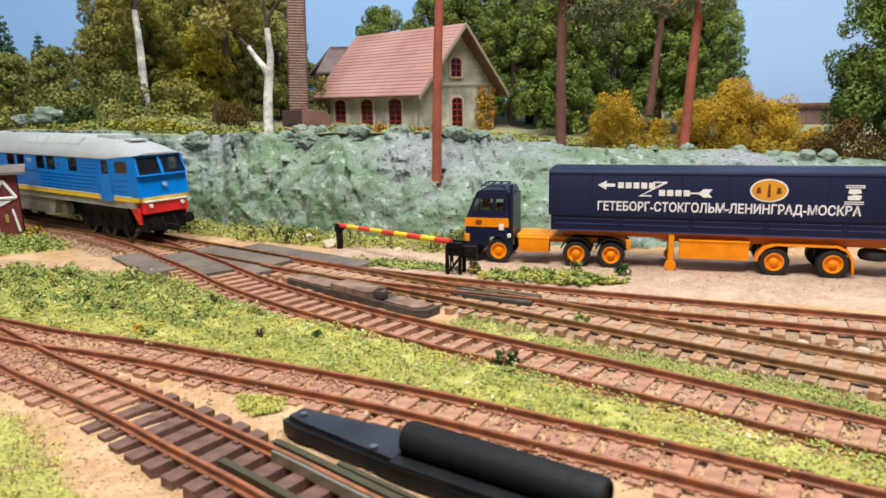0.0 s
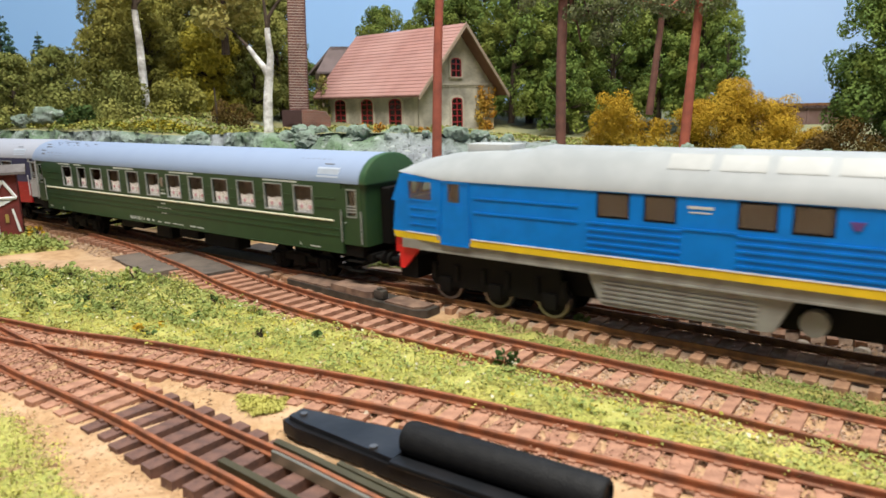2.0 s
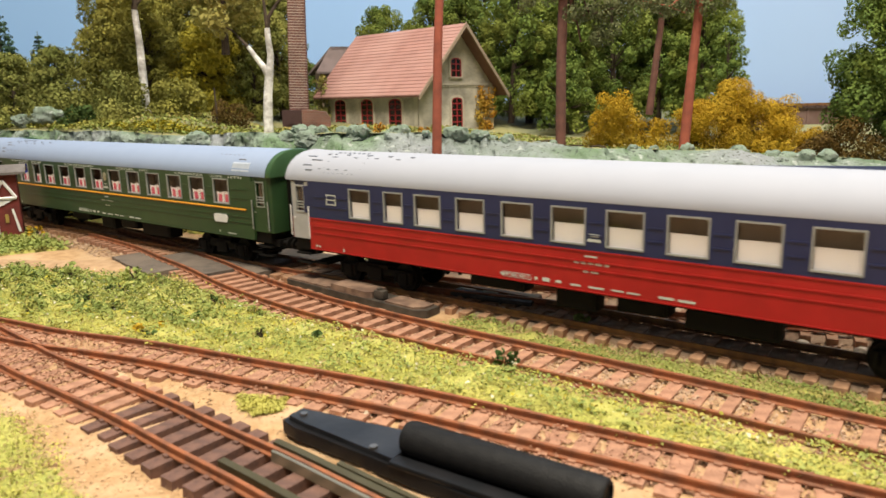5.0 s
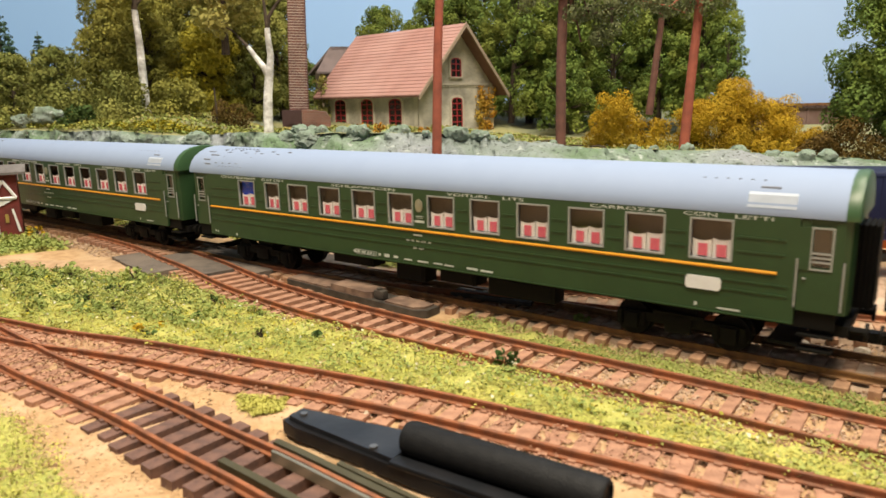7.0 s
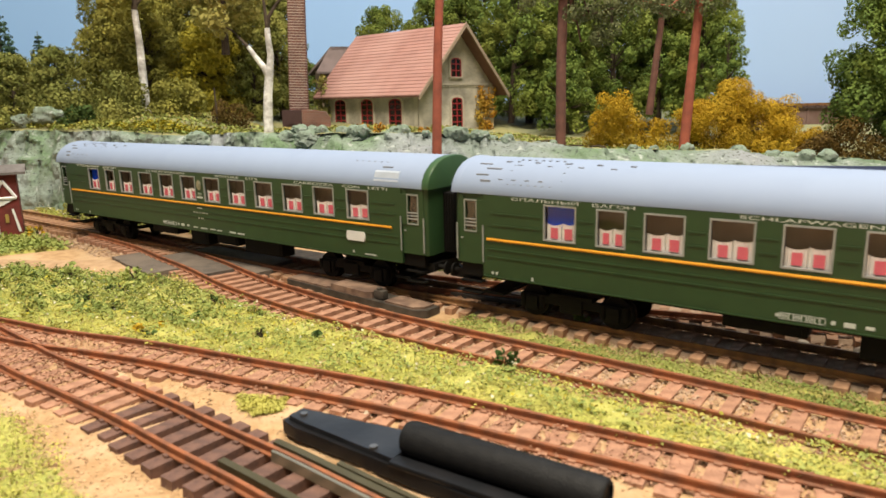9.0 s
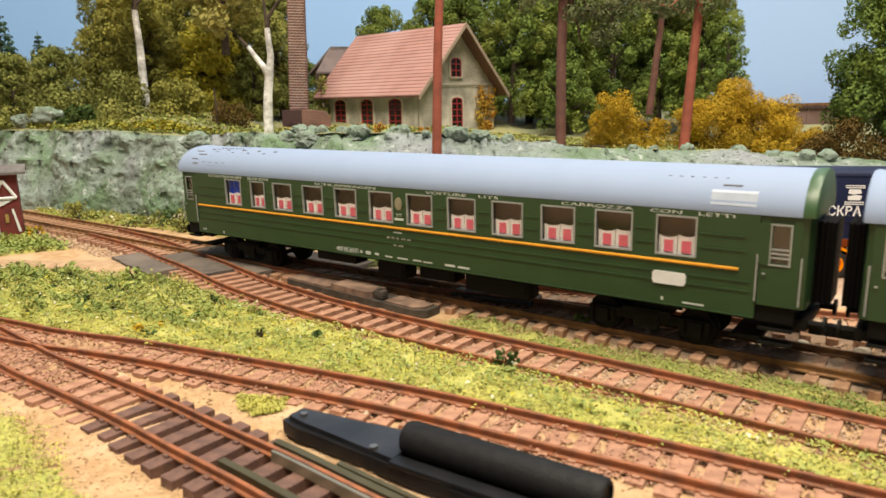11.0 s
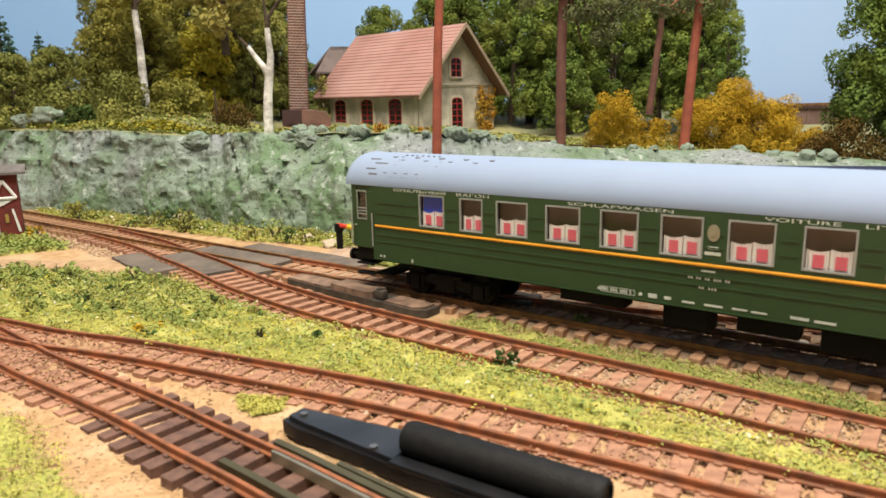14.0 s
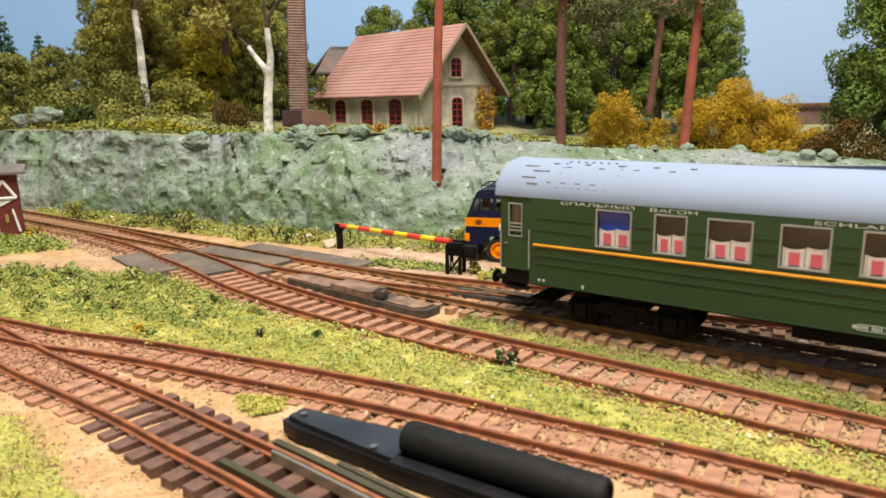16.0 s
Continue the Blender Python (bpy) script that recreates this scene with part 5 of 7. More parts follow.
# arrow and bar device instead of a firm's name
prism(bm, [(45.4, 38.2), (49.2, 40.2), (49.2, 38.9), (53, 38.9), (53, 37.5), (49.2, 37.5), (49.2, 36.2)], "y", ys - 0.12, ys)
for k in range(5):
    box(bm, 54.2 + 3.3 * k, 56.7 + 3.3 * k, ys - 0.12, ys, 36.9, 39.5)
for k in range(4):
    box(bm, 71.6 + 3.4 * k, 74.2 + 3.4 * k, ys - 0.12, ys, 33.8, 36.4)
prism(bm, [(63, 33.4), (68.6, 33.4), (68.6, 34), (64.6, 34), (75, 39.4), (75, 40), (69, 40), (69, 39.4), (73, 39.4)], "y", ys - 0.12, ys)
prism(bm, [(84.5, 35.5), (88, 35.5), (90, 37), (93.5, 37), (92, 35.2), (93.5, 33.4), (90, 33.4), (88, 34.8), (84.5, 34.8)], "y", ys - 0.12, ys)
part("arrow_device", bm, WTXT, t, "white arrow and bar device")
bm = B()
n = 36
prism(bm, [(115.6 + 7.4 * math.cos(2 * math.pi * k / n), 36.8 + 4.9 * math.sin(2 * math.pi * k / n)) for k in range(n)], "y", ys - 0.08, ys)
oval = part("oval_badge", bm, WTXT, t, "amber oval badge with a white rim")
bm = B()
prism(bm, [(115.6 + 6.7 * math.cos(2 * math.pi * k / n), 36.8 + 4.3 * math.sin(2 * math.pi * k / n)) for k in range(n)], "y", ys - 0.14, ys - 0.08)
part("amber_field", bm, plain("amber", (0.78, 0.36, 0.02), 0.5), oval)
bm = B()
for cx, w, h in ((111.6, 2.0, 2.6), (115.6, 1.3, 5.6), (119.4, 2.0, 2.6)):
    prism(bm, [(cx - w / 2, 36.8 - h / 2), (cx + w / 2, 36.8 - h / 2), (cx + w * 0.3, 36.8 + h / 2), (cx - w * 0.3, 36.8 + h / 2)], "y", ys - 0.2, ys - 0.14)
part("brown_mark", bm, plain("mark_brown", (0.16, 0.05, 0.02), 0.5), oval)
bm = B()
for z in (39.3, 38.5, 32.6, 31.8):
    box(bm, 144, 151, ys - 0.1, ys, z - 0.2, z + 0.2)
prism(bm, [(145.2, 33.4), (149.6, 33.4), (150.2, 35.2), (147, 35.8), (150, 36.2), (149.4, 37.9), (145.4, 37.9), (145, 36.2), (148, 35.5), (145, 35)], "y", ys - 0.1, ys)
part("scroll_device", bm, WTXT, t, "white scroll device")

# ---- brick house on the plateau ----
def brick_mat(name, c1, c2, mortar, w, h, mort=0.12):
    m = bpy.data.materials.new(name)
    m.use_nodes = True
    nt = m.node_tree
    N, L = nt.nodes, nt.links
    b = N["Principled BSDF"]
    b.inputs["Roughness"].default_value = 0.9
    tc, mp = N.new("ShaderNodeTexCoord"), N.new("ShaderNodeSeparateXYZ")
    L.new(tc.outputs["Object"], mp.inputs[0])
    ad = N.new("ShaderNodeMath")
    L.new(mp.outputs["X"], ad.inputs[0])
    L.new(mp.outputs["Y"], ad.inputs[1])
    cb = N.new("ShaderNodeCombineXYZ")
    L.new(ad.outputs[0], cb.inputs["X"])
    L.new(mp.outputs["Z"], cb.inputs["Y"])
    br = N.new("ShaderNodeTexBrick")
    br.inputs["Scale"].default_value = 1.0
    br.inputs["Color1"].default_value, br.inputs["Color2"].default_value, br.inputs["Mortar"].default_value = (*c1, 1), (*c2, 1), (*mortar, 1)
    br.inputs["Brick Width"].default_value, br.inputs["Row Height"].default_value, br.inputs["Mortar Size"].default_value = w * K, h * K, mort * K
    L.new(cb.outputs[0], br.inputs["Vector"])
    ns = N.new("ShaderNodeTexNoise")
    ns.inputs["Scale"].default_value, ns.inputs["Detail"].default_value = 45, 6
    L.new(tc.outputs["Object"], ns.inputs["Vector"])
    rg = N.new("ShaderNodeMapRange")
    rg.inputs["From Min"].default_value, rg.inputs["From Max"].default_value, rg.inputs["To Min"].default_value, rg.inputs["To Max"].default_value = 0.35, 0.68, 0.55, 1.15
    L.new(ns.outputs["Fac"], rg.inputs["Value"])
    hs = N.new("ShaderNodeHueSaturation")
    L.new(rg.outputs["Result"], hs.inputs["Value"])
    L.new(br.outputs["Color"], hs.inputs["Color"])
    L.new(hs.outputs["Color"], b.inputs["Base Color"])
    bp = N.new("ShaderNodeBump")
    bp.inputs["Distance"].default_value = 0.0003
    bp.invert = True
    L.new(br.outputs["Fac"], bp.inputs["Height"])
    L.new(bp.outputs["Normal"], b.inputs["Normal"])
    return m


WALLB = brick_mat("yellow_brick", (0.60, 0.55, 0.46), (0.50, 0.46, 0.385), (0.56, 0.53, 0.46), 3.6, 1.5, 0.2)
ROOFT = mat("roof_tile_red", (0.43, 0.225, 0.20), 0.8, second=(0.37, 0.195, 0.175), third=(0.47, 0.275, 0.25), scale=70, bump=0.5, bscale=700, per=0.07)
ROOFT2 = mat("roof_tile_grey", (0.17, 0.13, 0.13), 0.85, second=(0.13, 0.10, 0.10), scale=70, bump=0.5, bscale=700)
WRED = plain("window_red", (0.34, 0.022, 0.03), 0.6)
WDARK = plain("window_dark", (0.02, 0.017, 0.017), 0.15)
BARGE = plain("barge_board", (0.33, 0.25, 0.19), 0.8, bump=0.3)


def arch_window(parent, x, z0, w, h, face):
    """Arched window: brick surround, sill, red frame with glazing bars, dark pane. face 'g': gable, 'l': long wall."""
    m = PM(x, 0, 0) if face == "g" else PM(0, x, 0, -90)
    rise = w * 0.22
    def outline(a):
        pts = [(-w / 2 - a, z0 - a * 0.3), (w / 2 + a, z0 - a * 0.3)]
        pts += [(w / 2 * (1 + 2 * a / w) * math.cos(t), z0 + h - rise + (rise + a) * math.sin(t)) for t in [math.pi * k / 10 for k in range(11)]]
        return pts
    bm = B()
    o, i = outline(2.2), outline(0.0)
    n = len(o)
    loft(bm, [[(p[0], y, p[1]) for p in q] for q, y in ((o, 0.2), (o, -0.9), (i, -0.9), (i, 0.2))], cap=False)
    win = part("window", bm, plain("brick_surround", (0.54, 0.50, 0.42), 0.9, bump=0.5), parent, "arched brick window surround")
    win.matrix_basis = m
    bm = B()
    prism(bm, i, "y", -0.25, 0.05)
    part("pane", bm, WDARK, win)
    bm = B()
    q = outline(-1.0)
    loft(bm, [[(p[0], y, p[1]) for p in r] for r, y in ((i, -0.2), (i, -0.8), (q, -0.8), (q, -0.2))], cap=False)
    box(bm, -0.5, 0.5, -0.75, -0.2, z0, z0 + h - 0.5)
    for k in range(1, 5 if h > 20 else 3):
        zz = z0 + h * k / (5 if h > 20 else 3)
        box(bm, -w / 2 + 0.4, w / 2 - 0.4, -0.7, -0.2, zz - 0.4, zz + 0.4)
    part("frame", bm, WRED, win, "dark red window frame with glazing bars")
    bm = B()
    box(bm, -w / 2 - 1.5, w / 2 + 1.5, -1.8, 0.1, z0 - 1.4, z0 - 0.1, 0.2)
    part("sill", bm, plain("stone_sill", (0.45, 0.40, 0.34), 0.85), win)


t = thing("brick_house", "weathered yellow brick house with red tiled roof and arched windows", "house", PM(-19, 620, 44.5, 45))
GW, LL, EH, RH = 100, 139, 40.5, 93
bm = B()
prism(bm, [(0, -4), (GW, -4), (GW, EH), (GW / 2, RH - 2.5), (0, EH)], "y", 0, 2.5)
prism(bm, [(0, -4), (GW, -4), (GW, EH), (GW / 2, RH - 2.5), (0, EH)], "y", LL - 2.5, LL)
box(bm, 0, 2.5, 2.5, LL - 2.5, -4, EH)
box(bm, GW - 2.5, GW, 2.5, LL - 2.5, -4, EH)
part("wall", bm, WALLB, t, smooth=False)
bm = B()
for k in range(24):
    box(bm, 2 + 4.05 * k, 4 + 4.05 * k, -0.9, 0.1, EH - 1.4, EH + 0.2)
box(bm, 0, GW, -1.2, 0.1, EH + 0.2, EH + 1.6)
for x0, x1, y0, y1 in ((-0.8, 5, -0.8, 0.1), (-0.8, 0.1, -0.8, 5), (GW - 5, GW + 0.6, -0.8, 0.1)):
    box(bm, x0, x1, y0, y1, -4, EH - 1)
for k in range(12):
    box(bm, -0.8, 0.1, 4 + 11 * k, 6 + 11 * k, EH - 2.6, EH - 0.6)
part("cornice", bm, plain("cornice_brick", (0.50, 0.46, 0.39), 0.9, bump=0.5), t)
OV, FO = 9.0, 12.0
sl = (RH - EH) / (GW / 2)
for side in (-1, 1):
    r = thing("roof_slope", "", "", Matrix())
    r.parent = t
    n = 20
    px_ = lambda f: (GW / 2 + side * (GW / 2 + OV) * f)
    pz_ = lambda f: RH + 1.0 - (GW / 2 + OV) * f * sl
    for k in range(n):
        bm = B()
        a, b2 = k / n, (k + 1.12) / n
        loft(bm, [[(px_(a), y, pz_(a) + 0.35), (px_(b2), y, pz_(b2) + 1.0), (px_(b2), y, pz_(b2)), (px_(a), y, pz_(a) - 0.8)] for y in (-FO, LL + 6)])
        part("tile_course", bm, ROOFT, r, smooth=False)
    bm = B()
    loft(bm, [[(px_(0), y, pz_(0) - 0.8), (px_(1.0), y, pz_(1.0) - 0.6), (px_(1.0), y, pz_(1.0) - 1.6), (px_(0), y, pz_(0) - 2.2)] for y in (-FO, LL + 6)])
    part("soffit", bm, plain("soffit_brown", (0.16, 0.08, 0.06), 0.85), r)
    bm = B()
    loft(bm, [[(px_(-0.005), y, pz_(0) + 1.2), (px_(1.02), y, pz_(1.02) + 1.2), (px_(1.02), y, pz_(1.02) - 2.6), (px_(-0.005), y, pz_(0) - 2.6)] for y in (-FO - 1.2, -FO)])
    part("barge_board", bm, BARGE, r)
for x in (30, 70.5, 112):
    arch_window(t, x, 4.5, 17.5, 25, "l")
arch_window(t, 49, 1.5, 14.5, 28, "g")
arch_window(t, 48.5, 48, 14, 17, "g")

# annex behind, boiler house and chimney
t = thing("annex", "low outbuilding with a dark grey tiled roof", "outbuilding", PM(-128, 770, 48, 20))
bm = B()
box(bm, 0, 56, 0, 34, 0, 58)
part("wall", bm, plain("annex_wall", (0.20, 0.15, 0.11), 0.9, bump=0.5), t)
bm = B()
loft(bm, [[(-6, -8, 56), (16, 20, 84), (44, 20, 84), (64, -8, 56)], [(-6, -8, 54), (16, 24, 80), (44, 24, 80), (64, -8, 54)]])
loft(bm, [[(-6, 44, 56), (16, 20, 84), (44, 20, 84), (64, 44, 56)], [(-6, 44, 54), (16, 16, 80), (44, 16, 80), (64, 44, 54)]])
part("roof", bm, ROOFT2, t)
t = thing("boiler_house", "low red brick boiler house below the chimney", "boiler house", PM(-126.5, 622, 46, 8))
BRK = brick_mat("red_brick", (0.26, 0.085, 0.06), (0.20, 0.07, 0.055), (0.28, 0.22, 0.19), 3.2, 1.4, 0.22)
for x0, x1, arch, m_ in ((-13, 4, False, plain("sooty_brick", (0.06, 0.03, 0.03), 0.9, bump=0.5)), (4.2, 29, True, BRK)):
    bm = B()
    if arch:
        prism(bm, [(x0, -4), (x1, -4), (x1, 12), (x1 - 4, 18), (x0 + 4, 20), (x0, 20)], "y", 0, 26)
    else:
        box(bm, x0, x1, 0, 24, -4, 20)
    w = part("wall", bm, m_, t, smooth=False)
    bm = B()
    cx = (x0 + x1) / 2
    pts = [(cx + 8 * math.cos(math.pi * k / 10), 2 + 8 * math.sin(math.pi * k / 10)) for k in range(11)]
    inn = [(cx + 6.2 * math.cos(math.pi * k / 10), 2 + 6.2 * math.sin(math.pi * k / 10)) for k in range(10, -1, -1)]
    prism(bm, pts + inn, "y", -0.7, 0.1)
    part("arch", bm, m_, w)
t = thing("brick_chimney", "tall tapering square chimney of reddish brown brick", "chimney", PM(-130, 648, 46, 0, 0, 2.1) @ PM(0, 0, 0, 6) @ Matrix.Diagonal((0.9, 0.9, 1, 1)))
rnd = random.Random(4)
bm = B()
for c in range(58):
    z = 20 + 2.35 * c
    wd = 9.2 - 0.026 * c
    for s4 in range(4):
        m4 = Matrix.Rotation(math.pi / 2 * s4, 3, "Z")
        k = -wd + (0 if c % 2 else -1.9)
        while k < wd:
            a, b2 = max(k, -wd), min(k + 3.6, wd)
            if b2 - a > 0.6:
                j = rnd.uniform(-0.12, 0.15)
                vs = [bm.verts.new(m4 @ Vector((x, y, zz))) for zz in (z, z + 1.75) for y in (-wd - j, -wd + 1.5) for x in (a, b2)]
                for q in ((0, 2, 3, 1), (4, 5, 7, 6), (0, 1, 5, 4), (2, 6, 7, 3), (0, 4, 6, 2), (1, 3, 7, 5)):
                    bm.faces.new([vs[i] for i in q])
            k += 3.9
o = part("brickwork", bm, mat("chimney_brick", (0.19, 0.085, 0.07), 0.9, second=(0.12, 0.055, 0.05), scale=300, bump=0.4, per=0.3), t, smooth=False)
tagged(o, kind="stuff")
bm = B()
loft(bm, [[(-w, -w, z), (w, -w, z), (w, w, z), (-w, w, z)] for w, z in ((9.05, 16), (7.5, 157))])
part("mortar_core", bm, plain("mortar", (0.55, 0.48, 0.44), 0.95), t)
bm = B()
box(bm, -9.8, 9.8, -9.8, 9.8, -6, 20, 0.5)
part("plinth", bm, BRK, t, smooth=False)

# ---- foliage ----
def quick_mesh(name, verts, faces):
    """A mesh from arrays of millimetre points and of equal-sided faces."""
    me = bpy.data.meshes.new(name)
    n, k = faces.shape
    me.vertices.add(len(verts))
    me.vertices.foreach_set("co", (np.asarray(verts) * K).astype(np.float32).ravel())
    me.loops.add(n * k)
    me.loops.foreach_set("vertex_index", faces.astype(np.int32).ravel())
    me.polygons.add(n)
    me.polygons.foreach_set("loop_start", np.arange(0, n * k, k, dtype=np.int32))
    me.update(calc_edges=True)
    return me


def leaf_mesh(name, clusters, n_each, size, material, seed, flat=0.0):
    """Many small tilted leaf flakes on the shells of many clumps."""
    rs = np.random.RandomState(seed)
    V, F = [], []
    base = 0
    for (cx, cy, cz, r) in clusters:
        n = max(8, int(n_each * (r / 10.0) ** 2))
        d = rs.normal(size=(n, 3))
        d /= np.linalg.norm(d, axis=1)[:, None]
        rad = r * (0.66 + 0.38 * rs.rand(n) ** 0.6)[:, None]
        c = np.array([cx, cy, cz]) + d * rad * np.array([1, 1, 1 - flat])
        nrm = d + rs.normal(scale=0.38, size=(n, 3))
        nrm /= np.linalg.norm(nrm, axis=1)[:, None]
        a = np.cross(nrm, rs.normal(size=(n, 3)))
        a /= np.linalg.norm(a, axis=1)[:, None]
        b = np.cross(nrm, a)
        s = (size * (0.6 + 0.8 * rs.rand(n)))[:, None]
        k = 0.55 + 0.4 * rs.rand(n)[:, None]
        q = np.stack([c - a * s, c - b * s * k + nrm * s * 0.25, c + a * s, c + b * s * k + nrm * s * 0.25], 1).reshape(-1, 3)
        V.append(q)
        F.append(np.arange(base, base + 4 * n).reshape(-1, 4))
        base += 4 * n
    me = quick_mesh(name, np.concatenate(V), np.concatenate(F))
    me.materials.append(material)
    return me


def leaf_mat(name, base, second, third, per=0.22):
    return mat(name, base, 0.85, second=second, third=third, scale=110, per=per, spec=0.2)


LEAF = {
    "olive": leaf_mat("leaf_olive", (0.23, 0.225, 0.05), (0.14, 0.145, 0.035), (0.31, 0.285, 0.065)),
    "mid": leaf_mat("leaf_mid", (0.215, 0.23, 0.065), (0.135, 0.16, 0.042), (0.30, 0.295, 0.08)),
    "dark": leaf_mat("leaf_dark", (0.17, 0.235, 0.05), (0.08, 0.135, 0.032), (0.26, 0.30, 0.065)),
    "spruce": leaf_mat("leaf_spruce", (0.05, 0.10, 0.065), (0.035, 0.075, 0.045), (0.07, 0.12, 0.07)),
    "yellow": leaf_mat("leaf_yellow", (0.46, 0.39, 0.04), (0.36, 0.32, 0.04), (0.33, 0.31, 0.06)),
    "light": leaf_mat("leaf_light", (0.33, 0.31, 0.10), (0.26, 0.26, 0.08), (0.38, 0.33, 0.10)),
    "ochre": leaf_mat("leaf_ochre", (0.52, 0.34, 0.03), (0.38, 0.235, 0.02), (0.58, 0.41, 0.05)),
    "bright": leaf_mat("leaf_bright", (0.135, 0.205, 0.045), (0.08, 0.135, 0.035), (0.20, 0.265, 0.06)),
    "brown": leaf_mat("leaf_brown", (0.13, 0.08, 0.022), (0.09, 0.055, 0.016), (0.15, 0.11, 0.03)),
    "pine": leaf_mat("leaf_pine", (0.13, 0.15, 0.07), (0.09, 0.11, 0.05), (0.17, 0.18, 0.09)),
    "ivy": leaf_mat("leaf_ivy", (0.46, 0.22, 0.03), (0.36, 0.16, 0.02), (0.40, 0.27, 0.05)),
    "grass": leaf_mat("leaf_grass", (0.46, 0.44, 0.11), (0.39, 0.41, 0.10), (0.55, 0.50, 0.14), 0.10),
    "moss": leaf_mat("leaf_moss", (0.29, 0.345, 0.10), (0.21, 0.275, 0.08), (0.39, 0.41, 0.125), 0.12),
    "pale": leaf_mat("leaf_pale", (0.62, 0.60, 0.48), (0.54, 0.52, 0.40), (0.70, 0.66, 0.50)),
    "dkmoss": leaf_mat("leaf_dark_moss", (0.06, 0.11, 0.03), (0.04, 0.08, 0.02), (0.10, 0.14, 0.04)),
    "straw": leaf_mat("leaf_straw", (0.40, 0.34, 0.13), (0.32, 0.26, 0.09), (0.46, 0.40, 0.2)),
}
BARKD = mat("bark_dark", (0.07, 0.05, 0.035), 0.9, second=(0.045, 0.03, 0.022), scale=300, bump=0.8)
BIRCH = mat("bark_birch", (0.86, 0.87, 0.88), 0.8, second=(0.52, 0.51, 0.51), third=(0.14, 0.13, 0.12), scale=260, bump=0.5)
PINER = mat("bark_pine_red", (0.36, 0.095, 0.06), 0.8, second=(0.27, 0.075, 0.05), scale=150, bump=0.5)
PINEB = mat("bark_pine_brown", (0.17, 0.075, 0.06), 0.85, second=(0.12, 0.055, 0.045), scale=150, bump=0.5)


def limb(bm, pts, r0, r1, seg=9):
    """A tapering bent limb."""
    n = len(pts) - 1
    rings = []
    for i, p in enumerate(pts):
        p = Vector(p)
        d = (Vector(pts[min(i + 1, n)]) - Vector(pts[max(i - 1, 0)])).normalized()
        u = d.orthogonal().normalized() if abs(d.z) < 0.9 else Vector((1, 0, 0))
        u = (u - d * u.dot(d)).normalized()
        w = d.cross(u)
        r = r0 + (r1 - r0) * i / n
        rings.append([p + u * (r * math.cos(2 * math.pi * k / seg)) + w * (r * math.sin(2 * math.pi * k / seg)) for k in range(seg)])
    return loft(bm, rings)


def broadleaf(label, x, y, z, h, w, leaf, seed, low=0.12, n=60, bark=None, size=1.55, dens=210, group="trees behind the line", rough_=1.0):
    """A tree with limbs and a crown of many clumps, uneven with gaps."""
    rnd = random.Random(seed)
    t = thing("tree", label, "tree", PM(x, y, z), group=group)
    bm = B()
    lean = rnd.uniform(-0.06, 0.06) * h
    limb(bm, [(0, 0, -4), (lean * 0.3, 0, h * 0.3), (lean * 0.7, 0, h * 0.6), (lean, 0, h * 0.9)], w * 0.035 + 0.8, 0.4)
    cl = []
    for i in range(n):
        f = low + (1 - low) * rnd.random()
        ww = w / 2 * (math.sin(math.pi * min(1, (0.22 + 0.74 * f))) ** 0.6) * 0.92
        a, q = rnd.uniform(0, 2 * math.pi), rnd.random() ** 0.45
        r = w * rnd.uniform(0.075, 0.15) * rough_
        cl.append((lean * f + ww * q * math.cos(a), ww * q * math.sin(a), h * f - r * 0.3, r))
        if i % 6 == 0:
            limb(bm, [(lean * f * 0.7, 0, h * f * 0.7), (lean * f + ww * q * math.cos(a) * 0.5, ww * q * math.sin(a) * 0.5, h * f * 0.86), cl[-1][:3]], 0.9, 0.3, 6)
    part("trunk", bm, bark or BARKD, t)
    put("crown", leaf_mesh("crown", cl, dens, size, LEAF[leaf], seed), t, Matrix())
    return t


def bush(label, x, y, z, h, w, leaf, seed, n=26, size=1.15, dens=250, name="bush", d=None):
    rnd = random.Random(seed)
    t = thing(name, label, name, PM(x, y, z), group="bushes on the layout")
    d = d or w
    cl = []
    for i in range(n):
        a, q, f = rnd.uniform(0, 2 * math.pi), rnd.random() ** 0.5, rnd.random()
        r = min(h, w) * rnd.uniform(0.13, 0.25)
        k = (1 - f * f * 0.75) ** 0.5
        cl.append((w / 2 * q * k * math.cos(a) * 0.85, d / 2 * q * k * math.sin(a) * 0.85, max(r * 0.4, h * f - r * 0.7), r))
    bm = B()
    for i in range(5):
        limb(bm, [(rnd.uniform(-1, 1), rnd.uniform(-1, 1), -2), (cl[i][0] * 0.5, cl[i][1] * 0.5, cl[i][2] * 0.6), cl[i][:3]], 0.7, 0.2, 6)
    part("stem", bm, BARKD, t)
    put("foliage", leaf_mesh("foliage", cl, dens, size, LEAF[leaf], seed), t, Matrix())
    return t


def spruce(label, x, y, z, h, w, seed):
    rnd = random.Random(seed)
    t = thing("spruce", label, "tree", PM(x, y, z), group="trees behind the line")
    bm = B()
    limb(bm, [(0, 0, -4), (0, 0, h * 0.5), (0, 0, h)], w * 0.05, 0.3)
    cl = []
    tiers = 15
    for i in range(tiers):
        f = i / tiers
        rr = w / 2 * (1 - f) ** 0.85
        m = max(4, int(11 * (1 - f)))
        for k in range(m):
            a = 2 * math.pi * (k + rnd.random() * 0.6) / m
            r = rr * rnd.uniform(0.28, 0.42) + 1.2
            cl.append((rr * 0.72 * math.cos(a), rr * 0.72 * math.sin(a), h * (0.1 + 0.88 * f) - rr * 0.12, r))
    part("trunk", bm, BARKD, t)
    put("crown", leaf_mesh("crown", cl, 110, 1.9, LEAF["spruce"], seed, 0.35), t, Matrix())
    return t


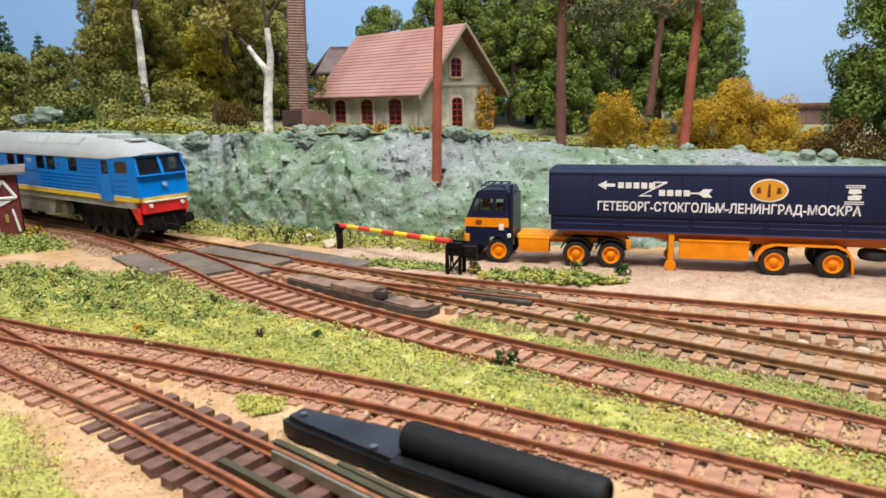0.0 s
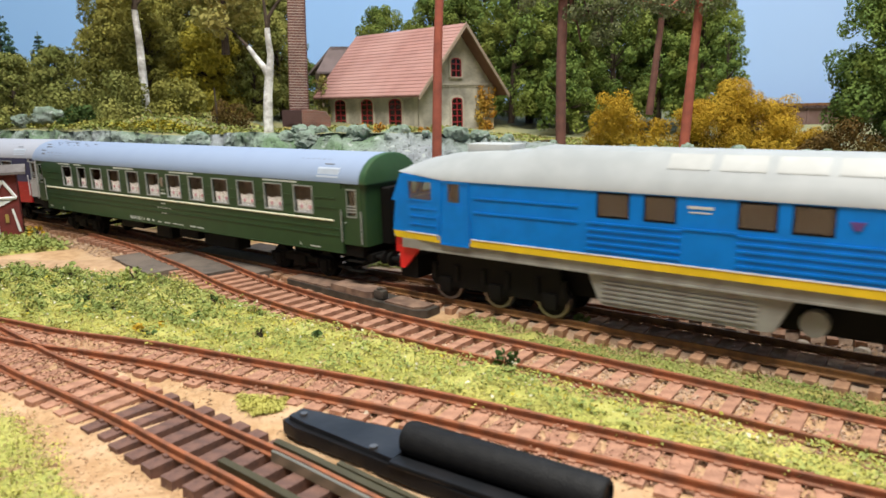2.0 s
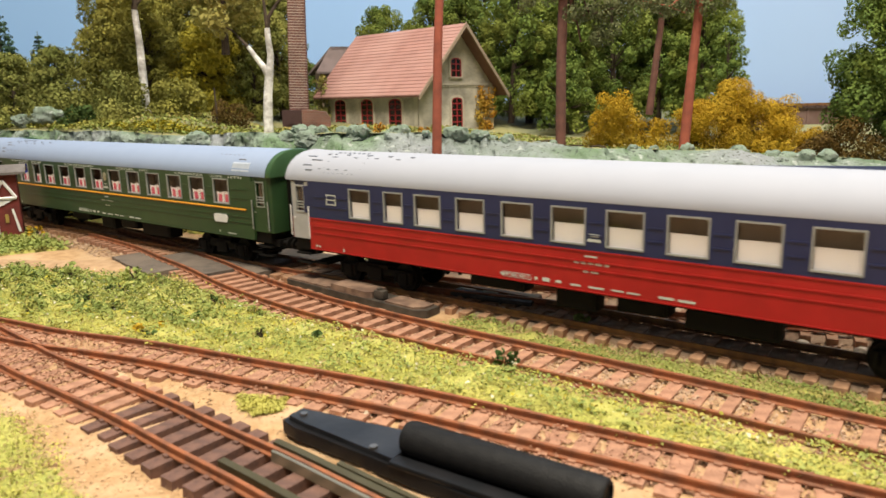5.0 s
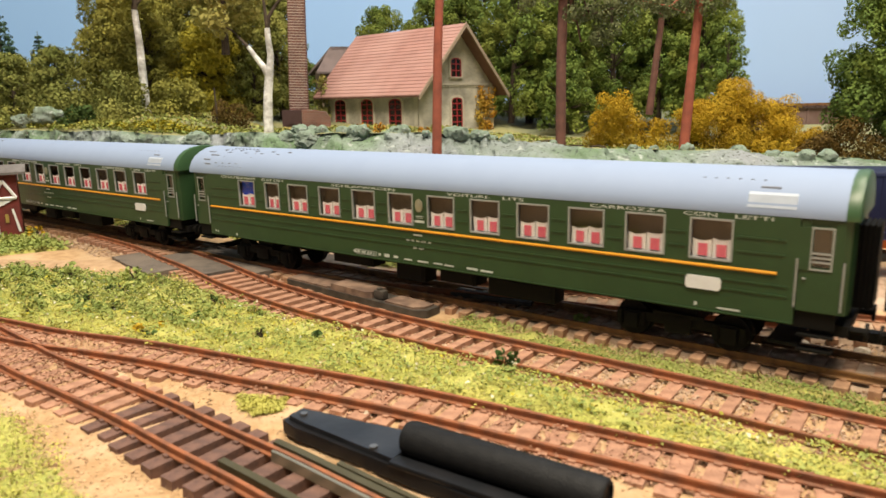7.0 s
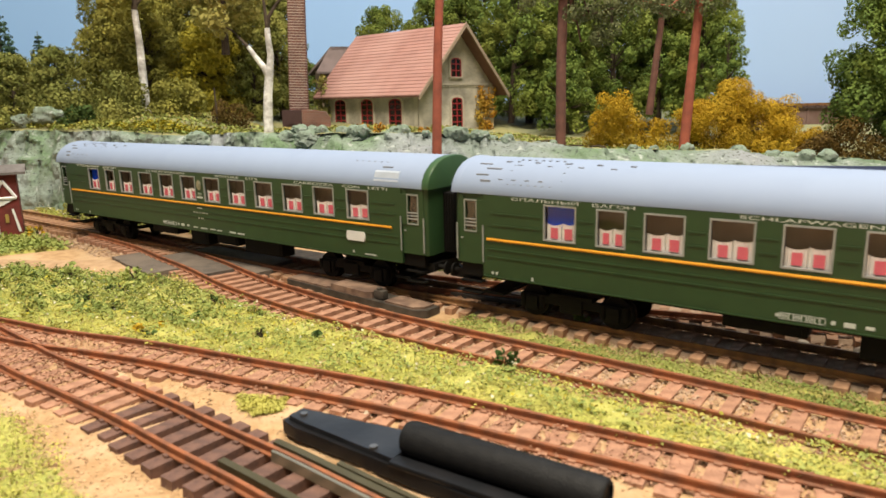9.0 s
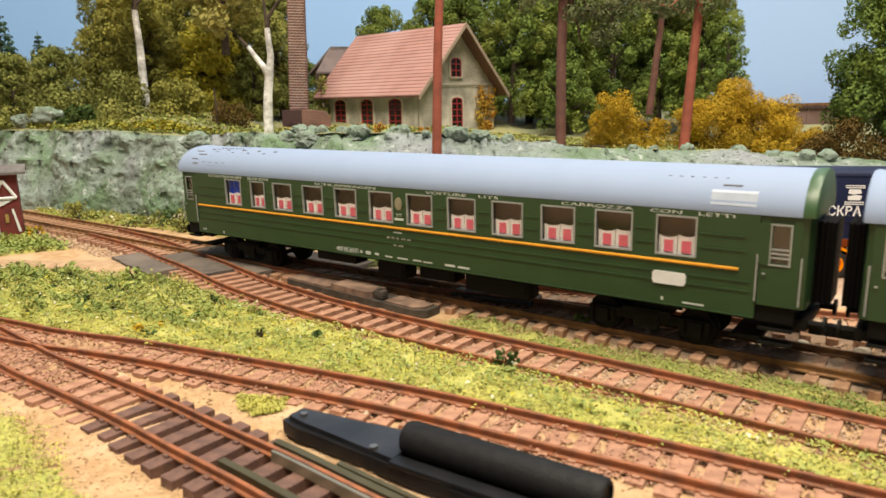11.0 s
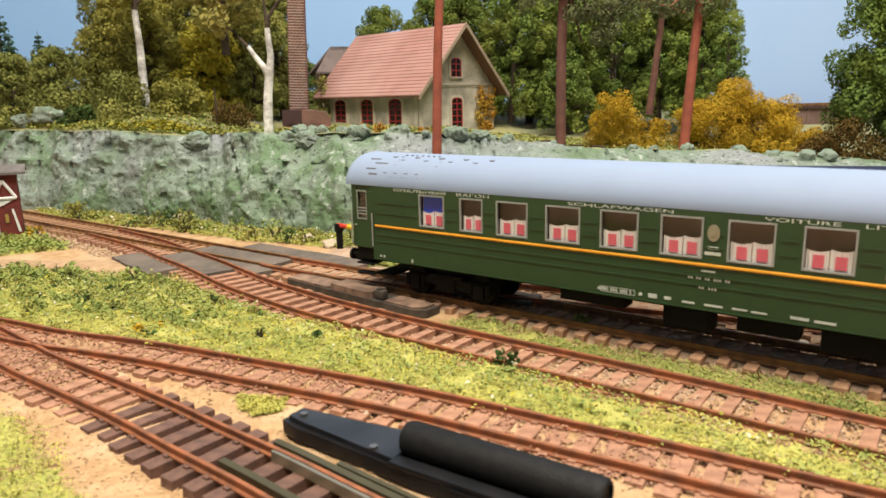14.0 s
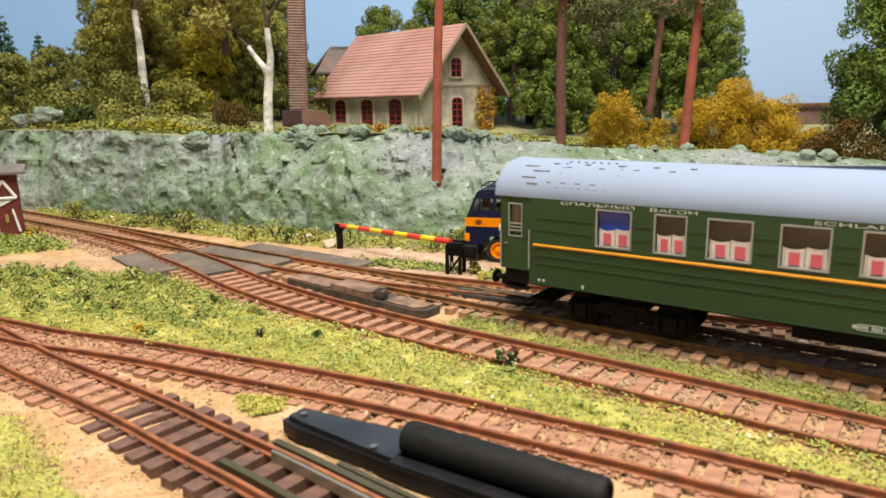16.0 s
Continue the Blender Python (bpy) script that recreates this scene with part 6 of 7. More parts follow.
def pine(label, x, y, z, pts, r0, r1, bark, crowns, seed):
    t = thing("pine_tree", label, "pine tree", PM(x, y, z), group="tall pines")
    rnd = random.Random(seed)
    bm = B()
    limb(bm, pts, r0, r1, 12)
    for c in crowns:
        limb(bm, [pts[-1], ((pts[-1][0] + c[0]) / 2, (pts[-1][1] + c[1]) / 2, c[2] - 4), c[:3]], r1 * 0.4, 0.3, 6)
    part("trunk", bm, bark, t)
    cl = []
    for cx, cy, cz, r in crowns:
        for i in range(7):
            cl.append((cx + rnd.uniform(-r, r) * 0.8, cy + rnd.uniform(-r, r) * 0.8, cz + rnd.uniform(-r, r) * 0.45, r * rnd.uniform(0.3, 0.5)))
    put("crown", leaf_mesh("crown", cl, 420, 0.85, LEAF["pine"], seed), t, Matrix())
    return t


TP = plateau_z
L1, L2, L3, L4 = ("dull olive green broadleaf tree on the plateau", "dark green leafy tree behind the house", "yellow-green autumn broadleaf tree on the plateau", "pale green birch crown above the plateau")
spruce("small dark spruce against the sky backdrop", -548, 900, 74, 128, 60, 11)
spruce("small dark spruce against the sky backdrop", -500, 900, 74, 92, 42, 12)
for i, (x, y, z, h, w, lf, lab) in enumerate((
        (-395, 660, 62, 62, 70, "mid", L1), (-350, 655, 62, 66, 72, "mid", L1), (-430, 720, 64, 62, 80, "olive", L1), (-322, 700, 66, 100, 70, "olive", L1),
        (-285, 690, 64, 125, 84, "olive", L1), (-300, 740, 66, 150, 90, "olive", L1), (-232, 705, 58, 96, 84, "yellow", L3), (-205, 745, 58, 120, 90, "olive", L1),
        (-240, 760, 60, 170, 90, "olive", L1), (-165, 740, 56, 110, 66, "mid", L1), (-185, 700, 56, 64, 52, "mid", L1),
        (-388, 850, 62, 185, 92, "olive", L1), (-172, 920, 60, 62, 90, "dark", L2), (-345, 850, 62, 195, 110, "olive", L1), (-290, 850, 62, 200, 110, "mid", L1), (-235, 860, 62, 200, 104, "olive", L1), (-195, 840, 60, 150, 80, "mid", L1),
        (60, 860, 60, 190, 110, "dark", L2), (200, 860, 56, 200, 120, "dark", L2), (282, 850, 54, 190, 104, "dark", L2), (318, 840, 54, 165, 70, "dark", L2),
        (-60, 840, 62, 118, 80, "dark", L2), (-5, 830, 62, 128, 90, "dark", L2), (35, 800, 60, 130, 90, "dark", L2),
        (75, 740, 54, 150, 84, "dark", L2), (128, 720, 52, 150, 84, "dark", L2), (100, 790, 52, 175, 96, "dark", L2), (178, 715, 52, 150, 86, "dark", L2), (225, 730, 52, 150, 84, "dark", L2),
        (264, 715, 50, 146, 78, "dark", L2), (245, 790, 52, 190, 110, "dark", L2), (150, 800, 52, 190, 110, "dark", L2), (120, 665, 46, 60, 60, "dark", L2), (268, 660, 46, 84, 48, "dark", L2))):
    broadleaf(lab, x, y, z - 4, h, w, lf, 100 + i, n=170 if h > 90 else 95, low=0.06 if lf == "dark" else 0.12, size=1.15, dens=300, rough_=0.74)
broadleaf(L4, -190, 640, TP(-190, 640) + 62, 96, 84, "light", 140, low=0.25, n=50, group="birches")
broadleaf("bright green leafy tree at the edge of the plateau", 322, 475, 34, 130, 118, "bright", 150, low=0.1, n=230, size=1.05, dens=400, rough_=0.78)
for i, (x, y, z, h, w, lf, lab) in enumerate((
        (-275, 600, 60, 44, 62, "mid", "mid-green rounded bush on the plateau"), (-222, 598, 56, 42, 54, "olive", "olive rounded bush on the plateau"), (-330, 610, 62, 34, 50, "mid", "mid-green rounded bush on the plateau"),
        (-300, 585, 58, 20, 34, "dkmoss", "dark green low shrub on the plateau"), (-180, 600, 54, 24, 46, "brown", "brown thicket under the trees"), (-385, 600, 62, 26, 60, "mid", "mid-green rounded bush on the plateau"),
        (127, 512, 40, 38, 40, "ochre", "ochre yellow autumn bush above the rock face"), (152, 508, 38, 22, 40, "ochre", "ochre yellow autumn bush above the rock face"), (190, 515, 36, 36, 40, "ochre", "ochre yellow autumn bush above the rock face"),
        (222, 520, 34, 52, 52, "ochre", "ochre yellow autumn bush above the rock face"), (248, 515, 32, 40, 44, "ochre", "ochre yellow autumn bush above the rock face"), (268, 500, 28, 22, 40, "ochre", "ochre yellow autumn bush above the rock face"),
        (275, 465, 24, 34, 46, "brown", "dark brown undergrowth beside the bridge"), (310, 450, 24, 40, 56, "brown", "dark brown undergrowth beside the bridge"), (255, 470, 26, 22, 34, "brown", "dark brown undergrowth beside the bridge"))):
    bush(lab, x, y, z - 3, h, w, lf, 200 + i, n=38, **(dict(size=0.6, dens=760) if lf == "ochre" else dict(size=0.8, dens=430) if lf == "brown" else {}))
# ivy on the gable
rnd = random.Random(5)
t = thing("ivy", "orange autumn ivy climbing the gable wall", "ivy", PM(-19, 620, 44.5, 45))
cl = [(rnd.uniform(76, 100), rnd.uniform(-3, -1), rnd.uniform(0, 37), rnd.uniform(2.5, 4.2)) for _ in range(60)]
put("foliage", leaf_mesh("foliage", cl, 190, 1.2, LEAF["ivy"], 3), t, Matrix())
t = thing("creeper", "yellow-green creeper on the house corner", "creeper", PM(-19, 620, 44.5, 45))
cl = [(rnd.uniform(-5, -1), rnd.uniform(130, 150), rnd.uniform(8, 52), rnd.uniform(2.5, 4.5)) for _ in range(40)]
put("foliage", leaf_mesh("foliage", cl, 170, 1.3, LEAF["light"], 6), t, Matrix())

# birches with pale trunks
t = thing("birch_tree", "forked white birch with bare dark upper limbs", "birch tree", PM(-124, 505, 50), group="birches")
bm = B()
limb(bm, [(0, 0, -3), (0.5, 0, 14), (1.5, 0, 28), (3.4, 0, 42), (4.4, 0, 47)], 3.6, 2.8, 12)
limb(bm, [(3, 0, 42), (0, 0, 48), (-6, 0, 56), (-10, 0, 62)], 2.6, 1.4, 10)
limb(bm, [(4, 0, 44), (5.5, 0, 56), (4.5, 0, 66), (4.2, 1, 74)], 2.6, 1.9, 10)
part("trunk", bm, BIRCH, t)
for pts, r in (([(-10, 0, 62), (-15, 1, 67), (-20, 0, 73), (-30, 2, 78)], 1.3), ([(4.2, 1, 74), (6, 1, 82), (12, 0, 90), (20, 0, 99), (28, 1, 112)], 1.7), ([(4.2, 1, 74), (3, 2, 90), (1, 1, 112)], 1.5)):
    bm = B()
    limb(bm, pts, r, 0.5, 8)
    part("limb", bm, BARKD, t, "dark bare limb")
put("crown", leaf_mesh("crown", [(-24 + rnd.uniform(-14, 14), rnd.uniform(-8, 8), 84 + rnd.uniform(-9, 22), rnd.uniform(4, 8)) for _ in range(16)], 100, 1.8, LEAF["light"], 9), t, Matrix())
t = thing("birch_tree", "white birch trunk rising into an olive crown", "birch tree", PM(-258, 620, 62), group="birches")
bm = B()
limb(bm, [(0, 0, -3), (0, 0, 30), (0.5, 0, 60), (-1, 0, 92)], 4.0, 2.6, 10)
part("trunk", bm, BIRCH, t)
bm = B()
limb(bm, [(-1, 0, 91), (2, 0, 108), (-3, 0, 130)], 2.8, 1.2, 9)
limb(bm, [(0, 0, 94), (9, 1, 104), (14, 0, 120)], 1.6, 0.7, 8)
part("limb", bm, BARKD, t, "dark upper limb")
put("crown", leaf_mesh("crown", [(rnd.uniform(-34, 40), rnd.uniform(-10, 20), 106 + rnd.uniform(-10, 26), rnd.uniform(5, 9)) for _ in range(30)], 95, 2.0, LEAF["olive"], 19), t, Matrix())
t = thing("sapling", "thin dark sapling between the bushes", "sapling", PM(-186, 585, 54), group="birches")
bm = B()
limb(bm, [(0, 0, -2), (0.5, 0, 15), (0, 0, 32)], 1.0, 0.6, 8)
part("trunk", bm, BARKD, t)

pine("tall pine with a bare red trunk on the rock slope", -3, 400, 20, [(0, 0, -3), (1.2, 0, 40), (2.6, 0, 80), (5.4, 0, 130), (6, 0, 170)], 2.9, 2.0, PINER, [(0, 0, 180, 20), (14, 6, 168, 14), (-12, -4, 172, 14)], 1)
pine("tall pine with a rough brown trunk above the rock face", 77, 446, 40, [(0, 0, -3), (-0.4, 0, 50), (0.2, 0, 92), (0, 0, 120)], 3.4, 2.6, PINEB, [(14, 0, 82, 15), (24, 4, 70, 11), (2, 0, 100, 16), (-12, 4, 96, 13), (34, 2, 86, 12)], 2)
pine("tall pine with a leaning red trunk above the rock face", 156, 446, 38, [(0, 0, -3), (2.2, 0, 40), (4.6, 0, 78), (6.0, 0, 104)], 3.3, 2.4, PINER, [(4, 0, 92, 13), (-12, 4, 88, 13), (18, 0, 94, 13), (-30, 4, 92, 13)], 3)
pine("slim pine with a brown trunk behind the bushes", 167, 560, 60, [(0, 0, -3), (3, 0, 30), (6, 0, 62), (8, 0, 90)], 3.0, 2.2, PINEB, [(4, 0, 84, 16), (-12, 2, 90, 12), (20, 0, 94, 14)], 4)

# ---- far bridge ----
t = thing("girder_bridge", "distant plate girder railway bridge with a brown side", "bridge", PM(330, 690, 30, 3))
GIRD = mat("girder_brown", (0.22, 0.14, 0.13), 0.75, second=(0.17, 0.10, 0.09), scale=80, bump=0.3)
bm = B()
box(bm, -30, 190, 0, 3, 10, 26)
part("girder", bm, GIRD, t)
bm = B()
box(bm, -30, 190, 14, 17, 10, 26)
part("girder", bm, GIRD, t)
for k in range(11):
    bm = B()
    box(bm, -28 + 20 * k, -26.6 + 20 * k, -1.2, 0, 10, 26)
    part("stiffener", bm, GIRD, t)
bm = B()
box(bm, -30, 190, -2.5, 19, 26, 27.5)
part("deck", bm, plain("deck_dark", (0.10, 0.07, 0.07), 0.8), t)
for k in range(36):
    bm = B()
    box(bm, -29 + 6 * k, -26 + 6 * k, -3.2, 19, 27.5, 28.6)
    part("sleeper", bm, SLEEPD, t)
for y in (3, 13):
    bm = B()
    box(bm, -30, 190, y, y + 1, 28.6, 30.6)
    part("rail", bm, RAILD, t)
for x in (-24, 180):
    bm = B()
    box(bm, x - 8, x + 8, -3, 20, -30, 10)
    part("abutment", bm, plain("abutment_dark", (0.06, 0.05, 0.045), 0.9, bump=0.5), t)

# ---- turf, scatter and stones ----
def inside(poly, x, y):
    c = False
    for (x0, y0), (x1, y1) in zip(poly, poly[1:] + poly[:1]):
        if (y0 > y) != (y1 > y) and x < (x1 - x0) * (y - y0) / (y1 - y0) + x0:
            c = not c
    return c


def scatter(name, label, category, poly, n, leaf, size, seed, lift=0.6, clump=0.0, zf=ground_z, tilt=0.5):
    """Loose flock or grit: small tilted flakes strewn over a patch of ground, thicker in clumps."""
    rs = np.random.RandomState(seed)
    xs_, ys_ = [p[0] for p in poly], [p[1] for p in poly]
    ph = rs.uniform(0, 6, 6)
    pts = []
    while sum(len(p) for p in pts) < n:
        x, y = rs.uniform(min(xs_), max(xs_), 4 * n), rs.uniform(min(ys_), max(ys_), 4 * n)
        e = 1.0 * np.sin(x * 0.19 + ph[0]) + 0.9 * np.sin(y * 0.23 + x * 0.11 + ph[1]) + 0.6 * np.sin(x * 0.61 - y * 0.4 + ph[2]) + rs.normal(scale=0.6, size=4 * n)
        xe, ye = x + e, y + e
        c = np.zeros(4 * n, bool)
        for (x0, y0), (x1, y1) in zip(poly, poly[1:] + poly[:1]):
            if y0 != y1:
                c ^= ((y0 > ye) != (y1 > ye)) & (xe < (x1 - x0) * (ye - y0) / (y1 - y0) + x0)
        g = np.sin(x * 0.31 + 1.3 * np.sin(y * 0.17 + ph[3]) + ph[4]) * np.sin(y * 0.37 + 1.1 * np.sin(x * 0.21) + ph[5]) + 0.4 * np.sin(x * 0.9 + y * 0.7)
        c &= g > clump * (rs.rand(4 * n) * 2 - 1) - (1.5 if clump == 0 else 0)
        pts.append(np.stack([x[c], y[c], g[c]], 1))
    P = np.concatenate(pts)[:n]
    z = np.array([zf(float(a), float(b)) for a, b, _ in P]) + lift * (0.7 + 0.9 * np.clip(P[:, 2], 0, 1)) * (0.3 + rs.rand(n))
    ctr = np.stack([P[:, 0], P[:, 1], z], 1)
    nrm = np.array([0, 0, 1.0]) + rs.normal(scale=tilt, size=(n, 3))
    nrm /= np.linalg.norm(nrm, axis=1)[:, None]
    a = np.cross(nrm, rs.normal(size=(n, 3)))
    a /= np.linalg.norm(a, axis=1)[:, None]
    b = np.cross(nrm, a)
    s = (size * (0.5 + rs.rand(n) ** 2 * 1.2))[:, None]
    q = np.stack([ctr - a * s, ctr - b * s * 0.7 + nrm * s * 0.4, ctr + a * s, ctr + b * s * 0.7 + nrm * s * 0.4], 1).reshape(-1, 3)
    me = quick_mesh(name, q, np.arange(4 * n).reshape(-1, 4))
    me.materials.append(LEAF[leaf] if isinstance(leaf, str) else leaf)
    return tagged(new(name, me), label, category, kind="stuff")


def turf_bed(name, label, poly, material, zl=0.5, seed=1, step=2.5, zf=ground_z):
    bm = B()
    xs_, ys_ = [p[0] for p in poly], [p[1] for p in poly]
    V = {}
    def vert(i, j):
        if (i, j) not in V:
            x, y = i * step, j * step
            V[(i, j)] = bm.verts.new((x + noise3(x, y, 1, 0.3), y + noise3(x, y, 2, 0.3), zf(x, y) + zl + 1.3 * zl * noise3(x, y, seed, 0.09) + 0.5 * noise3(x, y, seed, 0.35)))
        return V[(i, j)]
    for i in range(int(min(xs_) / step) - 1, int(max(xs_) / step) + 1):
        for j in range(int(min(ys_) / step) - 1, int(max(ys_) / step) + 1):
            x, y = (i + 0.5) * step, (j + 0.5) * step
            e = 1.5 * noise3(x, y, seed, 0.06) + 1.2 * noise3(x, y, seed, 0.25)
            if inside(poly, x + e, y + e):
                bm.faces.new((vert(i, j), vert(i + 1, j), vert(i + 1, j + 1), vert(i, j + 1)))
    for v in bm.verts:                    # the edges sink into the sand
        if v.is_boundary:
            v.co.z -= 1.8 * zl + 0.8
    return single(name, bm, material, label, "turf", kind="structure")


R1 = [(-330, 372), (-224, 332), (-174, 320), (-121, 304), (-92, 270), (-64, 247), (-36, 224), (0, 196), (31, 174), (65, 147), (116, 108), (170, 66), (175, 58), (110, 102), (79, 121), (51, 138), (28, 151), (2, 167), (-31, 184), (-71, 202), (-116, 221), (-173, 247), (-330, 330)]
R2 = [(-6, 228), (36, 197), (74, 168), (94, 152), (150, 110), (162, 120), (96, 172), (69, 192), (38, 216), (10, 240)]
R3 = [(20, 299), (45, 299), (62, 291), (78, 277), (64, 274), (42, 282), (15, 292)]
R3B = [(-46, 336), (0, 318), (10, 304), (-20, 310), (-44, 326)]
R4 = [(-150, 168), (-112, 165), (-98, 152), (-84, 138), (-66, 118), (-60, 95), (-150, 95)]
R5 = [(-330, 560), (-300, 508), (-230, 462), (-172, 432), (-120, 395), (-60, 366), (10, 340), (26, 345), (0, 385), (-60, 405), (-110, 432), (-175, 470), (-260, 515)]
R6 = [(-300, 430), (-262, 432), (-236, 406), (-208, 380), (-244, 364), (-300, 376)]
R7 = [(-56, 170), (-41, 171), (-40, 163), (-50, 157)]
turf_bed("turf_1", "lime green flocked turf strip between the tracks", R1, TURF, 1.5, 1)
turf_bed("turf_2", "sparse green turf beside the main line", R2, TURF, 1.0, 2)
turf_bed("turf_3", "yellow-green turf in the sand", R4, TURF, 0.5, 4)
turf_bed("turf_4", "rough green turf at the foot of the rock", R5, TURF, 1.0, 5)
turf_bed("turf_5", "rough green turf beside the hut", R6, TURF, 1.2, 6)
G = "loose green flock strewn over the turf"
DG = "darker green flock strewn over the turf"
tz = lambda k: (lambda x, y: ground_z(x, y) + k)
scatter("grass_flock", G, "grass", R1, 85000, "grass", 0.33, 21, lift=0.55, zf=tz(1.6), tilt=0.24)
scatter("grass_flock", DG, "grass", R1, 15000, "moss", 0.46, 22, lift=1.3, zf=tz(1.5), clump=0.4, tilt=0.4)
scatter("grass_flock", "dark green flock in the turf by the crossing", "grass", [(-330, 372), (-174, 320), (-121, 304), (-70, 245), (-90, 225), (-173, 262), (-330, 340)], 14000, "moss", 0.55, 32, lift=2.2, zf=tz(1.4), clump=0.5)
scatter("grass_flock", "deep green flock in the turf by the crossing", "grass", [(-330, 372), (-174, 320), (-121, 304), (-80, 250), (-110, 240), (-173, 272), (-330, 350)], 3500, "dkmoss", 0.5, 33, lift=2.0, zf=tz(1.2), clump=0.8)
scatter("grass_flock", "pale straw flock strewn over the turf", "grass", R1, 9000, "straw", 0.36, 23, lift=1.1, zf=tz(1.7))
scatter("grass_flock", "white flecks of flock scattered in the turf", "grass", R1, 900, "pale", 0.42, 51, lift=1.8, zf=tz(1.9))
scatter("grass_flock", "yellow flecks of flock scattered in the turf", "grass", R1, 1500, "yellow", 0.5, 52, lift=1.7, zf=tz(1.8), clump=0.7)
scatter("grass_flock", "white flecks of flock at the foot of the rock", "grass", R5, 350, "pale", 0.8, 53, lift=3.0, zf=tz(1.6))
scatter("grass_flock", "straw coloured flock at the foot of the rock", "grass", R5, 3500, "straw", 0.6, 54, lift=1.2, zf=tz(1.2), clump=0.6)
scatter("grass_flock", G, "grass", R2, 12000, "moss", 0.36, 24, lift=0.8, zf=tz(0.9))
scatter("grass_flock", "pale straw flock beside the main line", "grass", R2, 7000, "straw", 0.34, 34, lift=0.7, zf=tz(0.9))
scatter("grass_flock", G, "grass", R3, 6000, "grass", 0.5, 25, lift=1.8, zf=tz(1.0))
scatter("grass_flock", DG, "grass", R3, 1600, "moss", 0.8, 35, lift=2.0, zf=tz(1.0), clump=0.5)
scatter("grass_flock", DG, "grass", R3B, 1800, "moss", 0.7, 26, lift=1.6, zf=tz(1.0))
scatter("grass_flock", G, "grass", R4, 16000, "grass", 0.3, 27, lift=0.8, zf=tz(0.3))
scatter("grass_flock", "pale straw flock in the sand", "grass", R4, 9000, "straw", 0.3, 36, lift=0.7, zf=tz(0.4))
scatter("grass_flock", G, "grass", R5, 16000, "grass", 0.55, 28, lift=1.0, zf=tz(0.8), tilt=0.4)
scatter("grass_flock", DG, "grass", R5, 7000, "moss", 0.6, 29, lift=1.3, zf=tz(0.8), clump=0.4)
scatter("grass_flock", DG, "grass", R6, 5000, "moss", 0.9, 30, lift=2.2, zf=tz(1.0))
scatter("grass_flock", G, "grass", R7, 3500, "grass", 0.32, 31, lift=1.0)
STONE = mat("ballast_stone", (0.50, 0.36, 0.26), 0.9, second=(0.38, 0.26, 0.18), scale=300, per=0.25)
SANDC = mat("sand_crumb", (0.56, 0.38, 0.22), 0.95, second=(0.46, 0.29, 0.16), scale=300, per=0.22)
ALLG = [(-180, 260), (-60, 205), (40, 150), (110, 100), (60, 60), (-20, 60), (-130, 95), (-180, 190)]
scatter("sand_grains", "coarse tan sand grains over the bare ground", "sand", ALLG, 16000, SANDC, 0.34, 41, lift=0.3, tilt=0.25)
BL = dict(lift=0.5, tilt=0.4)
PINKB = mat("pink_ballast", (0.45, 0.25, 0.165), 0.9, second=(0.34, 0.18, 0.12), scale=300, per=0.25)
bed = lambda line, o, x0, x1: [(p.x - d.y * o, p.y + d.x * o) for p, d in spline(line, 12.0) if x0 < p.x < x1]
for ln, x0, x1, n_, sd in ((LINE_B, -230, 130, 14000, 47), (LINE_A, -190, -84, 5000, 48), (LINE_C, -110, 130, 2500, 49)):
    scatter("ballast", "fine pinkish brown ballast between the sleepers", "ballast", bed(ln, -8.5, x0, x1) + bed(ln, 8.5, x0, x1)[::-1], n_, PINKB, 0.42, sd, lift=0.7, tilt=0.35, zf=(lambda x, y: ground_z(x, y) + 0.2))
scatter("ballast", "small brown ballast stones beside the main line", "ballast", [(-10, 262), (30, 226), (90, 178), (140, 140), (150, 150), (98, 186), (40, 228), (0, 262)], 6000, STONE, 0.6, 42, **BL)
scatter("ballast", "small brown ballast stones between main line and siding", "ballast", [(-40, 290), (30, 258), (160, 195), (150, 155), (100, 190), (20, 250)], 7000, STONE, 0.6, 43, **BL)
scatter("ballast", "small brown ballast stones along the branch", "ballast", [(-190, 380), (-110, 315), (-40, 240), (20, 190), (110, 124), (118, 134), (20, 204), (-60, 270), (-180, 396)], 5000, STONE, 0.5, 44, **BL)
scatter("ballast", "small brown stones along the curve beyond the crossing", "ballast", [(-330, 500), (-160, 372), (-170, 350), (-330, 470)], 5000, STONE, 0.6, 45, **BL)
scatter("road_grit", "fine grit on the gravel road", "grit", [(-40, 345), (60, 318), (230, 260), (230, 225), (120, 262), (0, 310)], 4000, STONE, 0.3, 46, lift=0.2, zf=lambda x, y: -3.75)

def packed_bed(label, line, x0, x1, half_w, top, seed):
    """Ballast packed between the sleepers, nearly up to their tops, hollowed here and there."""
    bm = B()
    rings = []
    for p, d in spline(line, 1.6):
        if x0 < p.x < x1:
            n = Vector((-d.y, d.x))
            row = []
            for k in range(19):
                f = -1 + k / 9
                q = p + n * (half_w * f)
                row.append((q.x, q.y, top - 2.2 * max(0.0, abs(f) - 0.72) / 0.28 + 0.75 * noise3(q.x, q.y, seed, 0.28) + 0.35 * noise3(q.x, q.y, seed, 0.9)))
            rings.append(row)
    loft(bm, rings, cap=False, closed=False)
    return single("ballast_bed", bm, BEDM, label, "ballast", kind="structure")


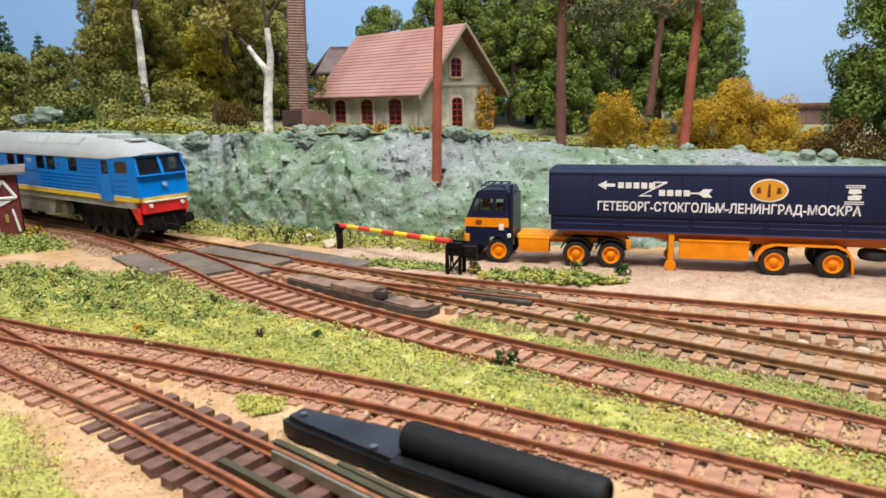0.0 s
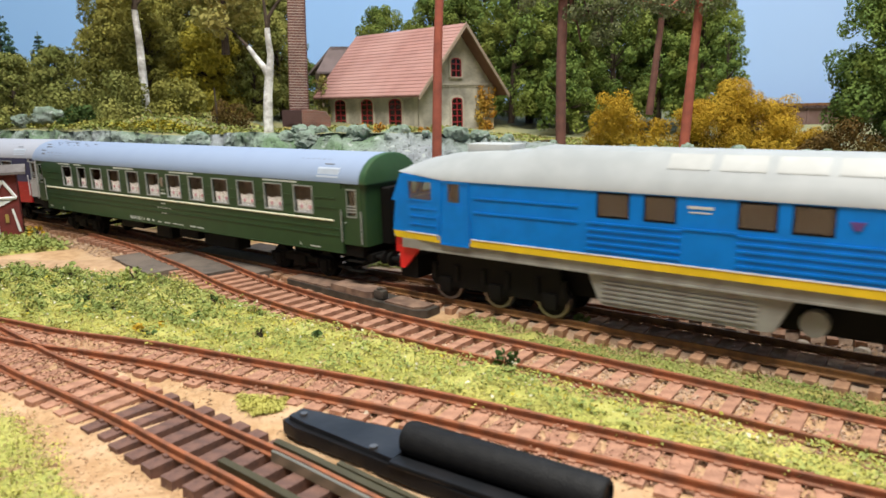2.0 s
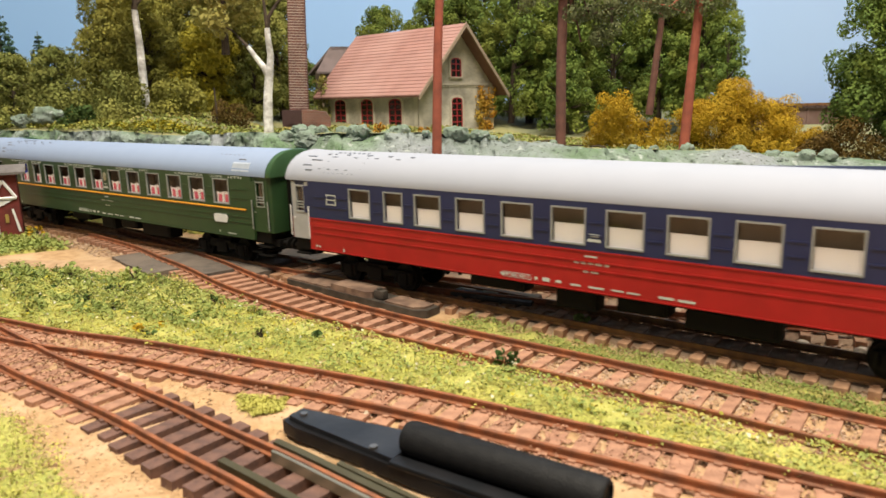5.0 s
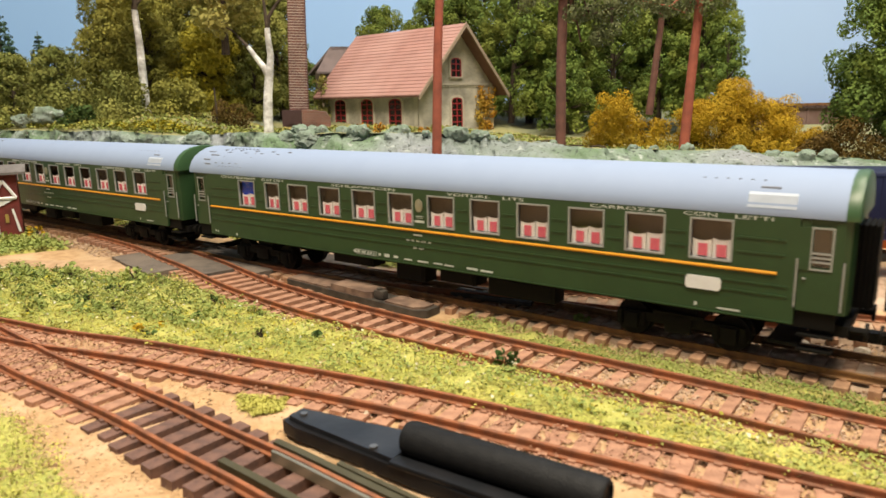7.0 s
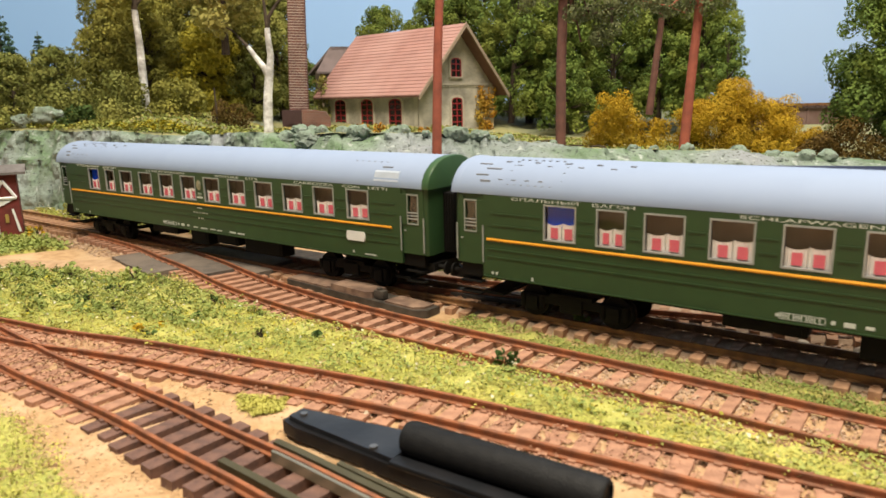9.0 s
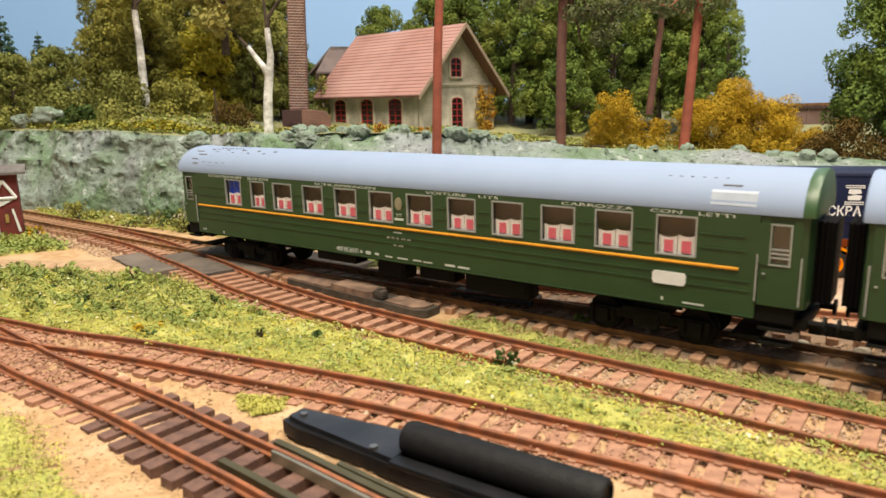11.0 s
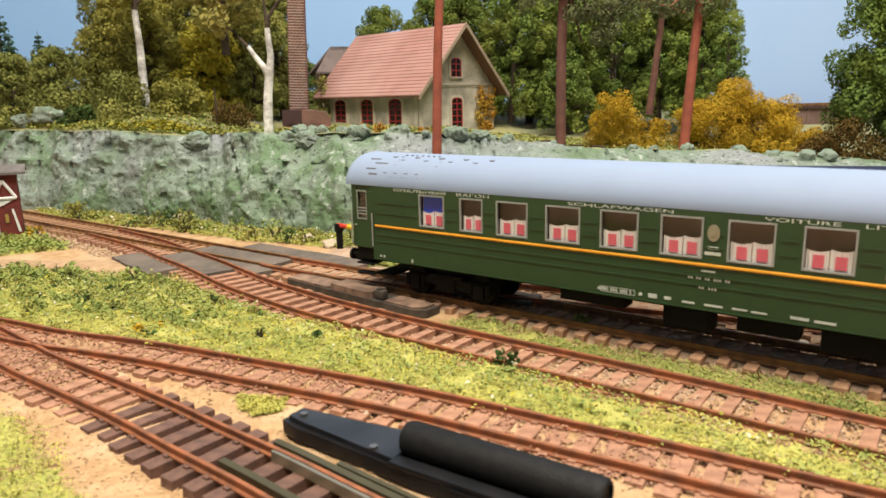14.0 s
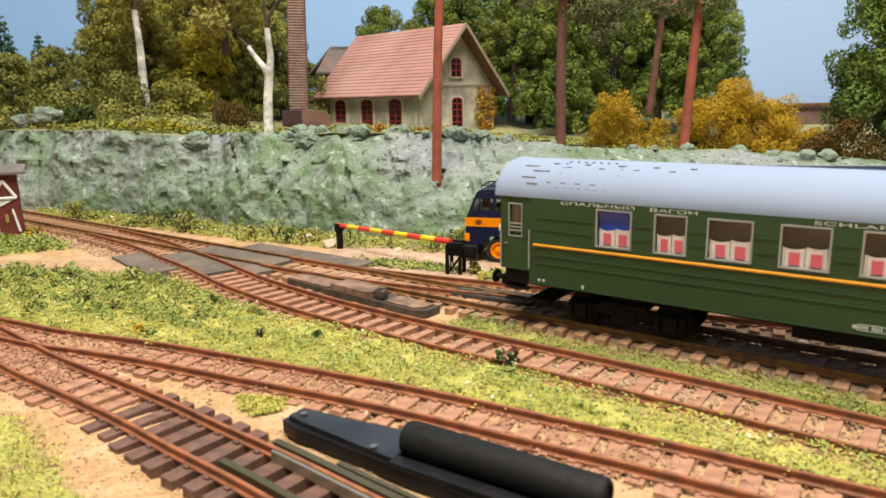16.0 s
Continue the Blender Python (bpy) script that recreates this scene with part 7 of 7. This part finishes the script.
BEDM = mat("packed_ballast", (0.40, 0.28, 0.19), 0.95, second=(0.29, 0.19, 0.125), third=(0.45, 0.33, 0.24), scale=420, bump=0.9, bscale=1500)
packed_bed("tan packed ballast between the main line sleepers", [tuple(main_line(q)[0]) for q in range(-200, 500, 40)], -60, 420, 12.5, -3.0, 2)
packed_bed("tan packed ballast between the siding sleepers", LINE_E, -70, 300, 13.0, -2.9, 5)

# single stones and tufts that stand out
def stone(x, y, z, s, seed, label="pale brown stone lying beside the track"):
    rnd = random.Random(seed)
    bm = B()
    bmesh.ops.create_icosphere(bm, subdivisions=2, radius=1.0)
    for v in bm.verts:
        k = 1 + 0.35 * noise.noise(v.co * 1.3 + Vector((seed, 0, 0)))
        v.co = Vector((v.co.x * s * k * 1.25, v.co.y * s * k, v.co.z * s * k * 0.75))
    return single("stone", bm, plain("stone_pale", (0.50, 0.42, 0.32), 0.9, bump=0.6), label, "stone", PM(x, y, z, rnd.uniform(0, 90)), group="loose stones", smooth=False)


for i, (x, y, s) in enumerate(((28, 292, 2.4), (38, 288, 1.8), (-62, 372, 4.5), (-78, 392, 3.5), (-178, 465, 5.5), (-24, 352, 3.0), (-20, 160, 1.6), (34, 112, 3.0), (112, 205, 2.0), (126, 196, 2.4), (-200, 470, 3.2), (-96, 408, 3.0), (10, 105, 2.0))):
    stone(x, y, ground_z(x, y) + s * 0.3, s, i)
for i, (x, y, h, w, lf) in enumerate(((17, 184, 7, 9, "dkmoss"), (-100, 222, 5, 14, "ochre"), (-42, 212, 4, 7, "dkmoss"), (47, 226, 5, 7, "moss"), (60, 300, 6, 12, "moss"), (78, 292, 6, 9, "dkmoss"), (-138, 300, 8, 14, "moss"), (-170, 308, 9, 16, "moss"), (-145, 268, 4, 8, "dkmoss"),
                                     (-248, 412, 8, 18, "ochre"), (-262, 405, 7, 18, "moss"), (-232, 395, 6, 14, "moss"), (14, 300, 7, 9, "olive"), (-206, 448, 8, 18, "moss"), (-150, 425, 12, 26, "moss"), (-202, 456, 14, 18, "dkmoss"), (-252, 474, 15, 30, "olive"), (-178, 440, 13, 17, "dkmoss"), (-190, 450, 11, 24, "mid"), (-162, 428, 15, 24, "mid"), (-222, 466, 9, 22, "light"), (-88, 385, 8, 15, "dkmoss"), (-125, 418, 9, 24, "moss"),
                                     (-98, 398, 12, 24, "moss"), (-76, 382, 11, 20, "olive"), (-50, 372, 13, 22, "moss"), (-30, 362, 10, 18, "olive"), (-6, 352, 13, 18, "moss"), (-112, 400, 7, 20, "light"), (-190, 455, 7, 22, "light"), (8, 352, 14, 16, "olive"), (-270, 505, 12, 24, "olive"), (-238, 480, 8, 20, "moss"))):
    bush("low clump of flock foliage on the ground", x, y, ground_z(x, y), h, w, lf, 300 + i, n=14, size=0.9, dens=330 if w < 12 else 230, name="shrub")

rnd = random.Random(31)
lumps = 0
while lumps < 46:
    x, y = rnd.uniform(-235, 60), rnd.uniform(150, 335)
    if inside(R1, x - 3, y - 3) and inside(R1, x + 3, y + 3) and (x < -60 or rnd.random() < 0.3):
        w_ = rnd.uniform(3.5, 8.5)
        bush("small lump of green flock in the turf", x, y, ground_z(x, y) + 1.0, w_ * rnd.uniform(0.45, 0.65), w_, rnd.choice(("moss", "moss", "olive", "grass", "mid", "dkmoss")), 500 + lumps, n=9, size=0.55, dens=700, name="shrub")
        lumps += 1

# plateau edge: rocks, moss and fallen sticks
def boulder(x, y, z, s, seed, k=(1.4, 1, 0.8)):
    bm = B()
    bmesh.ops.create_icosphere(bm, subdivisions=4 if s > 6 else 3, radius=1.0)
    for v in bm.verts:
        n_ = 1 + 0.32 * noise.fractal(v.co * 1.6 + Vector((seed * 3.1, 0, 0)), 0.9, 2, 5)
        v.co = Vector((v.co.x * s * n_ * k[0], v.co.y * s * n_ * k[1], v.co.z * s * n_ * k[2]))
    return single("boulder", bm, ROCK, "grey-green weathered boulder on the rock edge", "boulder", PM(x, y, z), group="boulders")


for i, (x, y, z, s) in enumerate(((-352, 596, 66, 7), (-85, 455, 53, 8), (-100, 462, 53, 6), (-68, 450, 52, 7), (-52, 448, 54, 8), (-35, 446, 52, 5), (-15, 444, 50, 6), (12, 440, 50, 6), (215, 430, 34, 9), (236, 432, 31, 9), (60, 436, 44, 5), (120, 430, 40, 5), (-168, 486, 52, 8))):
    boulder(x, y, z - s * 0.5, s, i)
rnd = random.Random(17)
for i in range(34):                       # broken rubble along the crest before the house
    x = rnd.uniform(-105, 40) if i < 22 else rnd.uniform(40, 240)
    s_ = rnd.uniform(2.0, 5.2)
    y = lerp_table(CLIFF, x)[1] + rnd.uniform(-2, 16)
    boulder(x, y, plateau_z(x, y) + s_ * 0.15, s_, 40 + i, (1.1, 1, 0.9))
boulder(-330, 590, 66, 8, 90, (1.8, 0.9, 0.9))
rnd = random.Random(8)
EDGE = [(-420, 628), (-330, 578), (-260, 538), (-175, 492), (-140, 478), (-135, 492), (-180, 520), (-300, 590), (-420, 660)]
scatter("plateau_flock", "green moss flock along the rock edge", "grass", EDGE, 5000, "moss", 1.0, 63, lift=2.0, zf=plateau_z, clump=0.5)
scatter("plateau_flock", "olive flock along the rock edge", "grass", EDGE, 3000, "olive", 1.1, 64, lift=2.6, zf=plateau_z, clump=0.7)
HE = [(-420, 640), (-300, 560), (-180, 500), (-130, 520), (-40, 540), (60, 470), (100, 462), (250, 460), (300, 520), (200, 600), (60, 640), (-100, 650), (-300, 680)]
scatter("plateau_flock", "mixed green and straw flock on the plateau", "grass", HE, 14000, "moss", 1.2, 61, lift=1.2, zf=plateau_z)
scatter("plateau_flock", "straw coloured flock on the plateau", "grass", HE, 7000, "straw", 1.1, 62, lift=1.4, zf=plateau_z, clump=0.6)
scatter("plateau_flock", "golden flock along the plateau edge", "grass", [(-262, 546), (-205, 512), (-180, 500), (-160, 492), (-172, 520), (-240, 556)], 4500, "yellow", 1.1, 63, lift=2.0, zf=plateau_z, clump=0.4)
for i in range(16):
    x, y = rnd.uniform(62, 110), rnd.uniform(455, 500)
    a, l = rnd.uniform(-0.5, 0.5), rnd.uniform(8, 18)
    z = plateau_z(x, y) + rnd.uniform(0.5, 3)
    bm = B()
    limb(bm, [(-l / 2, 0, 0), (0, 0.6, 0.5), (l / 2, 0, 0.2)], 0.7, 0.4, 6)
    single("fallen_branch", bm, BARKD, "fallen dark branch on the plateau", "branch", PM(x, y, z, math.degrees(a)), group="fallen branches")
for i, (x, y) in enumerate(((-52, 470), (-40, 466), (-10, 470))):
    bush("rust red low shrub before the house", x, y, plateau_z(x, y), 7, 14, "ivy", 400 + i, n=12, size=0.9, dens=220, name="shrub")


# ---- motion: the train slows from about 200 to 35 mm a second ----
# seconds and the last coach's place along the main line, in millimetres
TIMES = [(0, -1531), (0.5, -1426), (1, -1325), (1.5, -1224), (2, -1121), (2.5, -1021), (3, -924), (3.5, -832), (4, -748), (4.2, -716), (4.9, -612), (5.6, -523),
         (6.3, -441), (6.5, -423), (7, -378), (7.5, -337), (8, -297), (8.5, -259), (9, -223), (9.2, -210), (9.9, -165), (10.6, -123), (11.3, -81), (11.5, -72),
         (12, -51), (12.5, -31), (13, -14), (13.5, 0.8), (14, 15), (14.5, 31.3), (15, 48.8), (15.5, 66.3), (16, 84)]


def train_place(tt):
    """The last coach's place at tt seconds, gliding from row to row."""
    i = max(k for k in range(len(TIMES) - 1) if TIMES[k][0] <= tt + 1e-6)
    slope = lambda k: (TIMES[min(k + 1, len(TIMES) - 1)][1] - TIMES[max(k - 1, 0)][1]) / (TIMES[min(k + 1, len(TIMES) - 1)][0] - TIMES[max(k - 1, 0)][0])
    (t0, s0), (t1, s1) = TIMES[i], TIMES[i + 1]
    h = t1 - t0
    u = (tt - t0) / h
    return ((2 * u ** 3 - 3 * u ** 2 + 1) * s0 + (u ** 3 - 2 * u ** 2 + u) * h * slope(i)
            + (-2 * u ** 3 + 3 * u ** 2) * s1 + (u ** 3 - u ** 2) * h * slope(i + 1))


def on_line(s, b):
    p, _ = main_line(s - b)
    q, _ = main_line(s + b)
    c, d = (p + q) / 2, q - p
    return PM(c.x, c.y, 0, math.degrees(math.atan2(d.y, d.x)))


def motions():
    for t, off, b in VEH:
        walk(t, [(k / 5, on_line(train_place(k / 5) + off, b)) for k in range(81)])
    for w, x, r in WHEELS:
        rows = []
        last = None
        for k in range(481):
            a = math.degrees(train_place(k / 30) / r)
            if last is None or abs(a - last) > 55 or k == 480:
                if last is not None and k != 480 and prev is not None and abs(a - last) > 85:
                    rows.append((prev[0], PM(x, 0, r, 0, 0, prev[1])))
                rows.append((k / 30, PM(x, 0, r, 0, 0, a)))
                last = a
            prev = (k / 30, a)
        walk(w, rows)


motions()
